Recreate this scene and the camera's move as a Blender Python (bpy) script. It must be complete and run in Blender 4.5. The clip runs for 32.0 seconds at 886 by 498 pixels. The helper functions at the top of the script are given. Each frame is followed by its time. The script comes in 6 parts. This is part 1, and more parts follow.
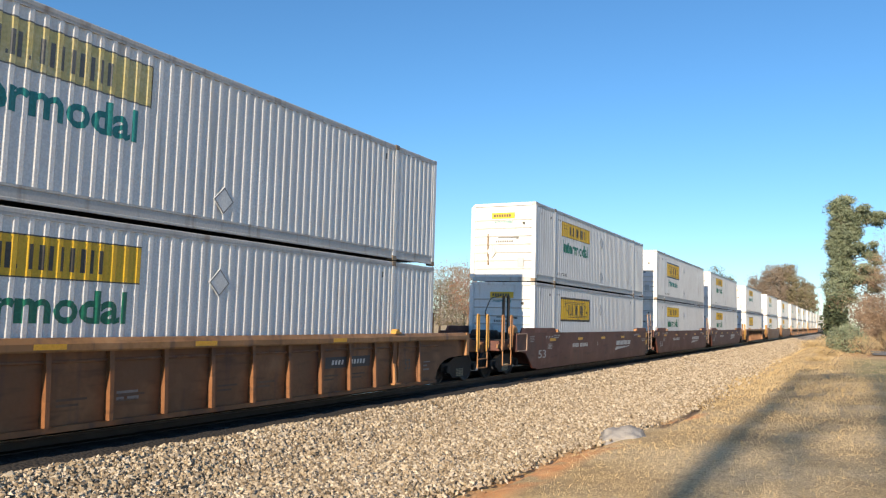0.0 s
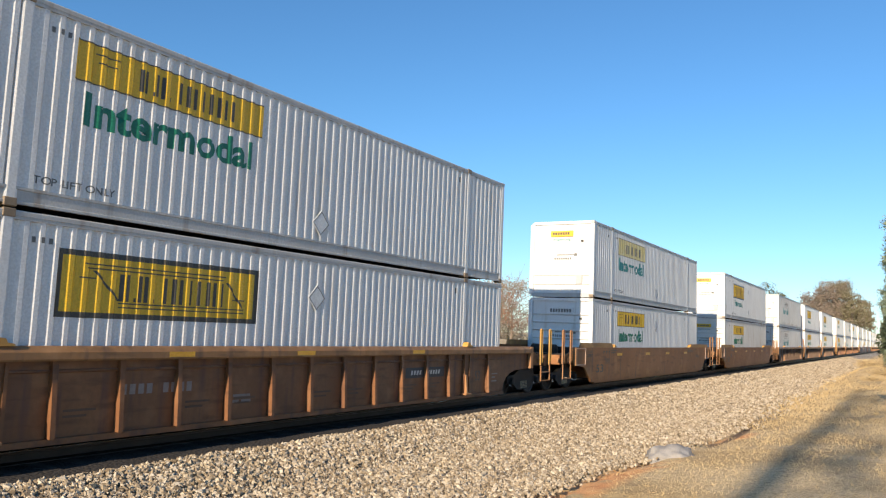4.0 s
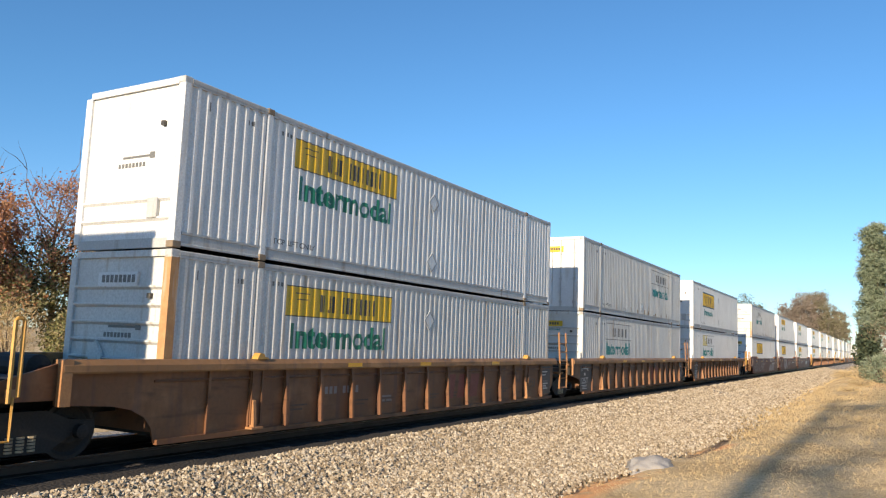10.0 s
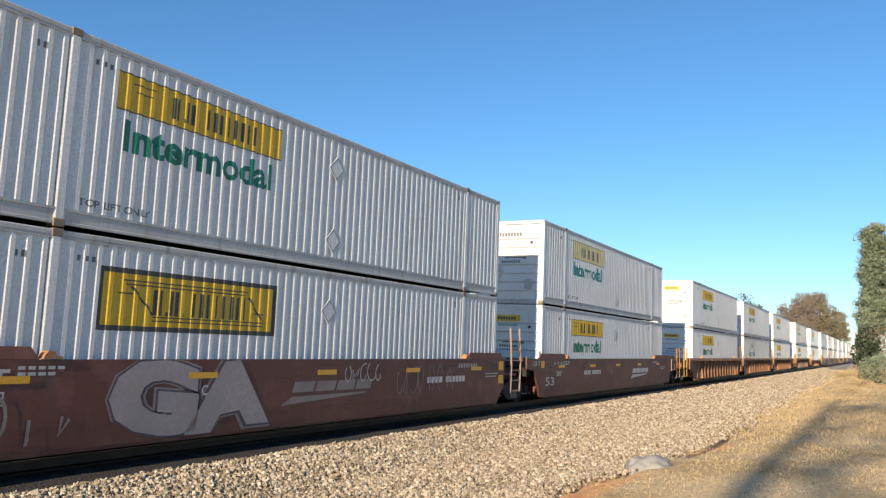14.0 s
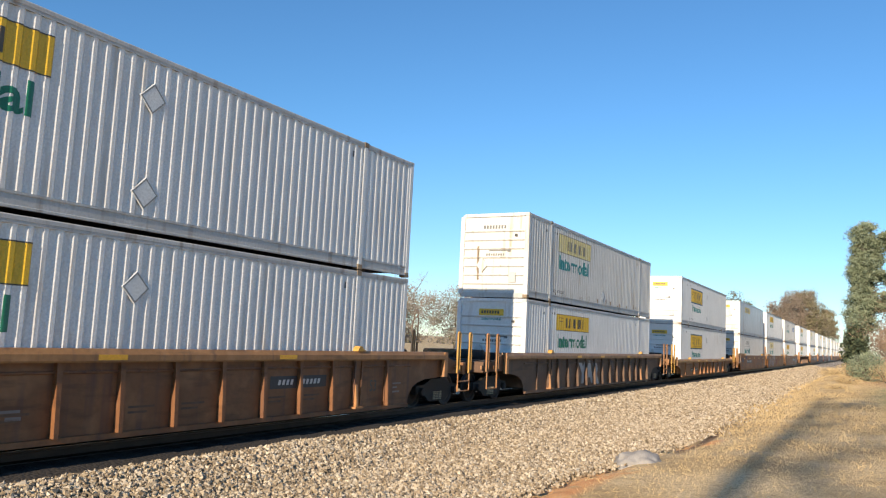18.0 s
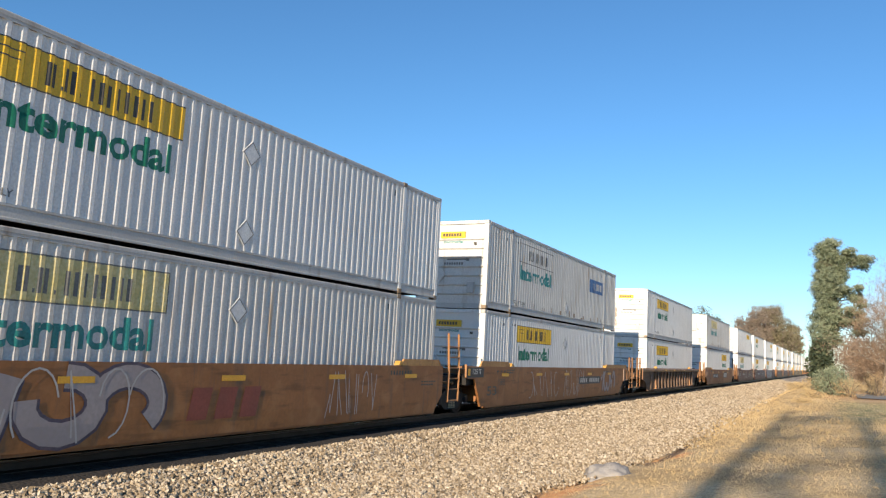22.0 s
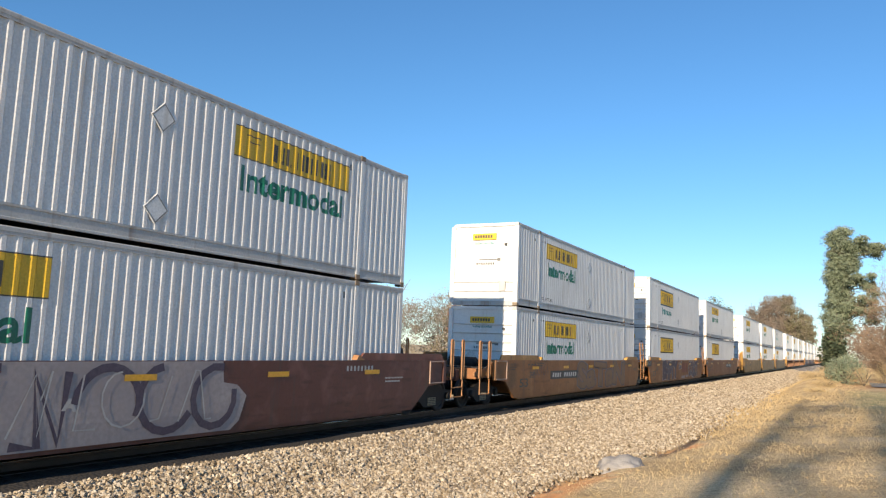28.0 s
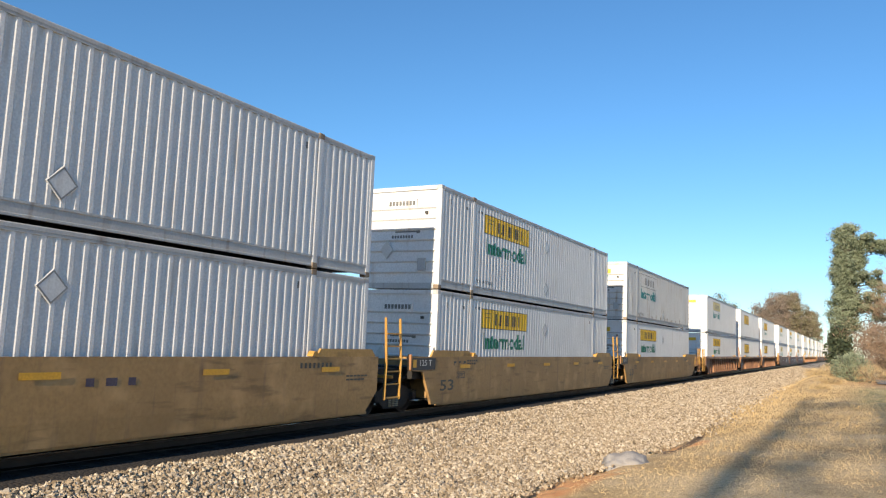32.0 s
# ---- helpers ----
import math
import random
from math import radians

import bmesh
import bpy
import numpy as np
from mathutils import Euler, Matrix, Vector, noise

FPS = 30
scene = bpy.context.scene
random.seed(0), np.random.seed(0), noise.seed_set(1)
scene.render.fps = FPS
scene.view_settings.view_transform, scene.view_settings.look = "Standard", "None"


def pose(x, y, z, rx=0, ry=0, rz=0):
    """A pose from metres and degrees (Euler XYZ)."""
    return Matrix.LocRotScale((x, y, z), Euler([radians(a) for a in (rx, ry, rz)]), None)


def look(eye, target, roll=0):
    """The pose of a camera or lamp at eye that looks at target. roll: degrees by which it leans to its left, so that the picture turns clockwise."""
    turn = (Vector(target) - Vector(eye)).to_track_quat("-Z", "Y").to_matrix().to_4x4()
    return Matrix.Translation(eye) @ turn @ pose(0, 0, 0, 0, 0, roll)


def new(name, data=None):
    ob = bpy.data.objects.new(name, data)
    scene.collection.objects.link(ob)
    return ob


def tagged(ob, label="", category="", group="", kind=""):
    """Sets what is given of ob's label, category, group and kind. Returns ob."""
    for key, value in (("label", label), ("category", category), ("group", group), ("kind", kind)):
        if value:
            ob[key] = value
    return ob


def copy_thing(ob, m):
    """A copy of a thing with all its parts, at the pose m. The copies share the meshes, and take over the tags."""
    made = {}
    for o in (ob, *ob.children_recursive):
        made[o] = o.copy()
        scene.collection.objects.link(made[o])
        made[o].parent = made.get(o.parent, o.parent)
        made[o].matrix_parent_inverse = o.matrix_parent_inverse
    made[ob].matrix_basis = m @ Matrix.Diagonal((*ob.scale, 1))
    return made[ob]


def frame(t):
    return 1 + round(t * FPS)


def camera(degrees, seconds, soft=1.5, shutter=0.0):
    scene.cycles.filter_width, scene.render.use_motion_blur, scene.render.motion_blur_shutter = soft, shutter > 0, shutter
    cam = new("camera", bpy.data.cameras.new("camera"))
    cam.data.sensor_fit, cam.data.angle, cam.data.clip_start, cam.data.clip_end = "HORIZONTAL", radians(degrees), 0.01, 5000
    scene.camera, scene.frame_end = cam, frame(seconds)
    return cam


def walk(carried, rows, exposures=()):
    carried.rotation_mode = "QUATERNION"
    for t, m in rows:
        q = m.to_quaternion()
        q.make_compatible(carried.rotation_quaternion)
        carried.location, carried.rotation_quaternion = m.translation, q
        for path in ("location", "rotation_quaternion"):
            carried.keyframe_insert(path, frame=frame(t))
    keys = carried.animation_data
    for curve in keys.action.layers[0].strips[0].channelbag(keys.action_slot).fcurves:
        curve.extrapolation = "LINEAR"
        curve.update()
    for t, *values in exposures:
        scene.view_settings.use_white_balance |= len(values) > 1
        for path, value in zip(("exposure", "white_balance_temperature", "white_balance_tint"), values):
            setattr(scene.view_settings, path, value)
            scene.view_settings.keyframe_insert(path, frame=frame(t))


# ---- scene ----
cam = camera(60.22, 32.0, soft=1.25)
# ---- camera ----
PATH = [
    (0, pose(11.243, -0.010, 1.904, 95.068, -1.562, 27.991)),
    (0.5, pose(11.242, -0.014, 1.902, 95.041, -1.704, 28.647)),
    (1, pose(11.246, -0.007, 1.903, 95.065, -1.488, 29.406)),
    (1.5, pose(11.245, 0.001, 1.902, 95.046, -1.501, 30.070)),
    (2, pose(11.243, -0.001, 1.906, 95.180, -1.743, 30.628)),
    (2.5, pose(11.241, -0.003, 1.911, 95.417, -1.985, 30.962)),
    (3, pose(11.245, -0.003, 1.907, 95.752, -1.834, 31.191)),
    (3.5, pose(11.240, -0.005, 1.910, 95.845, -2.223, 31.340)),
    (5.5, pose(11.243, -0.004, 1.907, 96.142, -2.187, 30.868)),
    (6, pose(11.245, -0.004, 1.906, 96.199, -2.082, 30.622)),
    (6.5, pose(11.245, -0.007, 1.907, 96.181, -2.172, 30.705)),
    (7, pose(11.246, -0.007, 1.906, 96.267, -2.061, 30.442)),
    (7.5, pose(11.241, -0.003, 1.911, 96.298, -2.142, 30.036)),
    (8, pose(11.243, -0.001, 1.912, 96.476, -2.072, 29.955)),
    (8.5, pose(11.245, -0.002, 1.911, 96.570, -2.116, 29.984)),
    (9, pose(11.242, -0.003, 1.907, 96.694, -2.154, 30.026)),
    (9.5, pose(11.246, -0.014, 1.909, 96.799, -2.128, 30.082)),
    (10, pose(11.245, -0.008, 1.907, 96.882, -2.138, 29.821)),
    (10.5, pose(11.246, -0.006, 1.905, 96.988, -2.036, 30.039)),
    (11, pose(11.250, -0.012, 1.906, 97.078, -2.017, 30.054)),
    (11.5, pose(11.243, -0.010, 1.911, 96.966, -2.269, 30.157)),
    (12, pose(11.237, -0.009, 1.910, 96.945, -2.441, 30.054)),
    (12.5, pose(11.241, -0.009, 1.911, 96.883, -2.444, 30.149)),
    (13, pose(11.243, -0.014, 1.909, 96.880, -2.346, 30.179)),
    (13.5, pose(11.243, -0.010, 1.908, 96.783, -2.358, 29.872)),
    (14, pose(11.246, -0.009, 1.906, 96.810, -2.325, 29.778)),
    (14.5, pose(11.246, -0.005, 1.904, 96.764, -2.349, 29.965)),
    (16.5, pose(11.238, 0.007, 1.908, 96.531, -2.601, 29.061)),
    (17, pose(11.228, 0.011, 1.913, 96.329, -2.828, 28.579)),
    (17.5, pose(11.234, 0.007, 1.908, 96.408, -2.673, 28.611)),
    (18, pose(11.238, 0.003, 1.897, 96.446, -2.791, 29.110)),
    (18.5, pose(11.243, 0.006, 1.867, 96.798, -2.499, 29.002)),
    (19, pose(11.242, 0.002, 1.854, 97.114, -2.558, 28.395)),
    (19.5, pose(11.244, 0.003, 1.853, 97.379, -2.603, 28.043)),
    (20, pose(11.251, 0.002, 1.854, 97.520, -2.468, 27.379)),
    (20.5, pose(11.247, 0.001, 1.856, 97.582, -2.599, 27.448)),
    (21, pose(11.240, 0.003, 1.857, 97.542, -2.801, 27.187)),
    (21.5, pose(11.244, 0.004, 1.858, 97.628, -2.701, 27.015)),
    (22, pose(11.241, 0.006, 1.862, 97.570, -2.961, 26.985)),
    (22.5, pose(11.240, 0.005, 1.859, 97.580, -2.871, 27.016)),
    (23, pose(11.244, 0.006, 1.857, 97.663, -2.686, 27.384)),
    (23.5, pose(11.245, 0.004, 1.858, 97.674, -2.594, 27.448)),
    (24, pose(11.242, 0.006, 1.855, 97.710, -2.535, 27.692)),
    (24.5, pose(11.243, 0.016, 1.855, 97.613, -2.397, 27.692)),
    (25, pose(11.244, 0.013, 1.854, 97.393, -2.379, 27.982)),
    (25.5, pose(11.244, 0.011, 1.856, 97.224, -2.347, 27.943)),
    (27.5, pose(11.240, 0.013, 1.864, 97.143, -2.299, 27.651)),
    (28, pose(11.239, 0.014, 1.862, 97.117, -2.184, 27.801)),
    (28.5, pose(11.239, 0.010, 1.858, 97.190, -2.130, 27.624)),
    (29, pose(11.241, 0.006, 1.860, 97.241, -2.081, 27.814)),
    (29.5, pose(11.242, 0.001, 1.859, 97.251, -2.061, 27.928)),
    (30, pose(11.244, 0.004, 1.859, 97.355, -1.983, 28.034)),
    (30.5, pose(11.246, 0.005, 1.857, 97.274, -1.943, 28.330)),
    (31, pose(11.244, 0.006, 1.855, 97.236, -1.932, 28.332)),
    (31.5, pose(11.245, 0.008, 1.860, 97.072, -1.915, 28.266)),
    (32, pose(11.234, 0.009, 1.868, 96.827, -2.270, 28.149)),
]
walk(cam, PATH)

# ---- world, sun ----
SUN_EL, SUN_OFF = 19.0, 3.7      # elevation, and how far the sun stands off the line of the track
to_sun = Vector((math.sin(radians(SUN_OFF)) * math.cos(radians(SUN_EL)), -math.cos(radians(SUN_OFF)) * math.cos(radians(SUN_EL)), math.sin(radians(SUN_EL))))
world = bpy.data.worlds.new("world")
scene.world = world
world.use_nodes = True
wn = world.node_tree
sky = wn.nodes.new("ShaderNodeTexSky")
sky.sky_type, sky.sun_disc = "NISHITA", False
sky.sun_elevation, sky.sun_rotation = radians(SUN_EL), math.atan2(to_sun.x, to_sun.y)
sky.air_density, sky.dust_density, sky.ozone_density = 1.0, 0.0, 3.2
wn.nodes["Background"].inputs["Strength"].default_value = 0.115
tint = wn.nodes.new("ShaderNodeMix")      # the clear winter sky leans to cyan
tint.data_type, tint.blend_type = "RGBA", "MULTIPLY"
tint.inputs[0].default_value = 1.0
wn.links.new(sky.outputs[0], tint.inputs[6])
where, height, haze = wn.nodes.new("ShaderNodeTexCoord"), wn.nodes.new("ShaderNodeSeparateXYZ"), wn.nodes.new("ShaderNodeMapRange")
haze.interpolation_type = "SMOOTHSTEP"
haze.inputs[1].default_value, haze.inputs[2].default_value, haze.inputs[3].default_value, haze.inputs[4].default_value = 0.0, 0.3, 1.0, 0.0
hue = wn.nodes.new("ShaderNodeMix")      # haze takes the cyan out of the lowest sky
hue.data_type = "RGBA"
hue.inputs[6].default_value, hue.inputs[7].default_value = (0.625, 0.955, 1.15, 1), (0.75, 0.925, 1.16, 1)
wn.links.new(where.outputs["Generated"], height.inputs[0])
wn.links.new(height.outputs[2], haze.inputs[0])
wn.links.new(haze.outputs[0], hue.inputs[0])
wn.links.new(hue.outputs[2], tint.inputs[7])
wn.links.new(tint.outputs[2], wn.nodes["Background"].inputs["Color"])
sun = new("sun", bpy.data.lights.new("sun", "SUN"))
sun.data.energy, sun.data.angle, sun.data.color = 6.6, radians(0.55), (1.0, 0.835, 0.62)
sun.matrix_world = look((0, 0, 60), Vector((0, 0, 60)) - to_sun)
scene.view_settings.exposure = 0.35

# ---- materials ----
def surf(name, a, b, scale=3.0, fine=40.0, rough=0.6, metal=0.0, bump=0.15, streak=None, streak_amount=0.0, bump_dist=0.01, grime=None):
    """A surface of two colours mixed at two scales, with an optional third one in upright streaks."""
    m = bpy.data.materials.new(name)
    m.use_nodes = True
    t = m.node_tree
    n, k = t.nodes, t.links
    bsdf = n["Principled BSDF"]
    tc, info = n.new("ShaderNodeTexCoord"), n.new("ShaderNodeObjectInfo")
    add = n.new("ShaderNodeVectorMath")
    add.operation = "MULTIPLY_ADD"
    add.inputs[1].default_value = (1, 1, 1)
    sc = n.new("ShaderNodeMath")
    sc.operation = "MULTIPLY"
    sc.inputs[1].default_value = 37.0
    k.new(info.outputs["Random"], sc.inputs[0])
    k.new(tc.outputs["Object"], add.inputs[0])
    k.new(sc.outputs[0], add.inputs[2])

    def noise_tex(s, detail, stretch=None):
        t_ = n.new("ShaderNodeTexNoise")
        t_.inputs["Scale"].default_value, t_.inputs["Detail"].default_value = s, detail
        if stretch:
            mp = n.new("ShaderNodeMapping")
            mp.inputs["Scale"].default_value = stretch
            k.new(add.outputs[0], mp.inputs[0])
            k.new(mp.outputs[0], t_.inputs["Vector"])
        else:
            k.new(add.outputs[0], t_.inputs["Vector"])
        return t_

    def ramp(src, lo, hi):
        r = n.new("ShaderNodeMapRange")
        r.inputs[1].default_value, r.inputs[2].default_value = lo, hi
        k.new(src, r.inputs[0])
        return r.outputs[0]

    def mix(fac, x, y, mode="MIX"):
        mx = n.new("ShaderNodeMix")
        mx.data_type, mx.blend_type = "RGBA", mode
        for sock, val in ((0, fac), (6, x), (7, y)):
            if isinstance(val, (tuple, float, int)):
                mx.inputs[sock].default_value = (*val, 1) if isinstance(val, tuple) else val
            else:
                k.new(val, mx.inputs[sock])
        return mx.outputs[2]

    big, small = noise_tex(scale, 5), noise_tex(fine, 4)
    col = mix(ramp(big.outputs[0], 0.32, 0.68), a, b)
    col = mix(ramp(small.outputs[0], 0.35, 0.75), col, tuple(c * 0.72 for c in a))
    if streak:
        st = noise_tex(1.0, 6, (5.0, 5.0, 0.45))
        lo = 0.72 - 0.3 * streak_amount
        col = mix(ramp(st.outputs[0], lo, lo + 0.18), col, streak)
    if grime:      # faded patches, and dark scuffs that run along the side
        faded, scuffs = noise_tex(1.7, 9), noise_tex(1.0, 8, (3.0, 1.1, 7.0))
        fac = ramp(faded.outputs[0], 0.53, 0.72)
        fac.node.inputs[4].default_value = 0.55
        col = mix(fac, col, grime)
        fac = ramp(scuffs.outputs[0], 0.56, 0.7)
        fac.node.inputs[4].default_value = 0.6
        col = mix(fac, col, tuple(c * 0.45 for c in b))
    k.new(col, bsdf.inputs["Base Color"])
    bsdf.inputs["Metallic"].default_value = metal
    rr = n.new("ShaderNodeMapRange")
    rr.inputs[3].default_value, rr.inputs[4].default_value = max(0.05, rough - 0.12), min(1, rough + 0.12)
    k.new(big.outputs[0], rr.inputs[0])
    k.new(rr.outputs[0], bsdf.inputs["Roughness"])
    if bump:
        bp = n.new("ShaderNodeBump")
        bp.inputs["Strength"].default_value, bp.inputs["Distance"].default_value = bump, bump_dist
        k.new(small.outputs[0], bp.inputs["Height"])
        k.new(bp.outputs[0], bsdf.inputs["Normal"])
    return m


white_paint = surf("white_paint", (0.74, 0.74, 0.73), (0.65, 0.655, 0.65), 0.8, 30, 0.42, 0, 0.05, (0.47, 0.43, 0.38), 0.42)
dull_white = surf("dull_white_paint", (0.64, 0.63, 0.6), (0.55, 0.55, 0.53), 0.8, 25, 0.5, 0, 0.08, (0.36, 0.28, 0.2), 0.5)
rusty_white = surf("rust_streaked_white", (0.6, 0.58, 0.54), (0.5, 0.46, 0.41), 1.5, 25, 0.6, 0, 0.1, (0.2, 0.09, 0.04), 0.6)
rusty_tan = surf("rust_orange_post", (0.5, 0.28, 0.12), (0.36, 0.17, 0.07), 4, 25, 0.75, 0, 0.3, (0.55, 0.5, 0.44), 0.5)
grey_panel = surf("grey_panel_paint", (0.58, 0.595, 0.605), (0.5, 0.515, 0.525), 0.6, 30, 0.4, 0, 0.05, (0.3, 0.27, 0.24), 0.3)
rail_grey = surf("rail_grey_paint", (0.5, 0.5, 0.49), (0.4, 0.4, 0.39), 1.5, 30, 0.5, 0, 0.1, (0.25, 0.21, 0.17), 0.5)
casting_steel = surf("rusty_casting", (0.3, 0.22, 0.14), (0.2, 0.16, 0.12), 6, 60, 0.7, 0.2, 0.3)
yellow_paint = surf("yellow_sign_paint", (0.75, 0.46, 0.02), (0.65, 0.41, 0.03), 1.5, 30, 0.45, 0, 0.05)
faded_yellow = surf("faded_yellow_paint", (0.62, 0.52, 0.2), (0.62, 0.56, 0.36), 2.5, 20, 0.5, 0, 0.05)
dark_letter = surf("dark_letter_paint", (0.05, 0.045, 0.04), (0.09, 0.08, 0.06), 3, 30, 0.5, 0, 0)
grey_letter = surf("grey_letter_paint", (0.13, 0.13, 0.125), (0.2, 0.195, 0.18), 3, 30, 0.5, 0, 0)
navy_paint = surf("navy_paint", (0.03, 0.07, 0.13), (0.05, 0.1, 0.16), 3, 30, 0.45, 0, 0)
teal_paint = surf("teal_letter_paint", (0.02, 0.2, 0.19), (0.03, 0.26, 0.25), 3, 30, 0.45, 0, 0)
green_paint = surf("green_letter_paint", (0.01, 0.16, 0.09), (0.02, 0.2, 0.12), 3, 30, 0.45, 0, 0)
blue_paint = surf("blue_sign_paint", (0.05, 0.13, 0.32), (0.08, 0.16, 0.33), 3, 30, 0.45, 0, 0)
white_letter = surf("white_letter_paint", (0.62, 0.6, 0.56), (0.5, 0.48, 0.45), 3, 30, 0.6, 0, 0)
paints = {
    "rust": surf("rust_orange_car_paint", (0.215, 0.088, 0.031), (0.15, 0.063, 0.026), 0.7, 14, 0.62, 0, 0.2, (0.1, 0.045, 0.03), 0.6, grime=(0.31, 0.15, 0.065)),
    "brown": surf("brown_car_paint", (0.135, 0.045, 0.03), (0.1, 0.036, 0.025), 0.6, 14, 0.58, 0, 0.15, (0.08, 0.045, 0.035), 0.5, grime=(0.217, 0.096, 0.076)),
    "umber": surf("dark_umber_car_paint", (0.13, 0.068, 0.037), (0.09, 0.05, 0.03), 0.7, 14, 0.62, 0, 0.2, (0.06, 0.038, 0.03), 0.5, grime=(0.2, 0.12, 0.075)),
    "tan": surf("tan_yellow_car_paint", (0.4, 0.235, 0.085), (0.31, 0.18, 0.07), 0.6, 14, 0.58, 0, 0.15, (0.2, 0.12, 0.06), 0.45, grime=(0.575, 0.352, 0.15)),
    "ochre": surf("ochre_brown_car_paint", (0.315, 0.127, 0.036), (0.235, 0.097, 0.032), 0.6, 14, 0.6, 0, 0.15, (0.13, 0.075, 0.045), 0.5, grime=(0.41, 0.195, 0.075)),
}
# lighter copies of the car paints: grazing sun put into the colour, with wear
chord_paints = {
    "rust": surf("worn_rust_chord", (0.33, 0.165, 0.06), (0.21, 0.11, 0.05), 0.9, 14, 0.6, 0, 0.2, (0.12, 0.07, 0.045), 0.55, grime=(0.481, 0.258, 0.116)),
    "brown": surf("worn_brown_chord", (0.19, 0.068, 0.045), (0.135, 0.052, 0.036), 0.9, 14, 0.6, 0, 0.2, (0.1, 0.055, 0.04), 0.5, grime=(0.291, 0.127, 0.096)),
    "umber": surf("dusty_tan_chord", (0.33, 0.185, 0.085), (0.22, 0.13, 0.07), 0.9, 14, 0.6, 0, 0.2, (0.14, 0.09, 0.06), 0.55, grime=(0.481, 0.285, 0.15)),
    "tan": surf("worn_tan_chord", (0.5, 0.29, 0.08), (0.38, 0.23, 0.08), 0.9, 14, 0.6, 0, 0.2, (0.22, 0.13, 0.07), 0.5, grime=(0.71, 0.426, 0.143)),
    "ochre": surf("worn_ochre_chord", (0.45, 0.24, 0.075), (0.33, 0.17, 0.06), 0.9, 14, 0.6, 0, 0.2, (0.17, 0.1, 0.06), 0.5, grime=(0.643, 0.359, 0.136)),
}
faded_red = surf("faded_red_mark", (0.25, 0.055, 0.035), (0.2, 0.06, 0.04), 2, 20, 0.6, 0, 0)
ochre_fill = surf("dull_ochre_spray", (0.25, 0.14, 0.07), (0.2, 0.12, 0.07), 2, 20, 0.6, 0, 0)
orange_edge = surf("orange_ladder_paint", (0.42, 0.2, 0.075), (0.28, 0.14, 0.065), 4, 30, 0.6, 0, 0.2)
grab_paint = surf("pale_worn_steel", (0.36, 0.25, 0.19), (0.25, 0.155, 0.115), 4, 30, 0.55, 0, 0.2)
yellow_steel = surf("worn_yellow_steel", (0.56, 0.31, 0.06), (0.4, 0.2, 0.05), 4, 30, 0.55, 0, 0.2)
black_steel = surf("black_underframe", (0.016, 0.014, 0.013), (0.03, 0.026, 0.022), 3, 30, 0.7, 0.2, 0.2)
wheel_steel = surf("wheel_steel", (0.025, 0.02, 0.017), (0.045, 0.035, 0.028), 4, 30, 0.6, 0.3, 0.1)
spring_steel = surf("pale_spring_steel", (0.4, 0.33, 0.22), (0.3, 0.24, 0.16), 8, 40, 0.5, 0.2, 0.1)
black_panel = surf("black_panel_paint", (0.03, 0.03, 0.034), (0.045, 0.045, 0.05), 2, 30, 0.5, 0, 0.1)
rail_steel = surf("rail_steel", (0.07, 0.05, 0.04), (0.05, 0.038, 0.03), 3, 40, 0.45, 0.7, 0.1)
rail_shine = surf("polished_rail_head", (0.55, 0.53, 0.5), (0.45, 0.43, 0.4), 3, 40, 0.22, 1.0, 0.02)
tie_wood = surf("creosoted_tie", (0.04, 0.032, 0.027), (0.06, 0.048, 0.04), 2, 25, 0.85, 0, 0.4)
lime_paint = surf("lime_reflector", (0.78, 0.4, 0.03), (0.66, 0.34, 0.03), 3, 30, 0.35, 0, 0)
graffiti_white = surf("graffiti_white", (0.5, 0.48, 0.46), (0.36, 0.34, 0.33), 2, 20, 0.55, 0, 0)
graffiti_faded = surf("faded_spray_paint", (0.27, 0.22, 0.2), (0.2, 0.16, 0.15), 2, 20, 0.6, 0, 0)
graffiti_panel = surf("pale_spray_panel", (0.37, 0.32, 0.31), (0.28, 0.24, 0.24), 0.8, 14, 0.6, 0, 0)
graffiti_dark = surf("graffiti_purple", (0.07, 0.05, 0.08), (0.1, 0.08, 0.1), 2, 20, 0.55, 0, 0)


# ---- mesh tools ----
def box(bm, x0, x1, y0, y1, z0, z1, bevel=0.0):
    v = [bm.verts.new(p) for p in ((x0, y0, z0), (x1, y0, z0), (x1, y1, z0), (x0, y1, z0), (x0, y0, z1), (x1, y0, z1), (x1, y1, z1), (x0, y1, z1))]
    f = [bm.faces.new([v[i] for i in ix]) for ix in ((3, 2, 1, 0), (4, 5, 6, 7), (0, 1, 5, 4), (1, 2, 6, 5), (2, 3, 7, 6), (3, 0, 4, 7))]
    if bevel:
        bmesh.ops.bevel(bm, geom=list({e for g in f for e in g.edges}), offset=bevel, segments=1, affect="EDGES")
    return v


def boxes(*rows, bevel=0.0):
    bm = bmesh.new()
    for r in rows:
        box(bm, *r, bevel=bevel)
    return bm


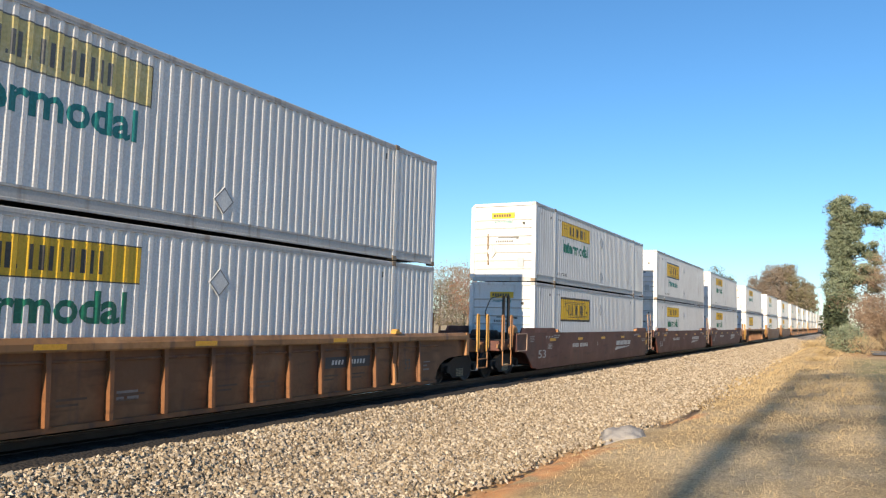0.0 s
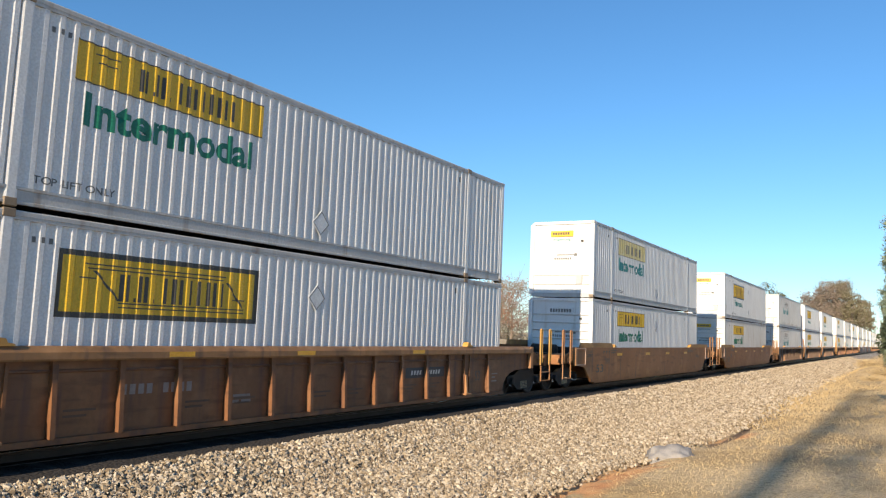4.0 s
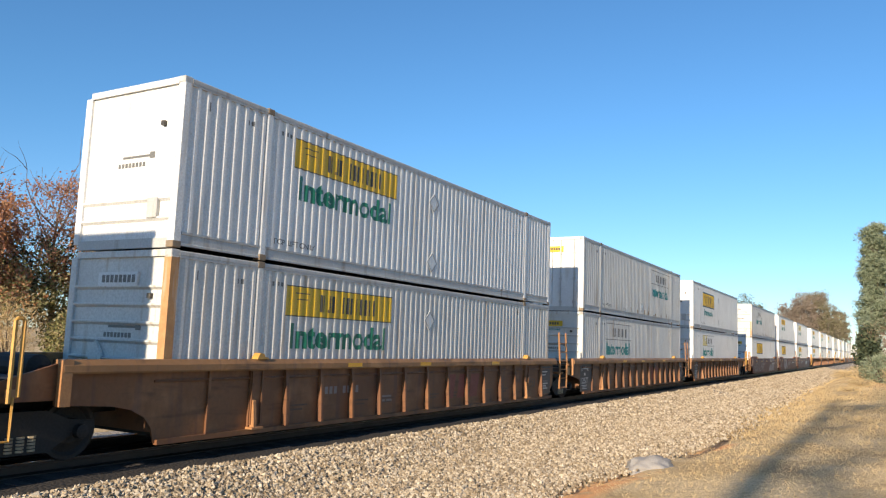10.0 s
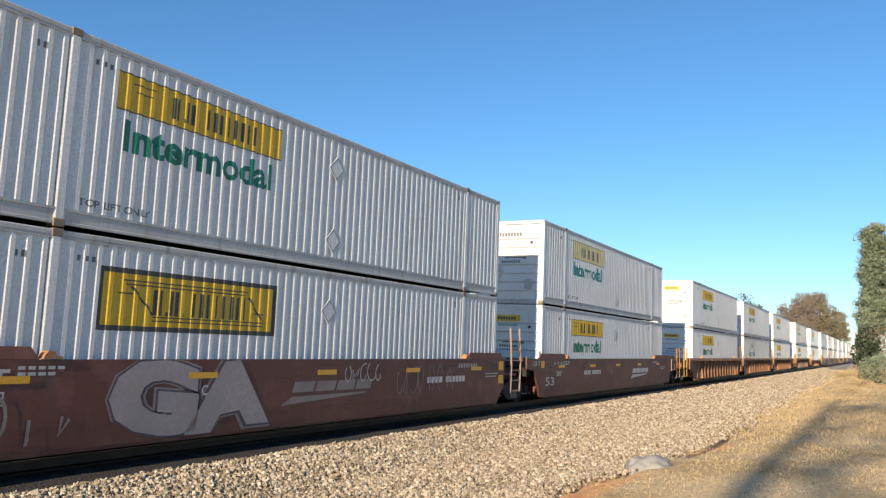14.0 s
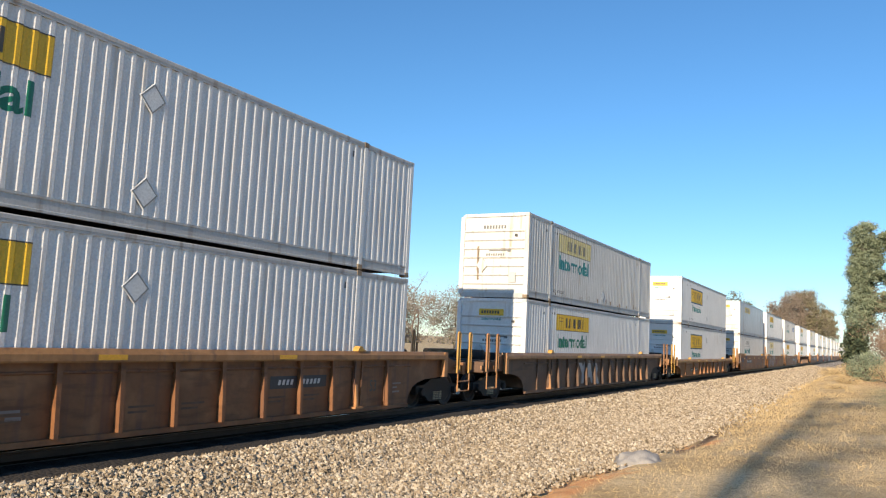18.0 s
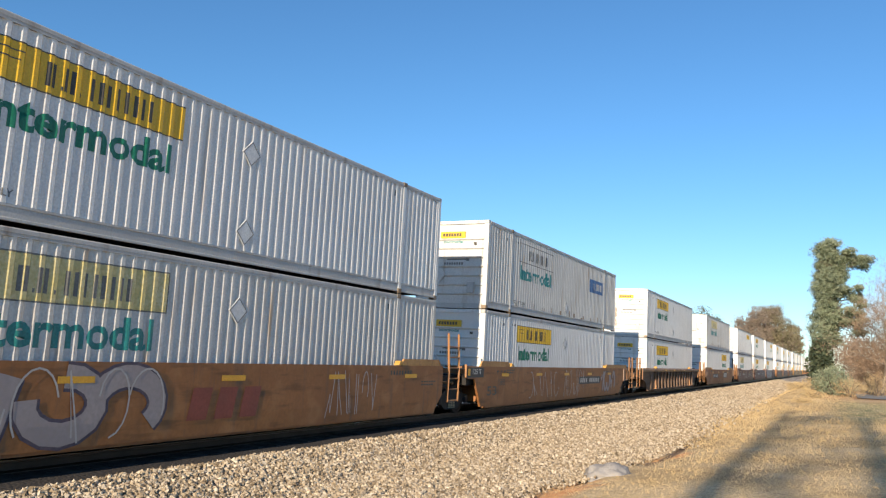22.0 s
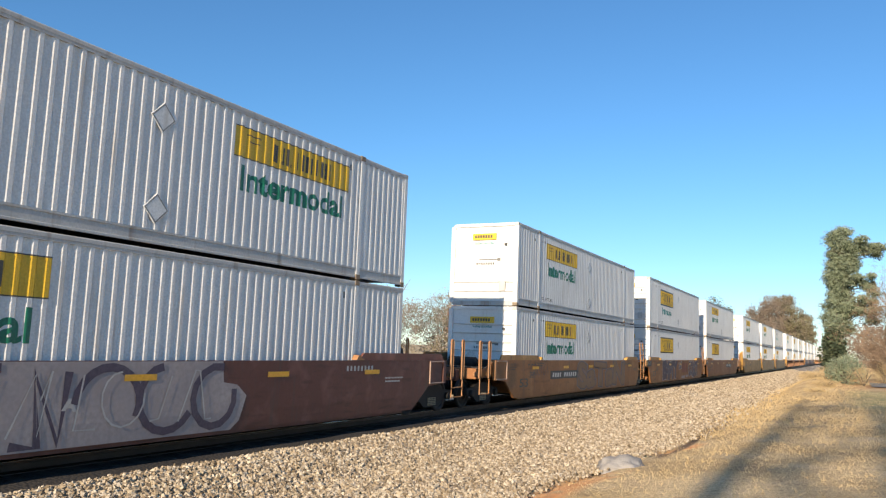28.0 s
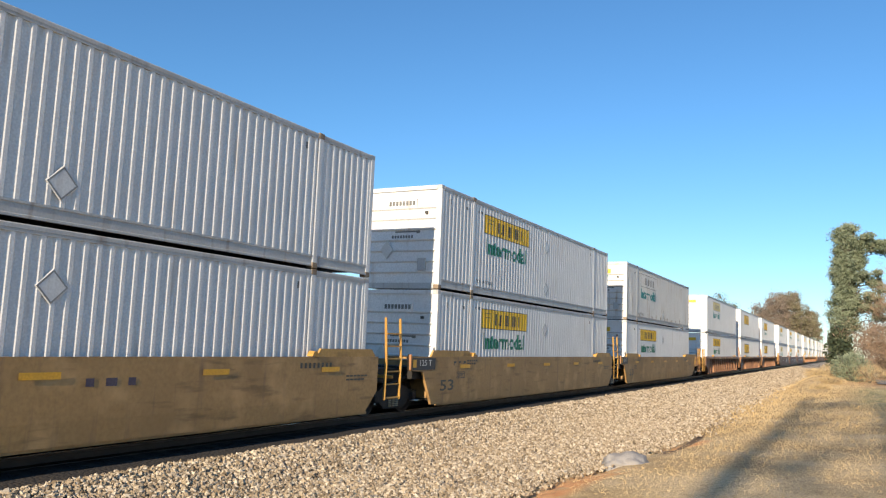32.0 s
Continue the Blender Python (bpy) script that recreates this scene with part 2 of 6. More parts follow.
def prism(pts, lo, hi, axis="x", bm=None):
    """A plate: the outline pts, pushed from lo to hi along an axis. For x the outline is (y, z); for y it is (x, z); for z it is (x, y)."""
    bm = bm or bmesh.new()
    put = {"x": lambda a, b, d: (d, a, b), "y": lambda a, b, d: (a, d, b), "z": lambda a, b, d: (a, b, d)}[axis]
    lov, hiv = [bm.verts.new(put(a, b, lo)) for a, b in pts], [bm.verts.new(put(a, b, hi)) for a, b in pts]
    bm.faces.new(lov), bm.faces.new(hiv[::-1])
    for i in range(len(pts)):
        j = (i + 1) % len(pts)
        bm.faces.new((lov[j], lov[i], hiv[i], hiv[j]))
    bmesh.ops.recalc_face_normals(bm, faces=bm.faces)
    return bm


def tube(pts, r, bm=None, sides=6, taper=None):
    """A round bar along the points; taper: its radius at the last point."""
    bm = bm or bmesh.new()
    pts = [Vector(p) for p in pts]
    rings = []
    for i, p in enumerate(pts):
        d = (pts[min(i + 1, len(pts) - 1)] - pts[max(i - 1, 0)]).normalized()
        a = d.orthogonal().normalized() if i == 0 else (rings[-1][1] - d * rings[-1][1].dot(d)).normalized()
        b = d.cross(a)
        rad = r if taper is None else r + (taper - r) * i / (len(pts) - 1)
        rings.append(([bm.verts.new(p + (a * math.cos(t) + b * math.sin(t)) * rad) for t in (2 * math.pi * j / sides for j in range(sides))], a))
    for (r0, _), (r1, _) in zip(rings, rings[1:]):
        for j in range(sides):
            bm.faces.new((r0[j], r0[(j + 1) % sides], r1[(j + 1) % sides], r1[j]))
    bm.faces.new(rings[0][0][::-1]), bm.faces.new(rings[-1][0])
    return bm


def lathe_x(profile, bm, cx, cy, cz, sides=24):
    """A turned body about an axle along x: profile rows (x, radius)."""
    rings = [[bm.verts.new((cx + x, cy + r * math.cos(t), cz + r * math.sin(t))) for t in (2 * math.pi * j / sides for j in range(sides))] for x, r in profile]
    for a, b in zip(rings, rings[1:]):
        for j in range(sides):
            bm.faces.new((a[j], a[(j + 1) % sides], b[(j + 1) % sides], b[j]))
    bm.faces.new(rings[0][::-1]), bm.faces.new(rings[-1])
    return bm


def mesh_of(name, bm, material, smooth=False):
    me = bpy.data.meshes.new(name)
    bmesh.ops.recalc_face_normals(bm, faces=bm.faces)
    bm.to_mesh(me)
    bm.free()
    me.materials.append(material)
    if smooth:
        for p in me.polygons:
            p.use_smooth = True
    return me


def part(name, bm, material, parent, label="", smooth=False):
    me = bm if isinstance(bm, bpy.types.Mesh) else mesh_of(name, bm, material, smooth)
    ob = new(name, me)
    ob.parent = parent
    return tagged(ob, label)


def thing(name, label, category, group=""):
    ob = new(name)
    ob.empty_display_size = 0.2
    return tagged(ob, label, category, group)


def lettering(word, width, height, fat=0.012):
    """The outline of a word as a flat bmesh in (y, z), from 0 to width and 0 to height."""
    cu = bpy.data.curves.new("word", "FONT")
    cu.body, cu.resolution_u, cu.offset = word, 3, fat
    ob = bpy.data.objects.new("word", cu)
    me = bpy.data.meshes.new_from_object(ob)
    bm = bmesh.new()
    bm.from_mesh(me)
    bpy.data.objects.remove(ob)
    bpy.data.curves.remove(cu)
    bpy.data.meshes.remove(me)
    xs, ys = [v.co.x for v in bm.verts], [v.co.y for v in bm.verts]
    x0, x1, y0, y1 = min(xs), max(xs), min(ys), max(ys)
    for v in bm.verts:
        v.co = (0, (v.co.x - x0) / (x1 - x0) * width, (v.co.y - y0) / (y1 - y0) * height)
    return bm


def moved(bm, dx=0, dy=0, dz=0):
    for v in bm.verts:
        v.co += Vector((dx, dy, dz))
    return bm


def flat(*rects):
    """Flat rectangles (y0, y1, z0, z1) that face +x."""
    bm = bmesh.new()
    for y0, y1, z0, z1 in rects:
        bm.faces.new([bm.verts.new((0, y, z)) for y, z in ((y0, z0), (y1, z0), (y1, z1), (y0, z1))])
    return bm


# ---- containers: 16.15 m long, 2.59 wide, 2.885 high; the near end is at y = 0, the floor at z = 0 ----
CL, CW, CH = 16.15, 1.295, 2.885
POST = (1.98, 2.16), (13.99, 14.17)
RIB = 0.03          # how deep the side's ribs are


def rib_rows(y0, y1, pitch=0.2275):
    """The break points (y, depth) of the ribbed side between y0 and y1."""
    n = max(1, round((y1 - y0) / pitch))
    p = (y1 - y0) / n
    rows = []
    for i in range(n):
        a = y0 + i * p
        rows += [(a, RIB), (a + 0.33 * p, RIB), (a + 0.58 * p, 0.0), (a + 0.86 * p, 0.0)]
    return rows + [(y1, RIB)]


SIDE = rib_rows(0.16, POST[0][0]) + rib_rows(POST[0][1], POST[1][0]) + rib_rows(POST[1][1], CL - 0.14)
SIDE_Y, SIDE_D = np.array([r[0] for r in SIDE]), np.array([r[1] for r in SIDE])


def painted(bm, lift=0.004, ribbed=True, side=CW):
    """Lays a flat drawing in (y, z) on the ribbed side: cut at every fold and pressed to it."""
    if ribbed:
        ys = [v.co.y for v in bm.verts]
        for y in SIDE_Y:
            if min(ys) < y < max(ys):
                bmesh.ops.bisect_plane(bm, geom=bm.verts[:] + bm.edges[:] + bm.faces[:], plane_co=(0, y, 0), plane_no=(0, 1, 0))
    for v in bm.verts:
        v.co.x = side - 0.006 - (float(np.interp(v.co.y, SIDE_Y, SIDE_D)) if ribbed else 0.0) + lift
    for f in bm.faces:
        f.normal_update()
        if f.normal.x < 0:
            f.normal_flip()
    return bm


def paint_mesh(name, bm, material, ribbed=True, lift=0.004):
    me = bpy.data.meshes.new(name)
    painted(bm, lift, ribbed).to_mesh(me)
    bm.free()
    me.materials.append(material)
    return me


def side_mesh(sign, material, ribbed):
    bm = bmesh.new()
    z0, z1 = 0.27, CH - 0.13
    rows = SIDE if ribbed else [(0.16, 0.0), (CL - 0.14, 0.0)]
    cols = [[bm.verts.new((sign * (CW - 0.006 - d), y, z)) for z in (z0, z1)] + [bm.verts.new((sign * (CW - 0.075), y, z)) for z in (z0, z1)] for y, d in rows]
    for a, b in zip(cols, cols[1:]):
        bm.faces.new((a[0], b[0], b[1], a[1]))
        bm.faces.new((a[2], a[3], b[3], b[2]))
        bm.faces.new((a[1], b[1], b[3], a[3]))
        bm.faces.new((a[0], a[2], b[2], b[0]))
    return mesh_of("side_wall", bm, material)


def end_mesh(material, ribs):
    """The front wall: flat boards with narrow raised ledges between them."""
    pts = [(0.09, 0.161), (0.055, 0.161)]
    for z in ribs:
        pts += [(0.055, z), (0.004, z + 0.045), (0.004, z + 0.075), (0.055, z + 0.08)]
    bm = prism(pts + [(0.055, CH - 0.116), (0.09, CH - 0.116)], -CW + 0.155, CW - 0.155)
    return mesh_of("end_wall", bm, material)


letter_widths = (0.5, 0.1, 0.55, 0.1, 0.25, 0.65, 0.65, 0.7, 0.6)
meshes = {}
for shade_name, wall, rail in (("white", white_paint, rail_grey), ("dull", dull_white, rail_grey)):
    meshes[shade_name] = dict(
        near=side_mesh(1, wall, True), far=side_mesh(-1, wall, True),
        end=end_mesh(wall, [0.42 + 0.3 * i for i in range(7)]), plain_end=end_mesh(wall, [0.45, 0.78]),
        back=mesh_of("door", boxes(*[(x, x + 1.14, CL - 0.09, CL - 0.03, 0.16, CH - 0.1) for x in (-1.16, 0.02)]), wall),
        roof=mesh_of("roof", boxes((-CW + 0.06, CW - 0.06, 0.1, CL - 0.1, CH - 0.06, CH - 0.03)), wall),
        post=mesh_of("corner_post", boxes((-0.08, 0.08, -0.08, 0.08, 0.1, CH - 0.1), bevel=0.012), wall),
        lift=mesh_of("lifting_post", prism([(-0.035, 0.0), (0.02, 0.0), (0.034, 0.03), (0.034, 0.14), (0.02, 0.17), (-0.035, 0.17)], 0.1, CH - 0.1, "z"), wall),
        top=mesh_of("top_rail", prism([(-0.06, CH - 0.135), (0, CH - 0.135), (0, CH - 0.09), (0.006, CH - 0.085), (0.006, CH - 0.03), (-0.01, CH - 0.012), (-0.06, CH - 0.012)], 0.161, CL - 0.161, "y"), rail),
        bottom=mesh_of("bottom_rail", prism([(-0.07, 0.04), (0, 0.04), (0, 0.075), (-0.014, 0.085), (-0.014, 0.225), (0, 0.235), (0, 0.272), (-0.07, 0.272)], 0.161, CL - 0.161, "y"), rail),
        header=mesh_of("end_rail", boxes((-CW + 0.14, CW - 0.14, -0.0, 0.1, 0, 0.16)), rail),
        header_top=mesh_of("top_end_rail", boxes((-CW + 0.14, CW - 0.14, 0.0, 0.1, 0, 0.11)), wall))
meshes["grey"] = dict(meshes["dull"], near=side_mesh(1, grey_panel, False), far=side_mesh(-1, grey_panel, False))
casting = mesh_of("corner_casting", boxes((-0.085, 0.085, -0.09, 0.09, 0, 0.118), bevel=0.012), casting_steel)
top_casting = mesh_of("corner_casting", boxes((-0.085, 0.085, -0.09, 0.09, 0, 0.118), bevel=0.012), rail_grey)
floor_mesh = mesh_of("floor", boxes((-CW + 0.05, CW - 0.05, 0.1, CL - 0.1, 0.1, 0.16)), black_steel)
rod = mesh_of("locking_bar", boxes((-0.02, 0.02, -0.02, 0.025, 0.1, CH - 0.12), *[(-0.05, 0.05, -0.015, 0.02, z, z + 0.08) for z in (0.3, 1.2, 2.2)]), rail_grey)


def word_bars(y0, y1, z0, z1, gap=0.09):
    """A painted-out name: upright bars at the letters' widths."""
    total = sum(letter_widths)
    rects, y = [], y0
    for i, w in enumerate(letter_widths):
        step = (y1 - y0) * w / total
        if i not in (4,):
            if w == 0.1:
                rects.append((y, y + step * 0.6, z0, z0 + 0.06))
            else:
                k = 0.065
                rects += [(y, y + k, z0, z1), (y + step - gap - k, y + step - gap, z0, z1)]
        y += step
    return flat(*rects)


def frame_of(y0, y1, z0, z1, w):
    return flat((y0, y1, z1 - w, z1), (y0, y1, z0, z0 + w), (y0, y0 + w, z0 + w, z1 - w), (y1 - w, y1, z0 + w, z1 - w))


def scroll(y, z0, z1):
    """Thin lines that frame the name: two long ones and a slanting one at either end."""
    bm = flat((y + 0.4, y + 3.05, z1 - 0.02, z1), (y + 0.45, y + 3.0, z1 - 0.08, z1 - 0.06), (y + 1.0, y + 3.5, z0 + 0.06, z0 + 0.08), (y + 1.0, y + 3.5, z0, z0 + 0.02), (y + 0.35, y + 0.6, z1 - 0.22, z1 - 0.2), (y + 3.2, y + 3.5, z0 + 0.22, z0 + 0.24))
    for a, b in ((0.55, 0.98), (3.05, 3.42)):
        bm.faces.new([bm.verts.new((0, y + u, z)) for u, z in ((a, z1 - 0.1), (a + 0.05, z1 - 0.1), (b + 0.05, z0 + 0.1), (b, z0 + 0.1))])
    return bm


def sign_set(style, y, ribbed=True):
    """The painted signs of one style, from y on: rows of name, mesh, label."""
    mk = lambda name, bm, m, lift=0.004: paint_mesh(name, bm, m, ribbed, lift)
    out = []
    if style == "bordered":
        out = [("sign_border", mk("sign_border", frame_of(y, y + 3.8, 1.45, 2.4, 0.08), navy_paint), "dark navy sign border"),
               ("sign_panel", mk("sign_panel", flat((y + 0.08, y + 3.72, 1.53, 2.32)), yellow_paint), "yellow painted sign panel"),
               ("sign_name", mk("sign_name", word_bars(y + 1.0, y + 3.1, 1.72, 2.1), dark_letter, 0.007), "dark painted bars"),
               ("sign_line", mk("sign_line", scroll(y, 1.58, 2.2), dark_letter, 0.007), "thin dark lines"),
               ("sign_word", mk("sign_word", moved(lettering("Intermodal", 2.72, 0.42, 0.03), 0, y + 0.55, 0.92), teal_paint), "teal lettering")]
    elif style == "wide":
        out = [("sign_panel", mk("sign_panel", flat((y, y + 3.68, 1.93, 2.53)), yellow_paint), "yellow painted sign panel"),
               ("sign_name", mk("sign_name", word_bars(y + 1.05, y + 3.05, 2.05, 2.4), dark_letter, 0.007), "dark painted bars"),
               ("sign_line", mk("sign_line", flat((y, y + 3.68, 2.51, 2.53), (y, y + 3.68, 1.93, 1.95), (y + 0.3, y + 0.7, 2.38, 2.4), (y + 0.35, y + 0.65, 2.26, 2.28)), dark_letter, 0.007), "thin dark lines"),
               ("sign_word", mk("sign_word", moved(lettering("Intermodal", 3.28, 0.5, 0.03), 0, y + 0.18, 1.3), green_paint), "green lettering")]
    elif style == "boxed":
        out = [("sign_border", mk("sign_border", frame_of(y, y + 3.8, 1.5, 2.45, 0.08), dark_letter), "black sign border"),
               ("sign_panel", mk("sign_panel", flat((y + 0.08, y + 3.72, 1.58, 2.37)), yellow_paint), "yellow painted sign panel"),
               ("sign_name", mk("sign_name", word_bars(y + 1.0, y + 3.1, 1.76, 2.16), dark_letter, 0.007), "dark painted bars"),
               ("sign_line", mk("sign_line", scroll(y, 1.66, 2.28), dark_letter, 0.007), "thin dark lines")]
    elif style in ("faded", "ghost", "worn"):
        if style == "worn":
            out = [("sign_panel", mk("sign_panel", flat((y, y + 0.75, 1.9, 2.55), (y + 0.75, y + 1.5, 1.9, 2.2), (y + 1.05, y + 1.35, 2.2, 2.55)), faded_yellow), "worn remains of a yellow sign panel")]
        if style == "faded":
            out = [("sign_panel", mk("sign_panel", flat((y, y + 3.7, 1.9, 2.55)), faded_yellow), "faded yellow sign panel")]
        out += [("sign_border", mk("sign_border", frame_of(y, y + 3.7, 1.88, 2.57, 0.025), grey_letter), "thin dark sign outline"),
                ("sign_name", mk("sign_name", word_bars(y + 1.0, y + 3.0, 2.02, 2.38), grey_letter, 0.007), "dark grey painted bars"),
                ("sign_word", mk("sign_word", moved(lettering("Intermodal", 3.3, 0.52, 0.03), 0, y + 0.15, 1.25), teal_paint), "teal lettering")]
    elif style == "small":
        out = [("sign_panel", mk("sign_panel", flat((y, y + 3.5, 2.0, 2.5)), yellow_paint), "small yellow sign panel"),
               ("sign_name", mk("sign_name", word_bars(y + 0.8, y + 2.8, 2.12, 2.38), dark_letter, 0.007), "dark painted bars")]
    elif style == "blue":
        out = [("sign_panel", mk("sign_panel", flat((y, y + 2.2, 1.6, 2.2)), blue_paint), "blue sign panel"),
               ("sign_name", mk("sign_name", word_bars(y + 0.5, y + 2.0, 1.75, 2.05), white_letter, 0.007), "pale painted bars")]
    return out


def diamond_bm(y, z):
    bm = bmesh.new()
    r = 0.27
    ring = lambda s, x: [bm.verts.new((x, y + a * s, z + b * s)) for a, b in ((-1, 0), (0, -1), (1, 0), (0, 1))]
    a, b = ring(r, CW - 0.012), ring(r * 0.92, CW - 0.001)
    for i in range(4):
        bm.faces.new((a[i], a[(i + 1) % 4], b[(i + 1) % 4], b[i]))
    bm.faces.new(b)
    return bm


def diamond_frame(z):
    bm = bmesh.new()
    pts = [(-0.25, 0), (0, -0.25), (0.25, 0), (0, 0.25)]
    a, b = [[bm.verts.new((CW + 0.001, k * u, z + k * w)) for u, w in pts] for k in (0.98, 0.84)]
    for i in range(4):
        bm.faces.new((a[i], a[(i + 1) % 4], b[(i + 1) % 4], b[i]))
    return bm


placard_edge = surf("worn_placard_edge", (0.3, 0.3, 0.29), (0.2, 0.2, 0.2), 4, 30, 0.5, 0, 0.1)
diamond_mesh = {z: mesh_of("placard_holder", diamond_bm(0, z), white_paint) for z in (0.62, 2.05, 2.15)}
frame_mesh = {z: mesh_of("placard_frame", diamond_frame(z), placard_edge) for z in (0.62, 2.05, 2.15)}
small_print = {r: paint_mesh("small_print", moved(lettering("TOP LIFT ONLY", 1.25, 0.11), 0, 2.35, 0.36), grey_letter, r) for r in (True, False)}
rnd_spots = random.Random(3)
spot_mesh = paint_mesh("rust_stain", flat(*[(y, y + rnd_spots.uniform(0.05, 0.14), 0.28, rnd_spots.uniform(0.32, 0.52)) for y in (rnd_spots.uniform(2.4, 15.6) for _ in range(16))]), casting_steel, True, 0.006)
seam_mesh = mesh_of("panel_seam", boxes(*[(CW - 0.006, CW + 0.002, 2.16 + 1.18 * i, 2.2 + 1.18 * i, 0.28, CH - 0.14) for i in range(1, 10)]), rail_grey)
rivet_mesh = mesh_of("rivet", boxes(*[(CW - 0.006, CW - 0.001, y, y + 0.13, z, z + 0.13) for y in (2.7, 3.9, 13.3, 12.5, 14.6, 0.9) for z in (0.8, 1.5, 2.2)], bevel=0.002), white_paint)
rusty_post = mesh_of("lifting_post", prism([(-0.035, 0.0), (0.02, 0.0), (0.034, 0.03), (0.034, 0.14), (0.02, 0.17), (-0.035, 0.17)], 0.1, CH - 0.1, "z"), rusty_white)
corner_print = paint_mesh("corner_print", flat((0.56, 0.6, 2.42, 2.58), (1.5, 1.55, 2.44, 2.53), (1.6, 1.65, 2.44, 2.53), (2.42, 2.47, 2.48, 2.56), (2.54, 2.59, 2.48, 2.56), (2.66, 2.71, 2.48, 2.56), (13.6, 13.64, 2.46, 2.6)), grey_letter)
end_signs = {
    "yellow": [("end_sign", mesh_of("end_sign", boxes((-0.45, 0.45, -0.0, 0.06, 2.3, 2.52)), yellow_paint), "small yellow sign"),
               ("end_marks", mesh_of("end_marks", boxes(*[(-0.36 + 0.1 * i, -0.29 + 0.1 * i, -0.003, 0.01, 2.36, 2.46) for i in range(7)]), dark_letter), "")],
    "white": [("end_sign", mesh_of("end_sign", boxes((-0.5, 0.5, 0.0, 0.06, 2.28, 2.52)), white_paint), "white sign plate"),
              ("end_marks", mesh_of("end_marks", boxes(*[(-0.4 + 0.11 * i, -0.32 + 0.11 * i, -0.003, 0.01, 2.34, 2.47) for i in range(8)]), grey_letter), "")],
}
end_word = mesh_of("end_word", moved(lettering("Intermodal", 0.72, 0.1, 0.02), 0, -0.36, 2.14), teal_paint)
for v in end_word.vertices:       # turned to face along the train
    v.co = (v.co.y, 0.05, v.co.z)
end_placard = mesh_of("end_placard", prism([(-0.62, 1.1), (-0.42, 0.84), (-0.22, 1.1), (-0.42, 1.36)], -0.012, 0.03, "y"), dull_white)
end_dirt = mesh_of("end_marks", boxes((-0.2, 0.62, 0.048, 0.06, 1.58, 1.62), (0.5, 0.62, 0.046, 0.06, 1.55, 1.66), *[(-0.3 + 0.09 * i, -0.24 + 0.09 * i, 0.048, 0.06, 1.42, 1.5) for i in range(8)]), grey_letter)
end_vent = mesh_of("vent", boxes((0.78, 0.86, -0.01, 0.06, 2.08, 2.16)), dark_letter)
end_box = mesh_of("document_box", boxes((0.6, 0.85, -0.02, 0.06, 0.5, 0.85), bevel=0.01), rail_grey)
rust_patch = mesh_of("rust_streak", boxes((-0.62, -0.56, 0.002, 0.06, 0.9, 1.75), (-0.6, -0.55, 0.004, 0.06, 0.6, 0.9)), casting_steel)
protos = {}


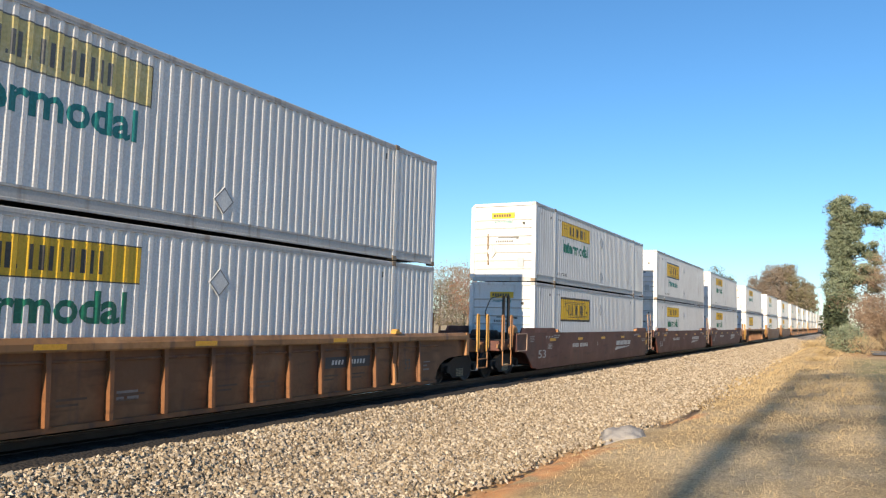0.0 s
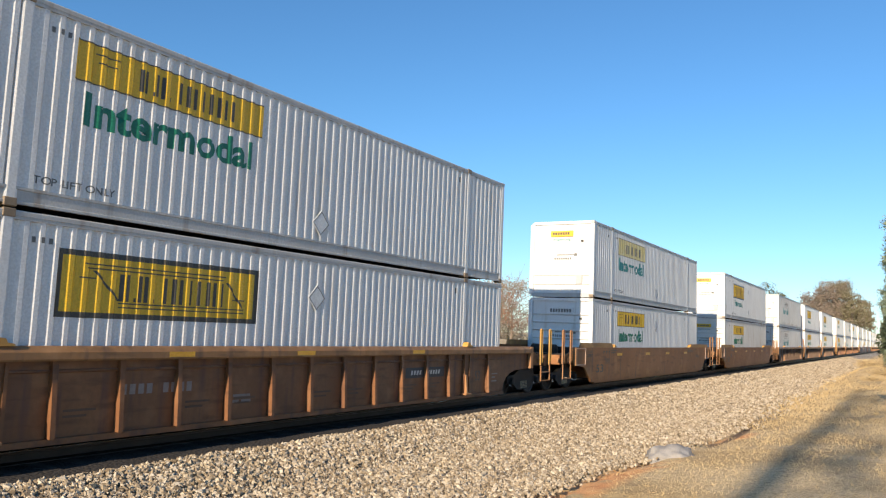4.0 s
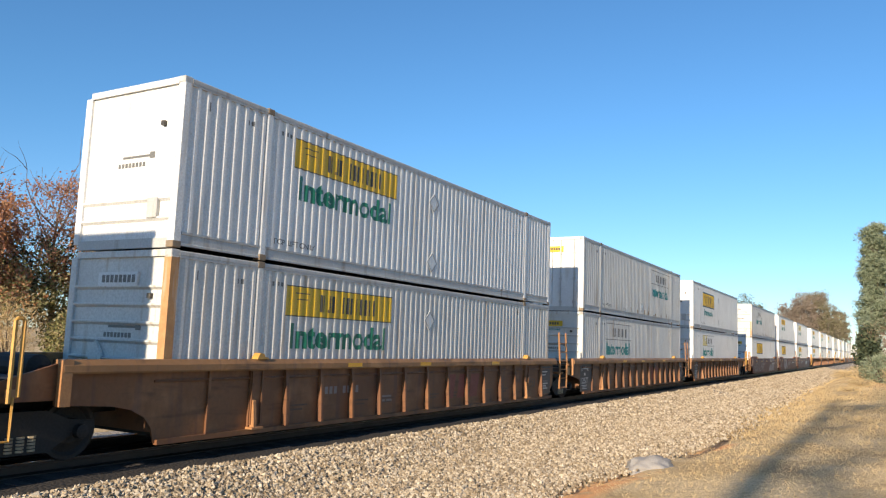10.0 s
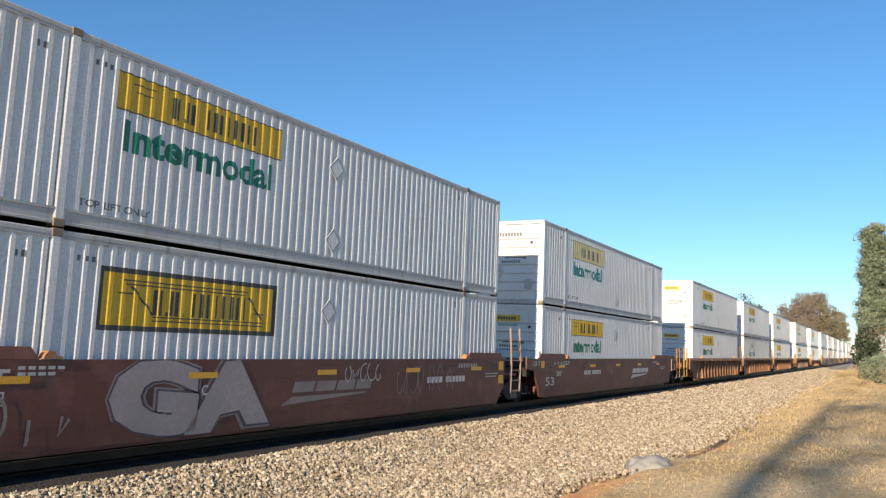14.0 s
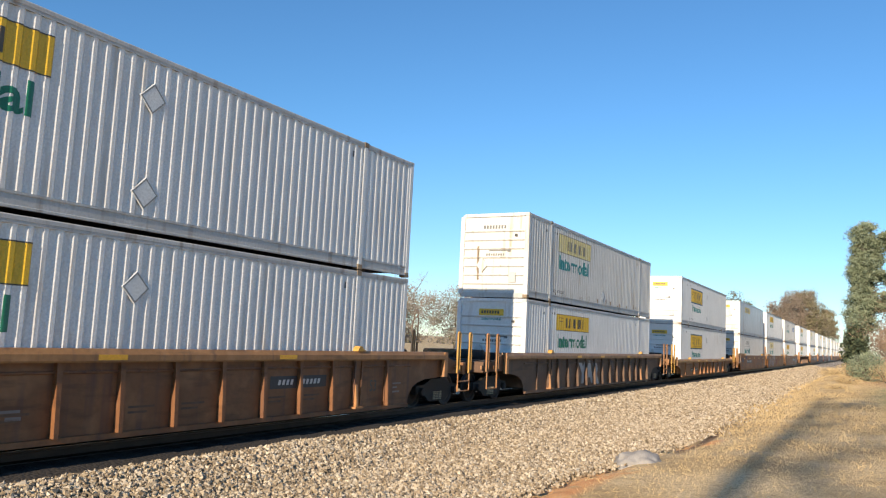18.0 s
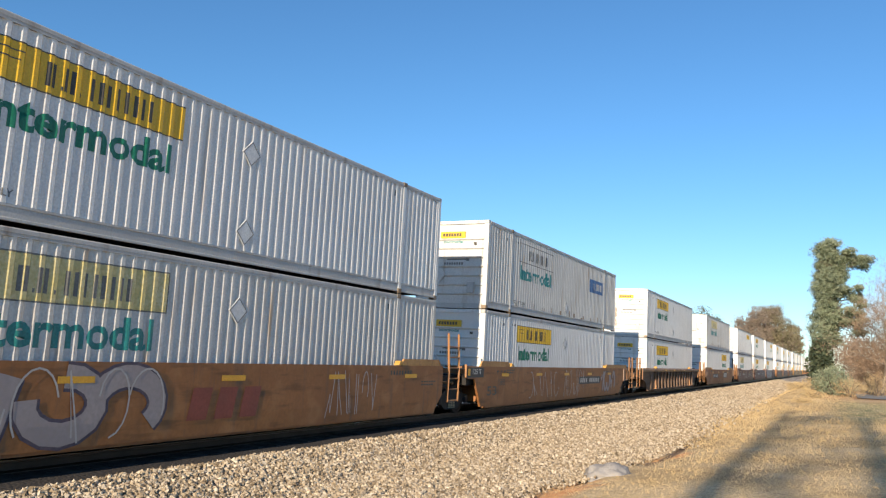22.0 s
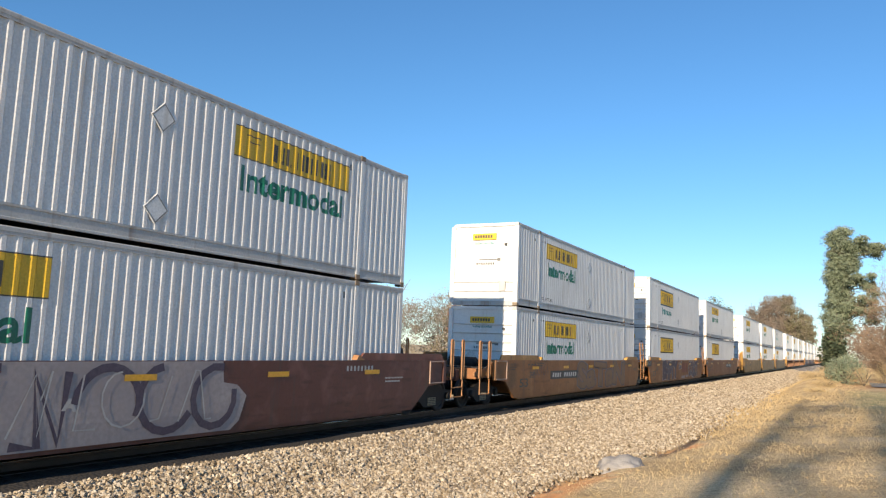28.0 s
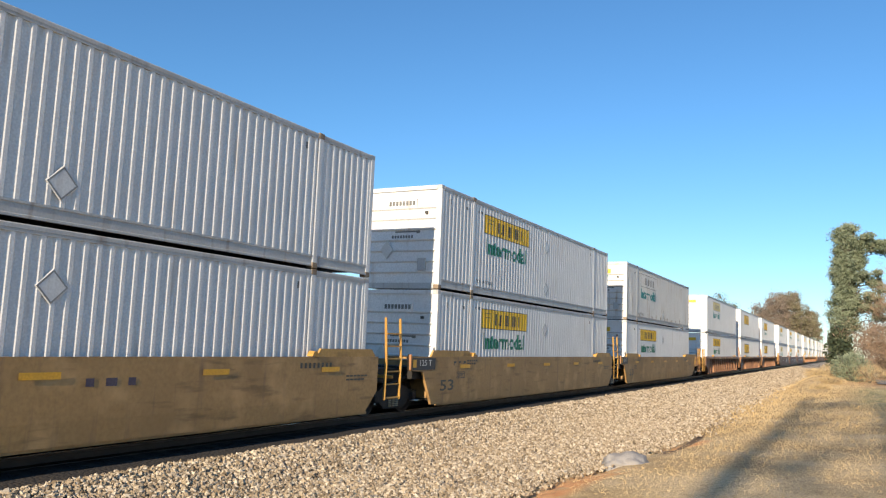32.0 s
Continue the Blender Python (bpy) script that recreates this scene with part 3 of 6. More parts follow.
def container(shade, style, right=False, diamonds=(0.62,), end="rib", extra=None, end_sign="yellow", far=False):
    """The first container of its sort; later ones are copies of it."""
    key = (shade, style, right, diamonds, end, extra, end_sign, far)
    if key in protos:
        return protos[key]
    words = {"bordered": "bordered yellow sign", "wide": "yellow sign and green lettering", "boxed": "black-framed yellow sign",
             "faded": "faded yellow sign", "ghost": "outlined sign and teal lettering", "worn": "half worn yellow sign and teal lettering", "small": "small yellow sign", "none": "plain sides"}[style]
    col = {"white": "White ribbed", "dull": "Weathered off-white ribbed", "grey": "Smooth grey panelled"}[shade]
    ribbed = shade != "grey"
    m = meshes[shade]
    c = thing("shipping_container", f"{col} shipping container with {words}", "container", "containers on the train")
    put = lambda name, me, x=0, y=0, z=0, label="", sx=1: _put(name, me, c, x, y, z, label, sx)
    put("side_wall", m["near"]), put("side_wall", m["far"])
    put("end_wall", m["plain_end"] if end == "plain" else m["end"]) if end != "door" else None
    put("door", m["back"], label="pair of rear doors")
    put("roof", m["roof"]), None if far else put("floor", floor_mesh)
    for sx in (1,) if far else (-1, 1):
        for y in (0.08, CL - 0.08):
            put("corner_post", m["post"], sx * (CW - 0.08), y)
            for z in (0, CH - 0.118) if sx > 0 and not far else ():
                put("corner_casting", casting if z == 0 else top_casting, sx * (CW - 0.085), y, z, "rusty steel corner casting" if z == 0 else "")
        put("top_rail", m["top"], sx * CW, sx=sx), put("bottom_rail", m["bottom"], sx * CW, sx=sx)
        for a, b in POST if sx > 0 else ():
            put("lifting_post", m["lift"] if ribbed else rusty_post, sx * (CW - 0.03), a)
    put("end_rail", m["header"], 0, 0.0)
    put("top_end_rail", m["header_top"], 0, 0.005, CH - 0.115), put("top_end_rail", m["header_top"], 0, CL - 0.105, CH - 0.115)
    for a, b in POST if not far else ():
        put("lifting_casting", casting, CW - 0.07, a + 0.085, CH - 0.112, "dark lifting casting")
        put("lifting_casting", casting, CW - 0.07, a + 0.085, 0, "dark lifting casting")
    if end == "door":
        put("door", mesh_of("door", boxes((-1.16, -0.01, 0.03, 0.09, 0.16, CH - 0.1), (0.01, 1.16, 0.03, 0.09, 0.16, CH - 0.1)), white_paint), label="pair of white doors")
        for x in (-0.9, -0.35, 0.35, 0.9):
            put("locking_bar", rod, x, 0.0)
    elif not far:
        put("vent", end_vent)
        put("document_box", end_box)
        tagged(put("end_marks", end_dirt, label="small dark marks"), kind="stuff")
        if end_sign == "yellow":
            put("end_word", end_word, label="small teal lettering")
        if end == "rib":
            put("placard_holder", end_placard, label="worn diamond placard holder")
    for name, me, label in end_signs.get(end_sign, ())[:1 if far else 2]:
        tagged(put(name, me, label=label), kind="stuff" if name == "end_marks" else "")
    if extra in ("post", "halfpost"):
        put("rust_cover", mesh_of("rust_cover", boxes((CW - 0.165, CW + 0.003, -0.004, 0.163, 0.14, CH - 0.13 if extra == "post" else 1.35)), rusty_tan), label="rust-orange corner post")
    if extra == "rust":
        put("rust_streak", rust_patch)
    for name, me, label in sign_set(style, 9.9 if right else 2.8, ribbed):
        tagged(put(name, me, label=label), kind="stuff" if name in ("sign_name", "sign_line") else "")
    if extra == "blue":
        for name, me, label in sign_set("blue", 11.6, ribbed):
            put(name, me, label=label)
    if far:
        protos[key] = c
        return c
    for z in diamonds:
        holder = put("placard_holder", diamond_mesh[z], 0, 8.2)
        part("placard_frame", frame_mesh[z], None, holder)
    tagged(put("small_print", small_print[ribbed], label="dark painted bars"), kind="stuff")
    if shade == "dull":
        tagged(put("rust_stain", spot_mesh, label="dark rust stains"), kind="stuff")
    if not ribbed:
        tagged(put("panel_seam", seam_mesh), kind="stuff")
        tagged(put("rivet", rivet_mesh), kind="stuff")
    if ribbed:
        tagged(put("corner_print", corner_print, label="dark painted bars"), kind="stuff")
    protos[key] = c
    return c


def _put(name, me, parent, x, y, z, label, sx):
    ob = part(name, me, None, parent, label)
    ob.location = (x, y, z)
    if sx < 0:
        ob.rotation_euler = (0, 0, math.pi)
        ob.location = (x, y + CL, z)
    return ob


# ---- well cars: y = 0 at the near end of the load, z = 0 at the rail head ----
CREASE, LEAN = 0.53, 0.05        # where the smooth sides bend inwards, and how much
HALF_COUPLED, HALF_JOINT = 3.72, 1.72
POST_YS = [2.82 + 1.037 * i for i in range(13) if i != 11]
WIDE_YS = (2.04, CL - 2.04)          # broad plates under the lifting points


def wheelset_bm(y):
    bm = bmesh.new()
    for s in (-1, 1):
        prof = [(0.0, 0.12), (0.02, 0.2), (-0.01, 0.33), (0.02, 0.38), (0.02, 0.435), (-0.03, 0.455), (-0.05, 0.455), (-0.09, 0.42), (-0.1, 0.1)]
        lathe_x([(s * (x + 0.13), r) for x, r in prof], bm, s * 0.68, y, 0.42)
    tube([(-1.0, y, 0.42), (1.0, y, 0.42)], 0.075, bm, 10)
    return bm


def side_frame_bm(x, y):
    pts = [(-1.12, 0.36), (-1.12, 0.56), (-0.7, 0.6), (-0.35, 0.74), (0.35, 0.74), (0.7, 0.6), (1.12, 0.56), (1.12, 0.36), (0.72, 0.36), (0.42, 0.16), (-0.42, 0.16), (-0.72, 0.36)]
    bm = prism([(y + a, b) for a, b in pts], x - 0.06, x + 0.06)
    for s in (-0.875, 0.875):
        lathe_x([(0.0, 0.11), (0.1, 0.1), (0.11, 0.05)], bm, x + 0.05 if x > 0 else x - 0.16, y + s, 0.42, 12)
    return bm


def springs_bm(x, y):
    bm = bmesh.new()
    for dy in (-0.16, 0.0, 0.16):
        for k in range(5):
            z = 0.2 + 0.045 * k
            ring = [(x + 0.085 * math.cos(a), y + dy + 0.07 * math.sin(a), z) for a in (2 * math.pi * j / 8 for j in range(8))]
            lo = [bm.verts.new(p) for p in ring]
            hi = [bm.verts.new((p[0], p[1], p[2] + 0.028)) for p in ring]
            for j in range(8):
                bm.faces.new((lo[j], lo[(j + 1) % 8], hi[(j + 1) % 8], hi[j]))
            bm.faces.new(lo[::-1]), bm.faces.new(hi)
    return bm


def truck(car, y, far=False):
    t = part("truck", boxes((-0.95, 0.95, y - 0.2, y + 0.2, 0.45, 0.74), (-0.4, 0.4, y - 0.9, y + 0.9, 0.6, 0.7)), black_steel, car, "black four-wheel bogie")
    for dy in (-0.875, 0.875):
        part("wheelset", wheelset_bm(y + dy), wheel_steel, t)
    for x in (1.02,) if far else (-1.02, 1.02):
        part("side_frame", side_frame_bm(x, y), black_steel, t)
        if not far:
            tagged(part("spring", springs_bm(x * 1.02, y), spring_steel, t, "pale coil springs"), kind="stuff")


post_mesh = {}


def ribbon(bm, pts, w, lift=0.0):
    """A flat band of width w along points in the (y, z) plane, with mitred bends."""
    last = None
    for k, p in enumerate(pts):
        a, b = Vector(pts[max(0, k - 1)]), Vector(pts[min(len(pts) - 1, k + 1)])
        d = b - a
        d = Vector((-d.y, d.x)).normalized() * w / 2
        pair = [bm.verts.new((lift + 0.00006 * k, p[0] + s * d.x, p[1] + s * d.y)) for s in (-1, 1)]
        if last:
            bm.faces.new((last[0], pair[0], pair[1], last[1]))
        last = pair


def scrawl(seed, y0, y1, z0, z1, n):
    """n sharp-bent or looping spray strokes side by side, as lists of points."""
    rnd = random.Random(seed)
    cell, out = (y1 - y0) / n, []
    for i in range(n):
        a = y0 + cell * i
        if rnd.random() < 0.55:
            m = rnd.randint(3, 5)
            pts = [(a + cell * rnd.uniform(0.0, 1.0), z0 + (z1 - z0) * (k % 2 if rnd.random() < 0.8 else 0.5) + (0.12 if k % 2 == 0 else -0.12) * rnd.random()) for k in range(m)]
            pts.sort(key=lambda p: p[0] + rnd.uniform(-0.3, 0.3) * cell)
        else:
            t0, turn = rnd.uniform(0, 6.3), rnd.choice((-1, 1)) * rnd.uniform(3.4, 5.4)
            pts = [(a + cell * (0.5 + 0.48 * math.cos(t0 + turn * k / 11)) + 0.1 * (k / 11 - 0.5), (z0 + z1) / 2 + 0.46 * (z1 - z0) * math.sin(t0 + turn * k / 11)) for k in range(12)]
        out.append(pts)
    return out


def strokes(seed, y0, y1, z0, z1, n, w):
    bm = bmesh.new()
    for i, pts in enumerate(scrawl(seed, y0, y1, z0, z1, n)):
        ribbon(bm, pts, w, 0.0005 * i)
    return bm


def on_side(car, name, bm, material, x, label="", over=None):
    if abs(x - 1.465) < 0.03:
        bmesh.ops.bisect_plane(bm, geom=bm.verts[:] + bm.edges[:] + bm.faces[:], plane_co=(0, 0, CREASE), plane_no=(0, 0, 1))
    for v in bm.verts:
        v.co.x += x - (max(0.0, CREASE - v.co.z) * LEAN if abs(x - 1.465) < 0.03 else 0.0)
    for f in bm.faces:
        f.normal_update()
        if f.normal.x < 0:
            f.normal_flip()
    me = bpy.data.meshes.new(name)
    bm.to_mesh(me)
    bm.free()
    me.materials.append(material)
    ob = part(name, me, None, over or car, label)
    return tagged(ob, kind="stuff" if name in ("stencil", "number_bar", "panel_line") else "")


def bars(y, z, widths, h, gap=0.035):
    rects = []
    for w in widths:
        if w > 0:
            rects.append((y, y + w, z, z + h))
        y += abs(w) + gap
    return flat(*rects)


def well_car(kind, paint, front, back, marks=None, seed=0, far=False):
    """One unit of a car. kind: ribbed or smooth. front, back: coupled or joint."""
    mat = paints[paint]
    tone = {"rust": "rust-orange", "brown": "red-brown", "tan": "tan-yellow", "ochre": "ochre-brown", "umber": "dark umber"}[paint]
    car = thing("well_car", f"{tone} {'smooth-sided' if kind == 'smooth' else 'ribbed'} steel well car on the rails", "railway car", "well cars of the train")
    smooth = kind == "smooth"
    a = (-2.08 if smooth else -1.84) if front == "coupled" else (-1.53 if smooth else -1.4)
    b = CL + (2.08 if smooth else 1.84) if back == "coupled" else CL + 0.3
    arch = [(0.42, 0.2), (1.2, 0.76)] if smooth else [(0.12, 0.17), (0.2, 0.42), (0.34, 0.58), (0.58, 0.7), (0.92, 0.77)]
    if back == "coupled":
        right = [(CL + u, w) for u, w in arch] + [(b, 0.82)]
    else:
        right = [(CL - 0.15, 0.18), (b, 0.66)]
    if front == "coupled" or not smooth:
        left = [(a, 0.83)] + [(-u, w) for u, w in arch[::-1]]
    else:
        left = [(a, 1.08), (-0.95, 1.05), (-0.42, 0.2)]
    outline = left + right
    top = {"ribbed": 1.26, "low": 0.97, "smooth": 1.43}[kind]
    TOP = top + 0.2 if kind != "smooth" else top
    inner, outer = (1.32, 1.355) if kind != "smooth" else (1.39, 1.46)
    sides = (1,) if far else (-1, 1)
    for s in sides:
        pts = outline + [(b, top), (a, top)]
        x0, x1 = sorted((s * inner, s * outer))
        pl = prism(pts, x0, x1)
        if kind == "smooth":
            bmesh.ops.bisect_plane(pl, geom=pl.verts[:] + pl.edges[:] + pl.faces[:], plane_co=(0, 0, CREASE), plane_no=(0, 0, 1))
            for v in pl.verts:
                v.co.x -= s * max(0.0, CREASE - v.co.z) * LEAN
        part("side_plate", pl, mat, car)
        if kind != "smooth":
            prof = [(inner - 0.01, top + 0.002), (1.49, top + 0.002), (1.505, top + 0.03), (1.505, top + 0.12), (1.45, TOP), (inner - 0.01, TOP)]
            part("top_chord", prism([(s * u, w) for u, w in prof], a, b, "y"), chord_paints[paint], car)
            xb = sorted((s * (inner - 0.01), s * 1.41))
            part("bottom_chord", boxes((*xb, -0.1, CL + 0.1, 0.14, 0.225)), mat, car)
            key = (paint, s, kind)
            k = (top - 0.002) / 1.258
            if key not in post_mesh:
                xs = sorted((s * 1.357, s * 1.49))
                bm = prism([(-0.035, 0.228), (0.035, 0.228), (0.035, 0.7 * k), (0.045, 1.258 * k), (-0.045, 1.258 * k), (-0.035, 0.7 * k)], *xs)
                for v in bm.verts:      # the posts grow shallower towards the top chord
                    if abs(v.co.x) > 1.4:
                        v.co.x = s * float(np.interp(v.co.z, (0.228, 0.7 * k, 1.258 * k), (1.49, 1.465, 1.425)))
                post_mesh[key] = mesh_of("side_post", bm, mat)
            for y in () if s < 0 else POST_YS if kind == "ribbed" else (3.4, 5.3, 6.6, 7.9, 9.1, 10.35, 12.15, 14.05):
                p = part("side_post", post_mesh[key], None, car)
                p.location.y = y
            for y in WIDE_YS if s > 0 and kind == "ribbed" else ():
                out = 1 if y > 8 else -1
                part("pad_post", boxes((1.357, 1.4, y - 0.17, y + 0.17, 0.228, top), (1.4, 1.43, y - 0.15, y - 0.1, 0.3, top - 0.02), (1.4, 1.43, y + 0.1, y + 0.15, 0.3, top - 0.02)), mat, car, "broad load post")
                # gusset and foot: the low sun's orange is put into their colour
                part("foot_gusset", prism([(1.4, 0.228), (1.5, 0.228), (1.5, 0.36), (1.46, 0.72), (1.4, 0.76)], y - 0.13, y - 0.06, "y"), orange_edge, car, "gusset in sunlit orange")
                part("foot", boxes((1.36, 1.53, y - 0.2, y + 0.1, 0.226, 0.27), bevel=0.008), orange_edge, car)
            for y in (0.92, CL - 0.92) if s > 0 else ():
                part("end_stiffener", boxes((1.357, 1.4, y - 0.025, y + 0.025, 0.228, top)), mat, car)
            part("stiffener", tube([(s * 1.37, -0.2, top - 0.14), (s * 1.37, CL + 0.2, top - 0.14)], 0.022, sides=6), mat, car)
        else:
            part("bottom_chord", boxes((min(s * 1.3, s * 1.4), max(s * 1.3, s * 1.4), 0.0, CL, 0.14, 0.2)), mat, car)
            for y0, y1 in ((a + 0.5 if front == "coupled" else -0.5, 1.9), (CL - 2.0, b - 0.02 if back == "coupled" else CL + 0.2)):
                xs = sorted((s * 1.385, s * 1.44))
                part("raised_guide", prism([(y0, 1.432), (y1, 1.432), (y1 - 0.14, 1.6), (y0 + 0.14, 1.6)], *xs), chord_paints[paint], car)
        for y in (2.06, CL - 2.06):
            z = TOP + 0.002 if kind != "smooth" else 1.44
            xs = sorted((s * 1.34, s * 1.49))
            bm = prism([(y - 0.14, z), (y + 0.16, z), (y + 0.14, z + 0.03), (y + 0.05, z + 0.045), (y + 0.02, z + 0.1), (y - 0.07, z + 0.11), (y - 0.12, z + 0.05)], *xs)
            part("load_guide", bm, yellow_steel if paint != "brown" else orange_edge, car, "small painted load guide")
    part("well_floor", boxes((-1.31, 1.31, -0.1, CL + 0.1, 0.27, 0.33)), black_steel, car)
    for y0, y1 in ((-0.16, -0.08), (CL + 0.08, CL + 0.16)):
        part("bulkhead", boxes((-1.31, 1.31, y0, y1, 0.33, TOP - 0.12)), mat, car)
    pale_end = paint == "brown"
    for end, d, y in ((front, -1, 0.0), (back, 1, CL)):
        q = lambda v: y + d * v
        span = lambda v0, v1: tuple(sorted((q(v0), q(v1))))
        if end == "coupled":
            part("end_deck", boxes((-1.25, 1.25, *span(0.16, 3.05), 1.02, 1.1), (-0.45, 0.45, *span(0.16, 3.2), 0.6, 1.02)), black_steel, car, "dark end deck")
            part("end_sill", boxes((-1.4, 1.4, *span(2.9, 3.1), 0.86, 1.18), bevel=0.015), mat, car)
            part("coupler", boxes((-0.11, 0.11, *span(3.1, 3.5), 0.72, 0.92), (-0.18, 0.18, *span(3.45, 3.74), 0.66, 0.98), bevel=0.03), black_steel, car, "black steel coupler")
            tall = d > 0 and (marks == "end_plate" or paint == "tan" or kind == "low")
            tank = 1.78 if tall else 1.55 if smooth and d > 0 else 1.3
            part("air_tank", lathe_x([(-0.5, 0.05), (-0.45, 0.2), (0.45, 0.2), (0.5, 0.05)], bmesh.new(), 0.1, q(1.2 if d > 0 else 1.6), tank, 16), black_steel, car)
            part("brake_box", boxes((0.35, 0.95, *span(0.5, 1.1), 1.1, 1.42), bevel=0.02), black_steel, car)
            part("walkway", boxes((-1.3, 1.3, *span(2.0, 2.75), 1.18, 1.21), *[(x - 0.03, x + 0.03, *span(2.2, 2.3), 1.1, 1.18) for x in (-1.1, 0, 1.1)]), black_steel, car)
            rails_paint = yellow_steel if paint == "tan" or (kind != "smooth" and paint != "umber") else orange_edge
            if tall:
                part("brake_stand", boxes((0.7, 0.8, *span(1.35, 1.5), 1.1, 2.15), (-0.3, 0.6, *span(1.0, 1.4), 1.1, 1.58), (0.55, 0.8, *span(1.1, 1.5), 1.62, 1.92), (0.1, 0.16, *span(1.15, 1.2), 1.9, 2.2)), black_steel, car)
                wheel = bmesh.new()
                ring = [(0.82 + 0.0 * j, q(1.5) + 0.27 * math.cos(2 * math.pi * j / 14), 1.9 + 0.27 * math.sin(2 * math.pi * j / 14)) for j in range(15)]
                tube(ring, 0.022, wheel, 5)
                for j in range(0, 14, 3):
                    tube([(0.82, q(1.5), 1.9), ring[j]], 0.014, wheel, 4)
                part("brake_wheel", wheel, black_steel, car, "round black brake wheel")
            elif d < 0 and pale_end and marks in (None, "tags"):
                part("mast_frame", tube([(0.9, q(1.85), 1.1), (0.9, q(1.85), 2.66), (0.9, q(1.45), 2.66), (0.9, q(1.45), 1.1)], 0.055, sides=4), black_steel, car, "black upright frame")
                part("brake_pipe", tube([(0.8, q(1.95), 1.1), (0.8, q(2.9), 1.5), (0.8, q(3.1), 2.1), (0.8, q(2.7), 2.55), (0.8, q(1.95), 2.66)], 0.018, sides=5), black_steel, car)
                part("valve", lathe_x([(0.0, 0.05), (0.03, 0.17), (0.2, 0.19), (0.26, 0.1)], bmesh.new(), 1.15, q(1.9), 1.5, 14), orange_edge, car, "rust-orange brake valve")
            elif paint == "tan":
                gear = lathe_x([(0.0, 0.08), (0.04, 0.24), (0.22, 0.26), (0.3, 0.14), (0.34, 0.05)], bmesh.new(), 1.1, q(1.75), 1.72, 16)
                box(gear, 1.1, 1.4, *span(1.5, 1.75), 1.95, 2.2)
                part("brake_gear", gear, yellow_steel, car, "round yellow brake gear housing")
                pipes = bmesh.new()
                for k in range(4):
                    tube([(1.2 + 0.06 * k, q(2.7 - 0.1 * k), 1.1 + 0.08 * k), (1.25 + 0.05 * k, q(2.3), 1.25 + 0.12 * k), (1.3, q(1.95), 1.3 + 0.1 * k), (1.3, q(1.8), 1.1)], 0.028, pipes, 5)
                tagged(part("pipes", pipes, yellow_steel, car, "bent yellow pipes"), kind="stuff")
                for v0, v1 in ((2.55, 2.7), (2.95, 3.1)):
                    part("upright", tube([(1.3, q(v0), 0.95), (1.3, q(v0), 2.2), (1.3, q(v1), 2.2), (1.3, q(v1), 0.95)], 0.025, sides=5), yellow_steel, car)
                part("end_platform", boxes((0.6, 1.46, *span(1.86, 2.4), 1.14, 1.2), (1.36, 1.46, *span(1.9, 2.3), 1.2, 2.1), (1.2, 1.46, *span(1.86, 2.5), 1.62, 1.72), bevel=0.015), yellow_steel, car, "worn yellow end platform")
            for s in sides:
                x = s * 1.47
                y0, y1 = q(2.5), q(3.17)
                hi = 2.3 if paint == "tan" and d < 0 else 2.0
                for yy in (y0, y1):
                    part("handrail", tube([(x, yy - 0.06, 0.9), (x, yy - 0.06, hi - 0.03), (x, yy - 0.03, hi), (x, yy + 0.03, hi), (x, yy + 0.06, hi - 0.03), (x, yy + 0.06, 0.98)], 0.03, sides=5), rails_paint, car, "painted grab rail loop")
                    if s > 0:
                        part("rail_bracket", boxes((x - 0.2, x + 0.005, yy - 0.05, yy + 0.05, 0.96, 1.08), bevel=0.008), orange_edge, car)
                if smooth:
                    f0, f1 = q(2.0), q(1.2)
                    part("grab_frame", tube([(s * 1.5, f0, 0.84), (s * 1.5, f1, 0.84), (s * 1.5, f1, 1.4), (s * 1.5, f0, 1.4)], 0.022, sides=5), grab_paint if paint != "tan" else yellow_steel, car, "pale steel grab frame")
                step_bm = tube([(x, y0, 0.98), (x, y0, 0.42), (x, y1, 0.42), (x, y1, 0.98)], 0.02, sides=5)
                if d > 0:
                    tube([(x, y0, 0.68), (x, y1, 0.68)], 0.018, step_bm, 5)
                part("step", step_bm, rails_paint if d < 0 else orange_edge, car, "painted stirrup step")
                if s < 0:
                    continue
                part("gusset", prism([(q(1.84), 0.9), (q(2.9), 0.9), (q(2.9), 1.1), (q(1.84), 1.4)], *sorted((s * 1.32, s * 1.36))), mat, car)
                part("end_post", boxes((min(s * 1.4, s * 1.5), max(s * 1.4, s * 1.5), *(span(1.96, 2.1) if smooth else span(1.7, 1.86)), 0.82, max(TOP, 1.3))), orange_edge if paint != "brown" else mat, car)
            truck(car, q(2.1), far)
        elif d < 0:
            part("joint_body", boxes((-1.0, 1.0, -2.9, -0.16, 0.82, 1.12), (-0.6, 0.6, -3.2, -0.16, 0.62, 0.95), (-1.3, 1.3, -1.2, -0.3, 0.86, 1.16)), black_steel, car, "dark articulation casting")
            part("end_cap", boxes((1.36, 1.475, a - 0.06, a - 0.002, 1.1 if smooth else 0.85, top + (0.06 if smooth else 0.2)), bevel=0.01), orange_edge if not pale_end else mat, car)
            part("arm_deck", boxes((0.7, 1.38, a + 0.02, -0.2, top - 0.06, top - 0.01)), mat, car)
            bm = bmesh.new()
            for yy in (-2.68, -2.02):
                tube([(1.42, yy, 0.42), (1.42, yy + 0.03, 1.3), (1.37, yy, 2.36)], 0.033, bm)
            tube([(1.42, -2.67, 0.46), (1.42, -2.01, 0.46)], 0.025, bm)
            tube([(1.42, -2.35, 0.95), (0.9, -2.35, 0.95)], 0.04, bm)
            rung_paint = {"tan": yellow_steel, "brown": grab_paint}.get(paint, orange_edge)
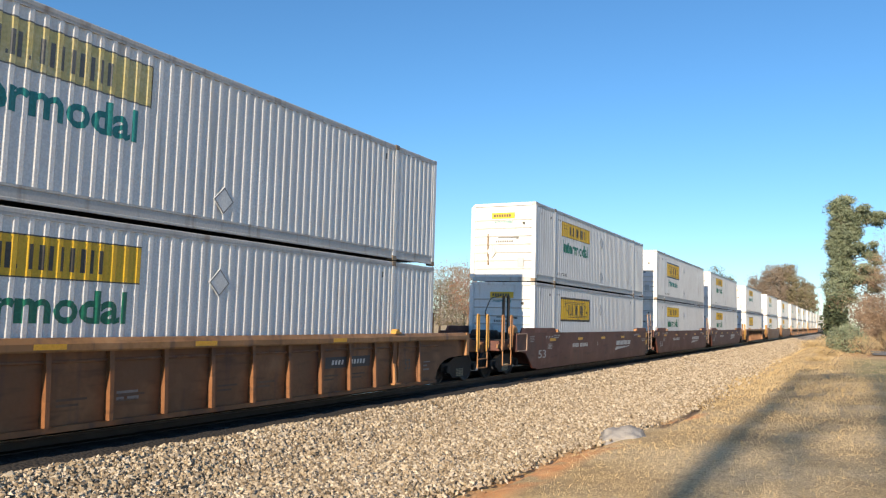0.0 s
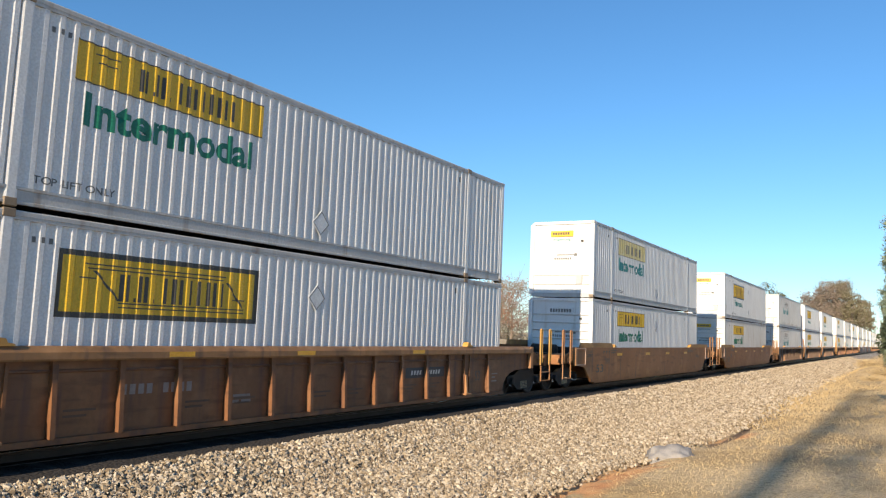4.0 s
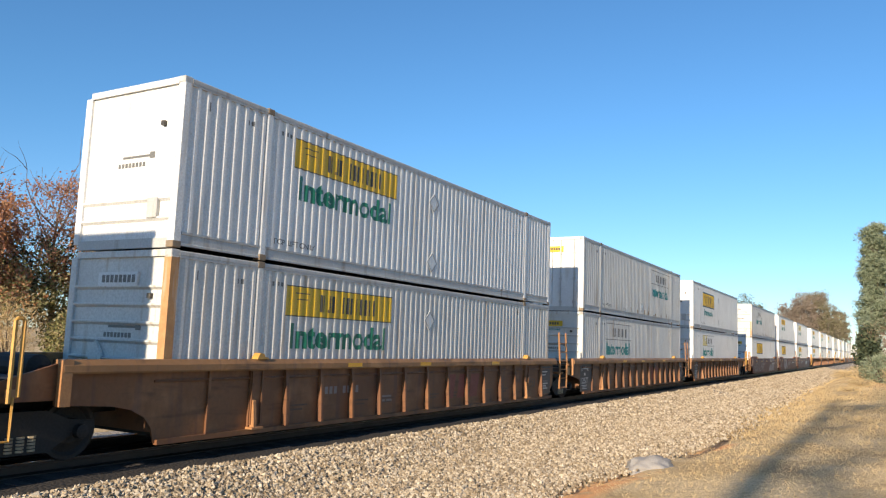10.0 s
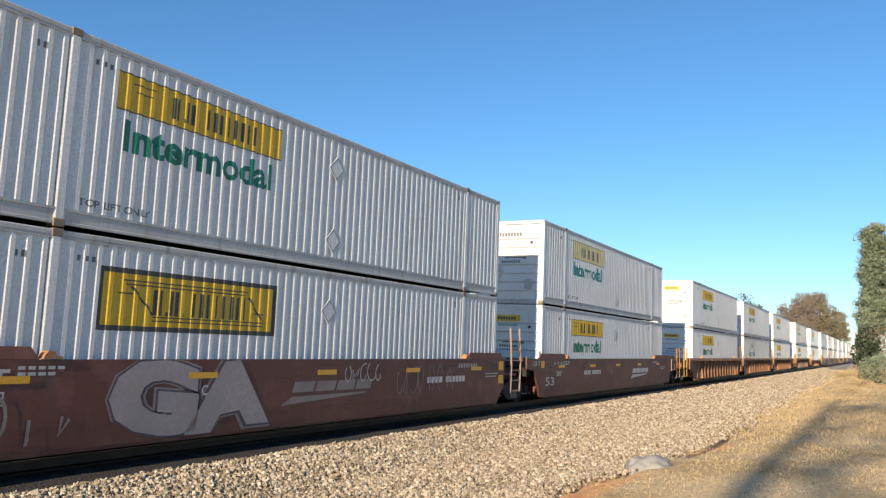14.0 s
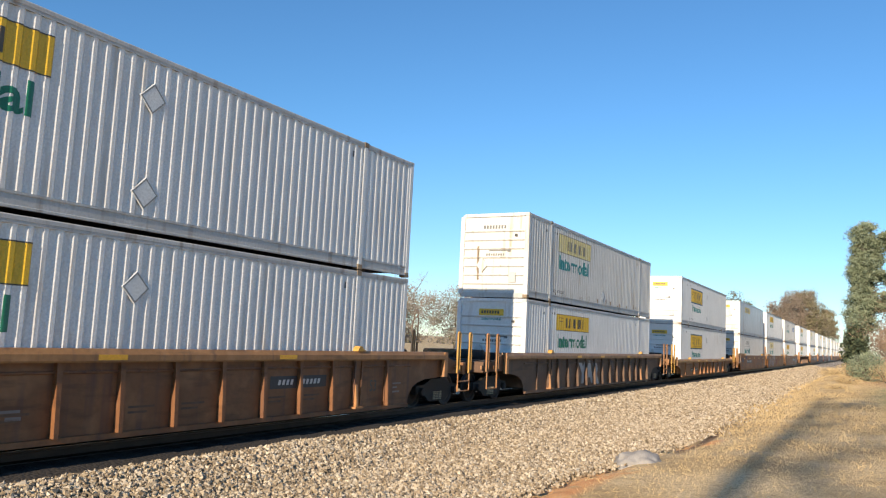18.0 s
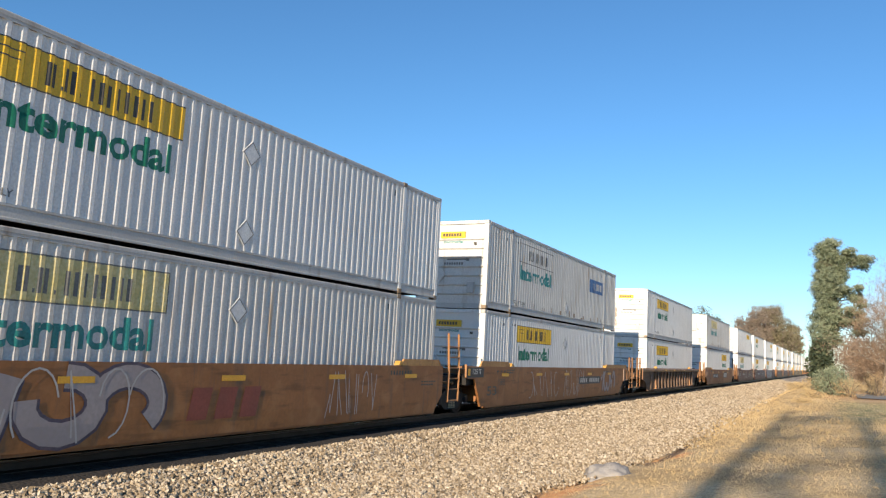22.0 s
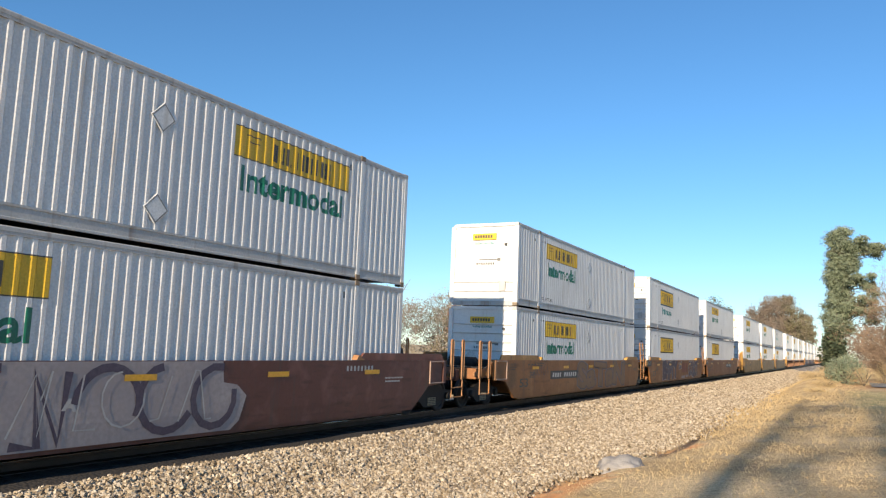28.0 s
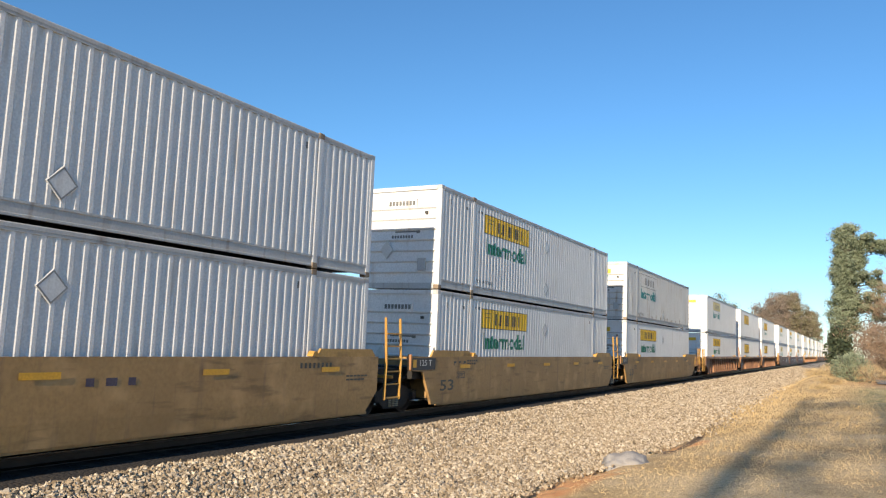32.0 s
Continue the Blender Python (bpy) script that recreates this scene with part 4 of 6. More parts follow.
            ladder = part("ladder", bm, rung_paint, car, "painted steel ladder")
            for z in (0.78, 1.08, 1.38, 1.68, 1.98):
                part("rung", tube([(1.42, -2.67, z), (1.42, -2.01, z)], 0.018, sides=5), rung_paint, ladder)
            part("hose", tube([(1.1, -3.1, 1.0), (1.2, -2.2, 0.75), (1.1, -1.0, 0.95), (1.1, -0.3, 0.9)], 0.03), black_steel, car)
            truck(car, -1.72, far)
    x = outer + 0.005
    gx = x if kind == "smooth" else 1.359
    pale = paint == "brown"
    ink = graffiti_white if pale else dark_letter

    def stuff(name, bm, m, lift=0.0, label="", over=None):
        return tagged(on_side(car, name, bm, m, gx + lift, label, over), kind="stuff")

    def piece(seed_, y0, y1, z0, z1, n, w, fill, edge, rim=0.07):
        """Thick spray letters: a filled band with a wider outline under it."""
        under = stuff("graffiti", strokes(seed_, y0, y1, z0, z1, n, w + rim), edge, 0.002, "spray-painted outline")
        stuff("graffiti_fill", strokes(seed_, y0, y1, z0, z1, n, w), fill, 0.0045, "spray-painted fill", under)

    def thin(seed_, y0, y1, z0, z1, n, w=0.026, m=graffiti_white):
        stuff("graffiti", strokes(seed_, y0, y1, z0, z1, n, w), m, 0.008, "thin spray-painted lines")

    def sprayed(word, y0, y1, z0, z1, fill, edge, halo=None, fat=0.05):
        """A sprayed word: fat letters with an outline, and sometimes a pale halo."""
        top_ = None
        for k, (grow, m) in enumerate(((0.13, halo), (0.07, edge), (0.0, fill))):
            if m:
                bm = moved(lettering(word, y1 - y0 + grow, z1 - z0 + grow, fat + grow * 0.3), 0, y0 - grow / 2, z0 - grow / 2)
                for v in bm.verts:
                    v.co.z = min(1.42, max(0.22, v.co.z + 0.05 * math.sin(v.co.y * 2.3)))
                top_ = stuff("graffiti" if not top_ else "graffiti_fill", bm, m, 0.002 + 0.0025 * k, "spray-painted letters")

    def number_plate(y0, y1, z0, z1, ground_=True):
        """A dark panel with a painted-out number in slanted bars."""
        step = (y1 - y0 - 0.4) / 11
        bm = bars(y0 + 0.2, z0 + 0.07, (*[step * 0.6] * 4, -step * 0.6, *[step * 0.6] * 6), z1 - z0 - 0.14, step * 0.4)
        for v in bm.verts:
            v.co.y += 0.25 * (v.co.z - z0)
        panel = on_side(car, "number_panel", flat((y0, y1, z0, z1)), black_panel, gx + 0.001, "black number panel")
        stuff("number_bar", bm, white_letter, 0.004, "white number bars", panel)

    def company(y0, y1, z0, z1, m):
        """A painted-out company name: broad slanted bars."""
        w = (y1 - y0) / 3.4
        bm = bmesh.new()
        for k in range(3):
            o = y0 + 1.13 * w * k
            bm.faces.new([bm.verts.new((0, o + a_, b_)) for a_, b_ in ((0.0, z0), (w * 0.8, z0), (w, z1), (w * 0.2, z1))])
        stuff("company_mark", bm, m, 0.005, "painted company mark")

    def swoosh(y, m):
        mark = bars(y, 0.8, (0.62, 0.62, 0.6, 0.55), 0.2, 0.06)
        for v in mark.verts:
            v.co.y += 0.4 * (v.co.z - 0.8)
        mark.faces.new([mark.verts.new((0, y + a_, b_)) for a_, b_ in ((-0.3, 0.56), (-0.1, 0.58), (2.4, 0.71), (2.45, 0.74), (0.0, 0.72))])
        stuff("company_mark", mark, m, 0.001, "slanted pale company mark")

    if kind == "smooth":
        for y in (2.3, 6.1, 9.3, 12.7) if front == back == "coupled" else (1.15, 4.45, 7.72, 11.0, 14.3):
            on_side(car, "reflector", flat((y, y + 0.62, 1.12, 1.22)), lime_paint, x + 0.011, "yellow reflector strip")
        on_side(car, "length_figure", moved(lettering("53", 0.78, 0.29), 0, 0.0, 0.53), ink, x, "painted figures")
        if front == "joint":
            on_side(car, "end_panel", flat((-1.5, -0.3, 1.1, 1.4)), black_panel if not pale else mat, x + 0.001, "dark end panel")
            on_side(car, "panel_figure", moved(lettering("125 T", 0.62, 0.15), 0, -1.12, 1.2), white_letter, x + 0.004, "white figures")
            on_side(car, "reflector", flat((-0.42, -0.14, 1.13, 1.36)) if pale else flat((-1.47, -1.3, 1.16, 1.36)), lime_paint, x + 0.006, "yellow reflector square")
        if back == "joint" and pale:
            on_side(car, "reflector", flat((CL - 0.12, CL + 0.2, 1.1, 1.36)), lime_paint, x + 0.004, "yellow reflector square")
            on_side(car, "reflector", flat((CL - 0.12, CL + 0.2, 0.72, 0.96)), lime_paint, x + 0.004, "yellow reflector square")
        rows = [(y + 0.14 * i_, y + 0.14 * i_ + w, z, z + h_) for y, z, n_, w, h_ in ((1.6, 1.3, 5, 0.1, 0.045), (1.6, 1.22, 4, 0.11, 0.045), (13.6, 1.2, 8, 0.07, 0.11), (15.2, 1.0, 6, 0.11, 0.035), (15.2, 0.92, 5, 0.12, 0.035)) for i_ in range(n_)]
        rows += [(0.76 + 0.3 * i_, 0.8 + 0.3 * i_, 1.2, 1.31) for i_ in range(3)] + [(0.8 + 0.3 * i_, 0.9 + 0.3 * i_, 1.26, 1.31) for i_ in range(3)]
        rows += [(0.95, 1.45, 1.0, 1.02), (0.95, 1.45, 0.84, 0.86), (0.95, 0.97, 0.86, 1.0), (1.43, 1.45, 0.86, 1.0), (1.0, 1.4, 0.955, 0.975), (1.03, 1.36, 0.92, 0.94), (1.0, 1.3, 0.885, 0.905)]
        rows += [(-0.85 + u, -0.85 + u + w, z, z + 0.018) for u, w, z in ((0.0, 0.5, 1.3), (0.04, 0.4, 1.24), (0.0, 0.52, 1.18), (0.06, 0.36, 1.12))] if front == "coupled" else []
        stuff("stencil", flat(*rows), ink, 0, "small stencil bars")
    else:
        for y in (4.6, 7.5, 11.4) if kind == "ribbed" else (4.1, 6.8, 9.1, 12.0):
            on_side(car, "reflector", flat((y, y + 0.5, top + 0.04, top + 0.12)), lime_paint, 1.508, "worn yellow reflector strip")
        on_side(car, "length_figure", moved(lettering("53", 0.26, 0.26), 0, 14.65, top - 0.7), dark_letter, 1.3575, "painted figures")
        stuff("stencil", flat((15.6, 15.9, 0.5, 0.54), (15.6, 15.8, 0.6, 0.64), (15.6, 15.95, 0.7, 0.73), (6.1, 6.24, 0.5, 0.55), (6.3, 6.52, 0.5, 0.55), (6.1, 6.5, 0.6, 0.64)), graffiti_faded, 0, "small stencil bars")
    if kind == "ribbed":
        faint = [(y + 0.2, y + 0.2 + w, z, z + 0.035) for n_, y in enumerate(POST_YS[:-1]) if n_ % 3 != 1 for w, z in ((0.5, 0.56), (0.36, 0.48))]
        stuff("stencil", flat(*faint), mat if paint == "umber" else paints["umber"], 0.0, "faint stencil bars")
    if kind == "ribbed" and back == "joint":
        panel = on_side(car, "number_panel", flat((CL - 0.85, CL + 0.05, 0.3, 1.2)), black_panel, 1.358, "black data panel")
        stuff("panel_line", flat(*[(CL - 0.7, CL - 0.7 + w, z, z + 0.035) for w, z in ((0.5, 1.0), (0.35, 0.9), (0.55, 0.62), (0.4, 0.54), (0.5, 0.46))]), white_letter, 0.003, "pale bars", panel)
    if kind == "ribbed" and front == "joint":
        o = 0.0 if paint == "rust" and back == "coupled" else -0.32
        panel = on_side(car, "number_panel", flat((-0.08 + o, 0.9, 0.24, 1.24)), black_panel, 1.358, "black data panel")
        on_side(car, "panel_figure", moved(lettering("125T", 0.8, 0.22), 0, 0.0 + o, 0.52), white_letter, 1.362, "white figures", panel)
        on_side(car, "panel_figure", moved(lettering("53", 0.15, 0.1), 0, 0.02 + o, 0.98), white_letter, 1.362, "white figures", panel)
        on_side(car, "panel_figure", moved(lettering("48", 0.15, 0.1), 0, 0.66 + o, 0.98), white_letter, 1.362, "white figures", panel)
        stuff("panel_line", moved(flat((0.05, 0.7, 0.44, 0.465), (0.15, 0.57, 0.38, 0.405), (0.15, 0.65, 0.32, 0.345), (0.2, 0.7, 1.06, 1.085), (0.25, 0.65, 1.12, 1.145), (0.36, 0.5, 0.82, 0.92)), 0, o), white_letter, 0.003, "pale bars", panel)

    plates = {"sheets": (2.97, 6.26, 0.74, 1.05), "hollow": (2.86, 6.13, 0.71, 1.02), "word": (3.0, 6.29, 0.74, 1.04), "plate": (9.71, 13.07, 0.74, 1.06), "end_plate": (9.6, 12.91, 0.79, 1.11)}
    if marks in plates:
        number_plate(*plates[marks])
    elif kind == "ribbed" and marks is None:
        number_plate(11.34, 13.05, 0.73, 0.97) if back == "coupled" else company(8.96, 10.99, 0.43, 1.05, faded_red)
        if front == "coupled":
            stuff("stencil", bars(3.9, 0.75, (0.1, 0.1, 0.1, 0.1, -0.1, 0.1, 0.1, 0.1, 0.1), 0.15, 0.05), graffiti_faded, 0, "pale stencil bars")
    elif kind == "low":
        number_plate(2.6, 4.85, 0.4, 0.63)
    elif kind == "smooth" and pale and marks != "panel":
        swoosh(*{"outline": (4.05, graffiti_faded), "block": (7.0, graffiti_faded)}.get(marks, (10.2, white_letter if marks is None else graffiti_faded)))
        stuff("number_bar", bars(12.0 if marks in ("outline", "block") else 3.8, 0.84, (0.16,) * 4 + (-0.12,) + (0.14,) * 6, 0.15, 0.035), white_letter, 0, "pale number bars")
        stuff("unit_mark", moved(lettering("C" if marks == "block" else "A", 0.13, 0.17), 0, 4.75 if marks == "block" else 7.1, 0.84), white_letter, 0.009, "pale unit letter")
    if marks == "tags":
        thin(seed, 5.2, 8.6, 0.4, 1.15, 11, 0.024)
        thin(seed + 9, 12.2, 14.6, 0.5, 1.1, 5)
    elif marks == "outline":
        piece(seed, 0.2, 5.8, 0.28, 1.36, 13, 0.1, graffiti_faded, graffiti_dark, 0.05)
        thin(seed + 1, 0.0, 6.0, 0.3, 1.36, 12, 0.03, graffiti_white)
        thin(seed + 2, 6.2, 9.4, 1.05, 1.38, 10, 0.022, graffiti_faded)
        blocks = stuff("graffiti", flat((9.7, 10.25, 0.24, 0.62), (10.3, 11.5, 0.24, 0.84), (10.35, 11.1, 1.08, 1.42), (11.2, 11.55, 1.06, 1.42), (11.65, 11.95, 0.24, 1.42), (11.95, 12.5, 1.12, 1.42), (12.0, 12.9, 0.24, 0.82), (12.95, 13.5, 0.24, 0.82), (12.7, 13.4, 1.14, 1.42)), graffiti_panel, 0.002, "silver spray-painted blocks")
        stuff("graffiti_fill", strokes(seed + 3, 9.9, 13.4, 0.3, 0.85, 7, 0.05), graffiti_dark, 0.005, "dark spray outlines", blocks)
        thin(seed + 4, 13.6, 15.4, 0.5, 1.3, 6, 0.03, graffiti_faded)
    elif marks == "block":
        sprayed("GA", 3.0, 6.4, 0.24, 1.42, graffiti_panel, graffiti_dark, graffiti_faded, 0.07)
        thin(seed + 4, 8.6, 10.0, 0.95, 1.35, 5)
        thin(seed + 5, 10.6, 13.4, 0.6, 1.3, 9, 0.022, graffiti_faded)
        thin(seed + 6, 0.2, 2.4, 0.3, 1.0, 5, 0.05, graffiti_faded)
    elif marks == "panel":
        bm = bmesh.new()
        bm.faces.new([bm.verts.new((0, u, w)) for u, w in ((-0.1, 0.21), (10.1, 0.21), (10.3, 0.36), (10.45, 0.8), (10.2, 1.0), (9.85, 1.05), (9.8, 1.42), (-0.1, 1.42))])
        pane = on_side(car, "painted_panel", bm, graffiti_panel, gx + 0.001, "pale grey spray-painted panel")
        stuff("graffiti", strokes(seed, 0.4, 10.2, 0.26, 1.38, 9, 0.13), graffiti_dark, 0.004, "dark purple spray strokes", pane)
        stuff("graffiti", strokes(seed + 3, 0.6, 9.6, 0.4, 1.3, 12, 0.03), graffiti_white, 0.007, "thin white spray lines", pane)
        sprayed("A", 6.7, 6.95, 0.72, 0.9, graffiti_white, None)
    elif marks == "sheets":
        stuff("unit_mark", moved(lettering("B", 0.2, 0.2), 0, 6.72, 0.78), dark_letter, 0, "dark unit letter")
        piece(seed + 2, 9.3, 13.5, 0.5, 1.3, 6, 0.17, ochre_fill, graffiti_dark, 0.06)
        thin(seed + 3, 9.4, 13.4, 0.24, 0.7, 12, 0.018, graffiti_dark)
        stuff("patch", flat((-0.2, 1.0, 0.86, 1.2), (2.3, 3.2, 1.1, 1.38)), graffiti_dark, 0.001, "dark faded patches")
    elif marks == "crossed":
        piece(seed, 0.6, 6.3, 0.36, 1.26, 5, 0.34, graffiti_panel, graffiti_dark, 0.1)
        thin(seed + 5, 0.6, 6.4, 0.25, 1.38, 9, 0.03, graffiti_white)
        company(6.96, 8.9, 0.46, 1.01, faded_red)
        thin(seed + 4, 10.9, 13.0, 0.3, 1.32, 6, 0.022)
    elif marks == "plate":
        thin(seed, 3.6, 7.0, 0.3, 1.3, 6, 0.03)
        thin(seed + 7, 7.7, 10.4, 0.28, 1.38, 8, 0.03)
        piece(seed + 2, 13.2, 15.7, 0.4, 1.26, 5, 0.17, graffiti_panel, graffiti_dark, 0.06)
    elif marks == "hollow":
        piece(seed + 1, 6.4, 9.2, 0.36, 1.3, 5, 0.2, mat, graffiti_faded, 0.05)
        pl = on_side(car, "mark_panel", flat((9.85, 12.5, 0.66, 1.17)), black_panel, gx + 0.001, "black mark panel")
        company(10.0, 12.3, 0.72, 1.1, white_letter) if pl else None
    elif marks == "word":
        sprayed("SaTaN", 6.2, 13.55, 0.28, 1.36, ochre_fill, graffiti_dark, graffiti_faded, 0.045)
        thin(seed, 1.0, 2.8, 0.9, 1.3, 6, 0.02, graffiti_dark)
    elif marks == "colboy":
        company(8.56, 10.48, 0.64, 1.23, faded_red)
        sprayed("OSNT", 7.45, 8.45, 0.88, 1.3, graffiti_dark, graffiti_white, None, 0.05)
        sprayed("COLBOY", 10.85, 14.5, 0.3, 1.36, graffiti_dark, graffiti_white, None, 0.06)
        sprayed("EMPTY", 2.6, 7.05, 0.26, 1.4, graffiti_dark, graffiti_white, None, 0.09)
        stuff("patch", flat((8.4, 9.6, 0.24, 0.42), (10.0, 10.6, 0.3, 0.46)), graffiti_panel, 0.001, "pale patches")
    elif marks == "letters":
        sprayed("YAR", 5.15, 7.75, 0.28, 1.14, graffiti_white, None, None, 0.06)
        thin(seed + 4, 9.0, 9.9, 0.5, 1.15, 5, 0.022, graffiti_faded)
        thin(seed + 6, 11.6, 12.9, 0.6, 1.15, 5, 0.022, graffiti_faded)
    elif marks == "clean":
        stuff("stencil", bars(4.3, 0.92, (0.16, 0.16, -0.1, 0.2, 0.2, -0.1, 0.35, -0.1, 0.25), 0.08, 0.03), ink, 0, "dark stencil bars")
        stuff("stencil", bars(4.3, 0.8, (0.3, 0.2, 0.5, 0.3), 0.05, 0.03), ink, 0, "dark stencil bars")
        stuff("company_mark", bars(8.75, 1.0, (0.14, -0.1, 0.2, -0.1, 0.14), 0.12, 0.05), graffiti_dark, 0, "small dark mark")
    return car


# ---- the train: each unit's place along it, car and two loads ----
# place, kind, paint, front, back, marks, lower load, upper load
C, J = "coupled", "joint"
W = lambda style, **k: dict(shade="white", style=style, **k)
D = lambda style, **k: dict(shade="dull", style=style, **k)
G = lambda style, **k: dict(shade="grey", style=style, **k)
two = (0.62, 2.15)
UNITS = [
    (16.61, "ribbed", "rust", J, J, None, W("wide", diamonds=(2.05,)), W("faded")),
    (36.21, "ribbed", "rust", J, C, None, W("wide", diamonds=(2.05,)), W("faded")),
    (59.88, "smooth", "brown", C, J, None, W("boxed", diamonds=(2.05,)), W("wide", extra="rust", diamonds=two)),
    (79.43, "smooth", "brown", J, J, None, W("wide", diamonds=(2.05,)), W("bordered", diamonds=two)),
    (98.91, "smooth", "brown", J, C, None, W("wide", diamonds=(2.05,)), W("wide", end="plain", diamonds=two)),
    (122.56, "ribbed", "rust", C, C, None, W("boxed", diamonds=(2.05,)), W("wide", end="plain")),
    (146.15, "smooth", "ochre", C, C, None, W("wide", end_sign="white", diamonds=(2.05,)), W("faded", end="plain")),
    (169.80, "smooth", "ochre", C, C, None, D("wide", diamonds=()), W("bordered", end="plain", diamonds=two)),
    (193.37, "ribbed", "umber", C, J, None, D("ghost", diamonds=(), end_sign="white"), D("ghost", end="plain", end_sign="", diamonds=two)),
    (213.02, "ribbed", "umber", J, J, None, W("wide", diamonds=(2.05,)), W("bordered", diamonds=two)),
    (232.57, "ribbed", "umber", J, C, None, W("wide", diamonds=(2.05,)), W("bordered", diamonds=two)),
    (256.15, "ribbed", "rust", C, J, None, D("wide", end_sign="white", diamonds=(2.05,), extra="post"), W("wide", end="plain", end_sign="", diamonds=two)),
    (275.74, "ribbed", "rust", J, J, None, D("ghost", diamonds=()), D("ghost", right=True, end="door")),
    (295.31, "ribbed", "rust", J, C, None, W("worn", diamonds=()), W("bordered", end="plain", diamonds=two)),
    (318.96, "smooth", "brown", C, J, "outline", W("boxed", diamonds=(2.05,)), D("ghost", extra="halfpost", end_sign="white")),
    (338.46, "smooth", "brown", J, J, "block", W("boxed", diamonds=(2.05,)), W("wide", diamonds=two)),
    (358.13, "smooth", "brown", J, C, None, W("wide", diamonds=(2.05,)), W("faded", end_sign="white")),
    (381.75, "ribbed", "rust", C, J, None, W("wide", diamonds=(2.05,)), W("wide")),
    (401.22, "ribbed", "rust", J, J, None, D("ghost", end_sign="white", diamonds=(2.05,)), W("wide", diamonds=two)),
    (420.79, "ribbed", "rust", J, C, None, W("wide", diamonds=(2.05,)), W("wide", diamonds=two)),
    (444.41, "ribbed", "umber", C, C, "letters", W("wide", diamonds=()), D("faded", extra="rust", end_sign="white")),
    (468.08, "low", "ochre", C, C, None, W("bordered", diamonds=(2.05,)), W("bordered", end="plain", diamonds=two)),
    (491.66, "smooth", "ochre", C, J, "sheets", D("ghost", diamonds=(2.05,)), G("small", end="plain", diamonds=())),
    (511.22, "smooth", "ochre", J, J, "crossed", D("faded", diamonds=(2.05,)), W("wide", diamonds=two)),
    (530.77, "smooth", "ochre", J, C, "plate", W("wide", diamonds=(2.05,)), D("ghost", extra="blue", diamonds=(0.62,))),
    (554.42, "ribbed", "umber", C, C, None, W("wide", diamonds=(2.05,)), W("wide", extra="rust", diamonds=two)),
    (578.10, "smooth", "ochre", C, C, "hollow", W("wide", right=True, end_sign="", diamonds=(2.05,)), D("faded", end="plain", end_sign="", diamonds=two)),
    (601.75, "smooth", "brown", C, J, "tags", W("faded", diamonds=(2.05,)), W("small", right=True)),
    (621.32, "smooth", "brown", J, J, "tags", W("wide", diamonds=(2.05,)), W("wide")),
    (640.91, "smooth", "brown", J, C, "panel", W("wide", diamonds=()), W("wide", right=True, end="door", diamonds=two)),
    (664.58, "smooth", "ochre", C, J, "word", W("wide", diamonds=(2.05,)), W("wide", end="plain", diamonds=two)),
    (684.3, "smooth", "ochre", J, J, "colboy", W("boxed", diamonds=(2.05,)), W("bordered", diamonds=two)),
    (703.82, "smooth", "ochre", J, C, "end_plate", W("boxed", diamonds=(2.05,)), W("wide")),
    (727.75, "smooth", "tan", C, J, "clean", W("wide", diamonds=(2.05,)), W("wide", extra="rust")),
    (747.27, "smooth", "tan", J, J, None, W("wide", end_sign="white", diamonds=(2.05,)), W("wide", end_sign="white", diamonds=two)),
    (766.83, "smooth", "tan", J, C, None, W("wide", diamonds=(2.05,)), D("ghost")),
]
place, pattern = 766.83 + 23.6, ("wide", "faded", "bordered", "wide", "boxed")
for i in range(24):
    k = i % 3
    UNITS.append((place, "smooth" if (i // 3) % 2 else "ribbed", ("rust", "brown", "ochre")[(i // 3) % 3], C if k == 0 else J, C if k == 2 else J, None, W(pattern[(i * 2) % 5], far=True), W(pattern[(i * 3 + 1) % 5], far=True)))
    place += 23.6 if k == 2 else 19.58


def travelled(t):
    u = (t - 16.0) / 16.0
    return 21.7247 * t + 4.1986 * u * u -0.1779 * u ** 3 + 29.864


LOW, HIGH = 0.35, 3.262
moving, used, car_protos = [], set(), {}


def take_container(spec, place, z):
    c = container(**spec)
    if c.name in used:
        c = copy_thing(c, pose(0, place, z))
    else:
        used.add(c.name)
    moving.append((c, place, z))


def take_car(place, kind, paint, front, back, marks, seed):
    far = place > 850
    key = (kind, paint, front, back, marks, seed if marks else 0, far)
    if key in car_protos:
        car = copy_thing(car_protos[key], pose(0, place, 0))
    else:
        car = car_protos[key] = well_car(kind, paint, front, back, marks, seed if marks else 0, far)
    moving.append((car, place, 0.0))


for i, (place, kind, paint, front, back, marks, lower, upper) in enumerate(UNITS):
    take_car(place, kind, paint, front, back, marks, i + 3)
    take_container(lower, place, LOW)
    take_container(upper, place, HIGH)


def motions():
    """The whole train rolls towards the viewer's side, a little faster at the end."""
    times = (0, 4, 8, 12, 16, 20, 24, 28, 32)
    for ob, place, z in moving:
        walk(ob, [(t, pose(0, place - travelled(t), z)) for t in times])


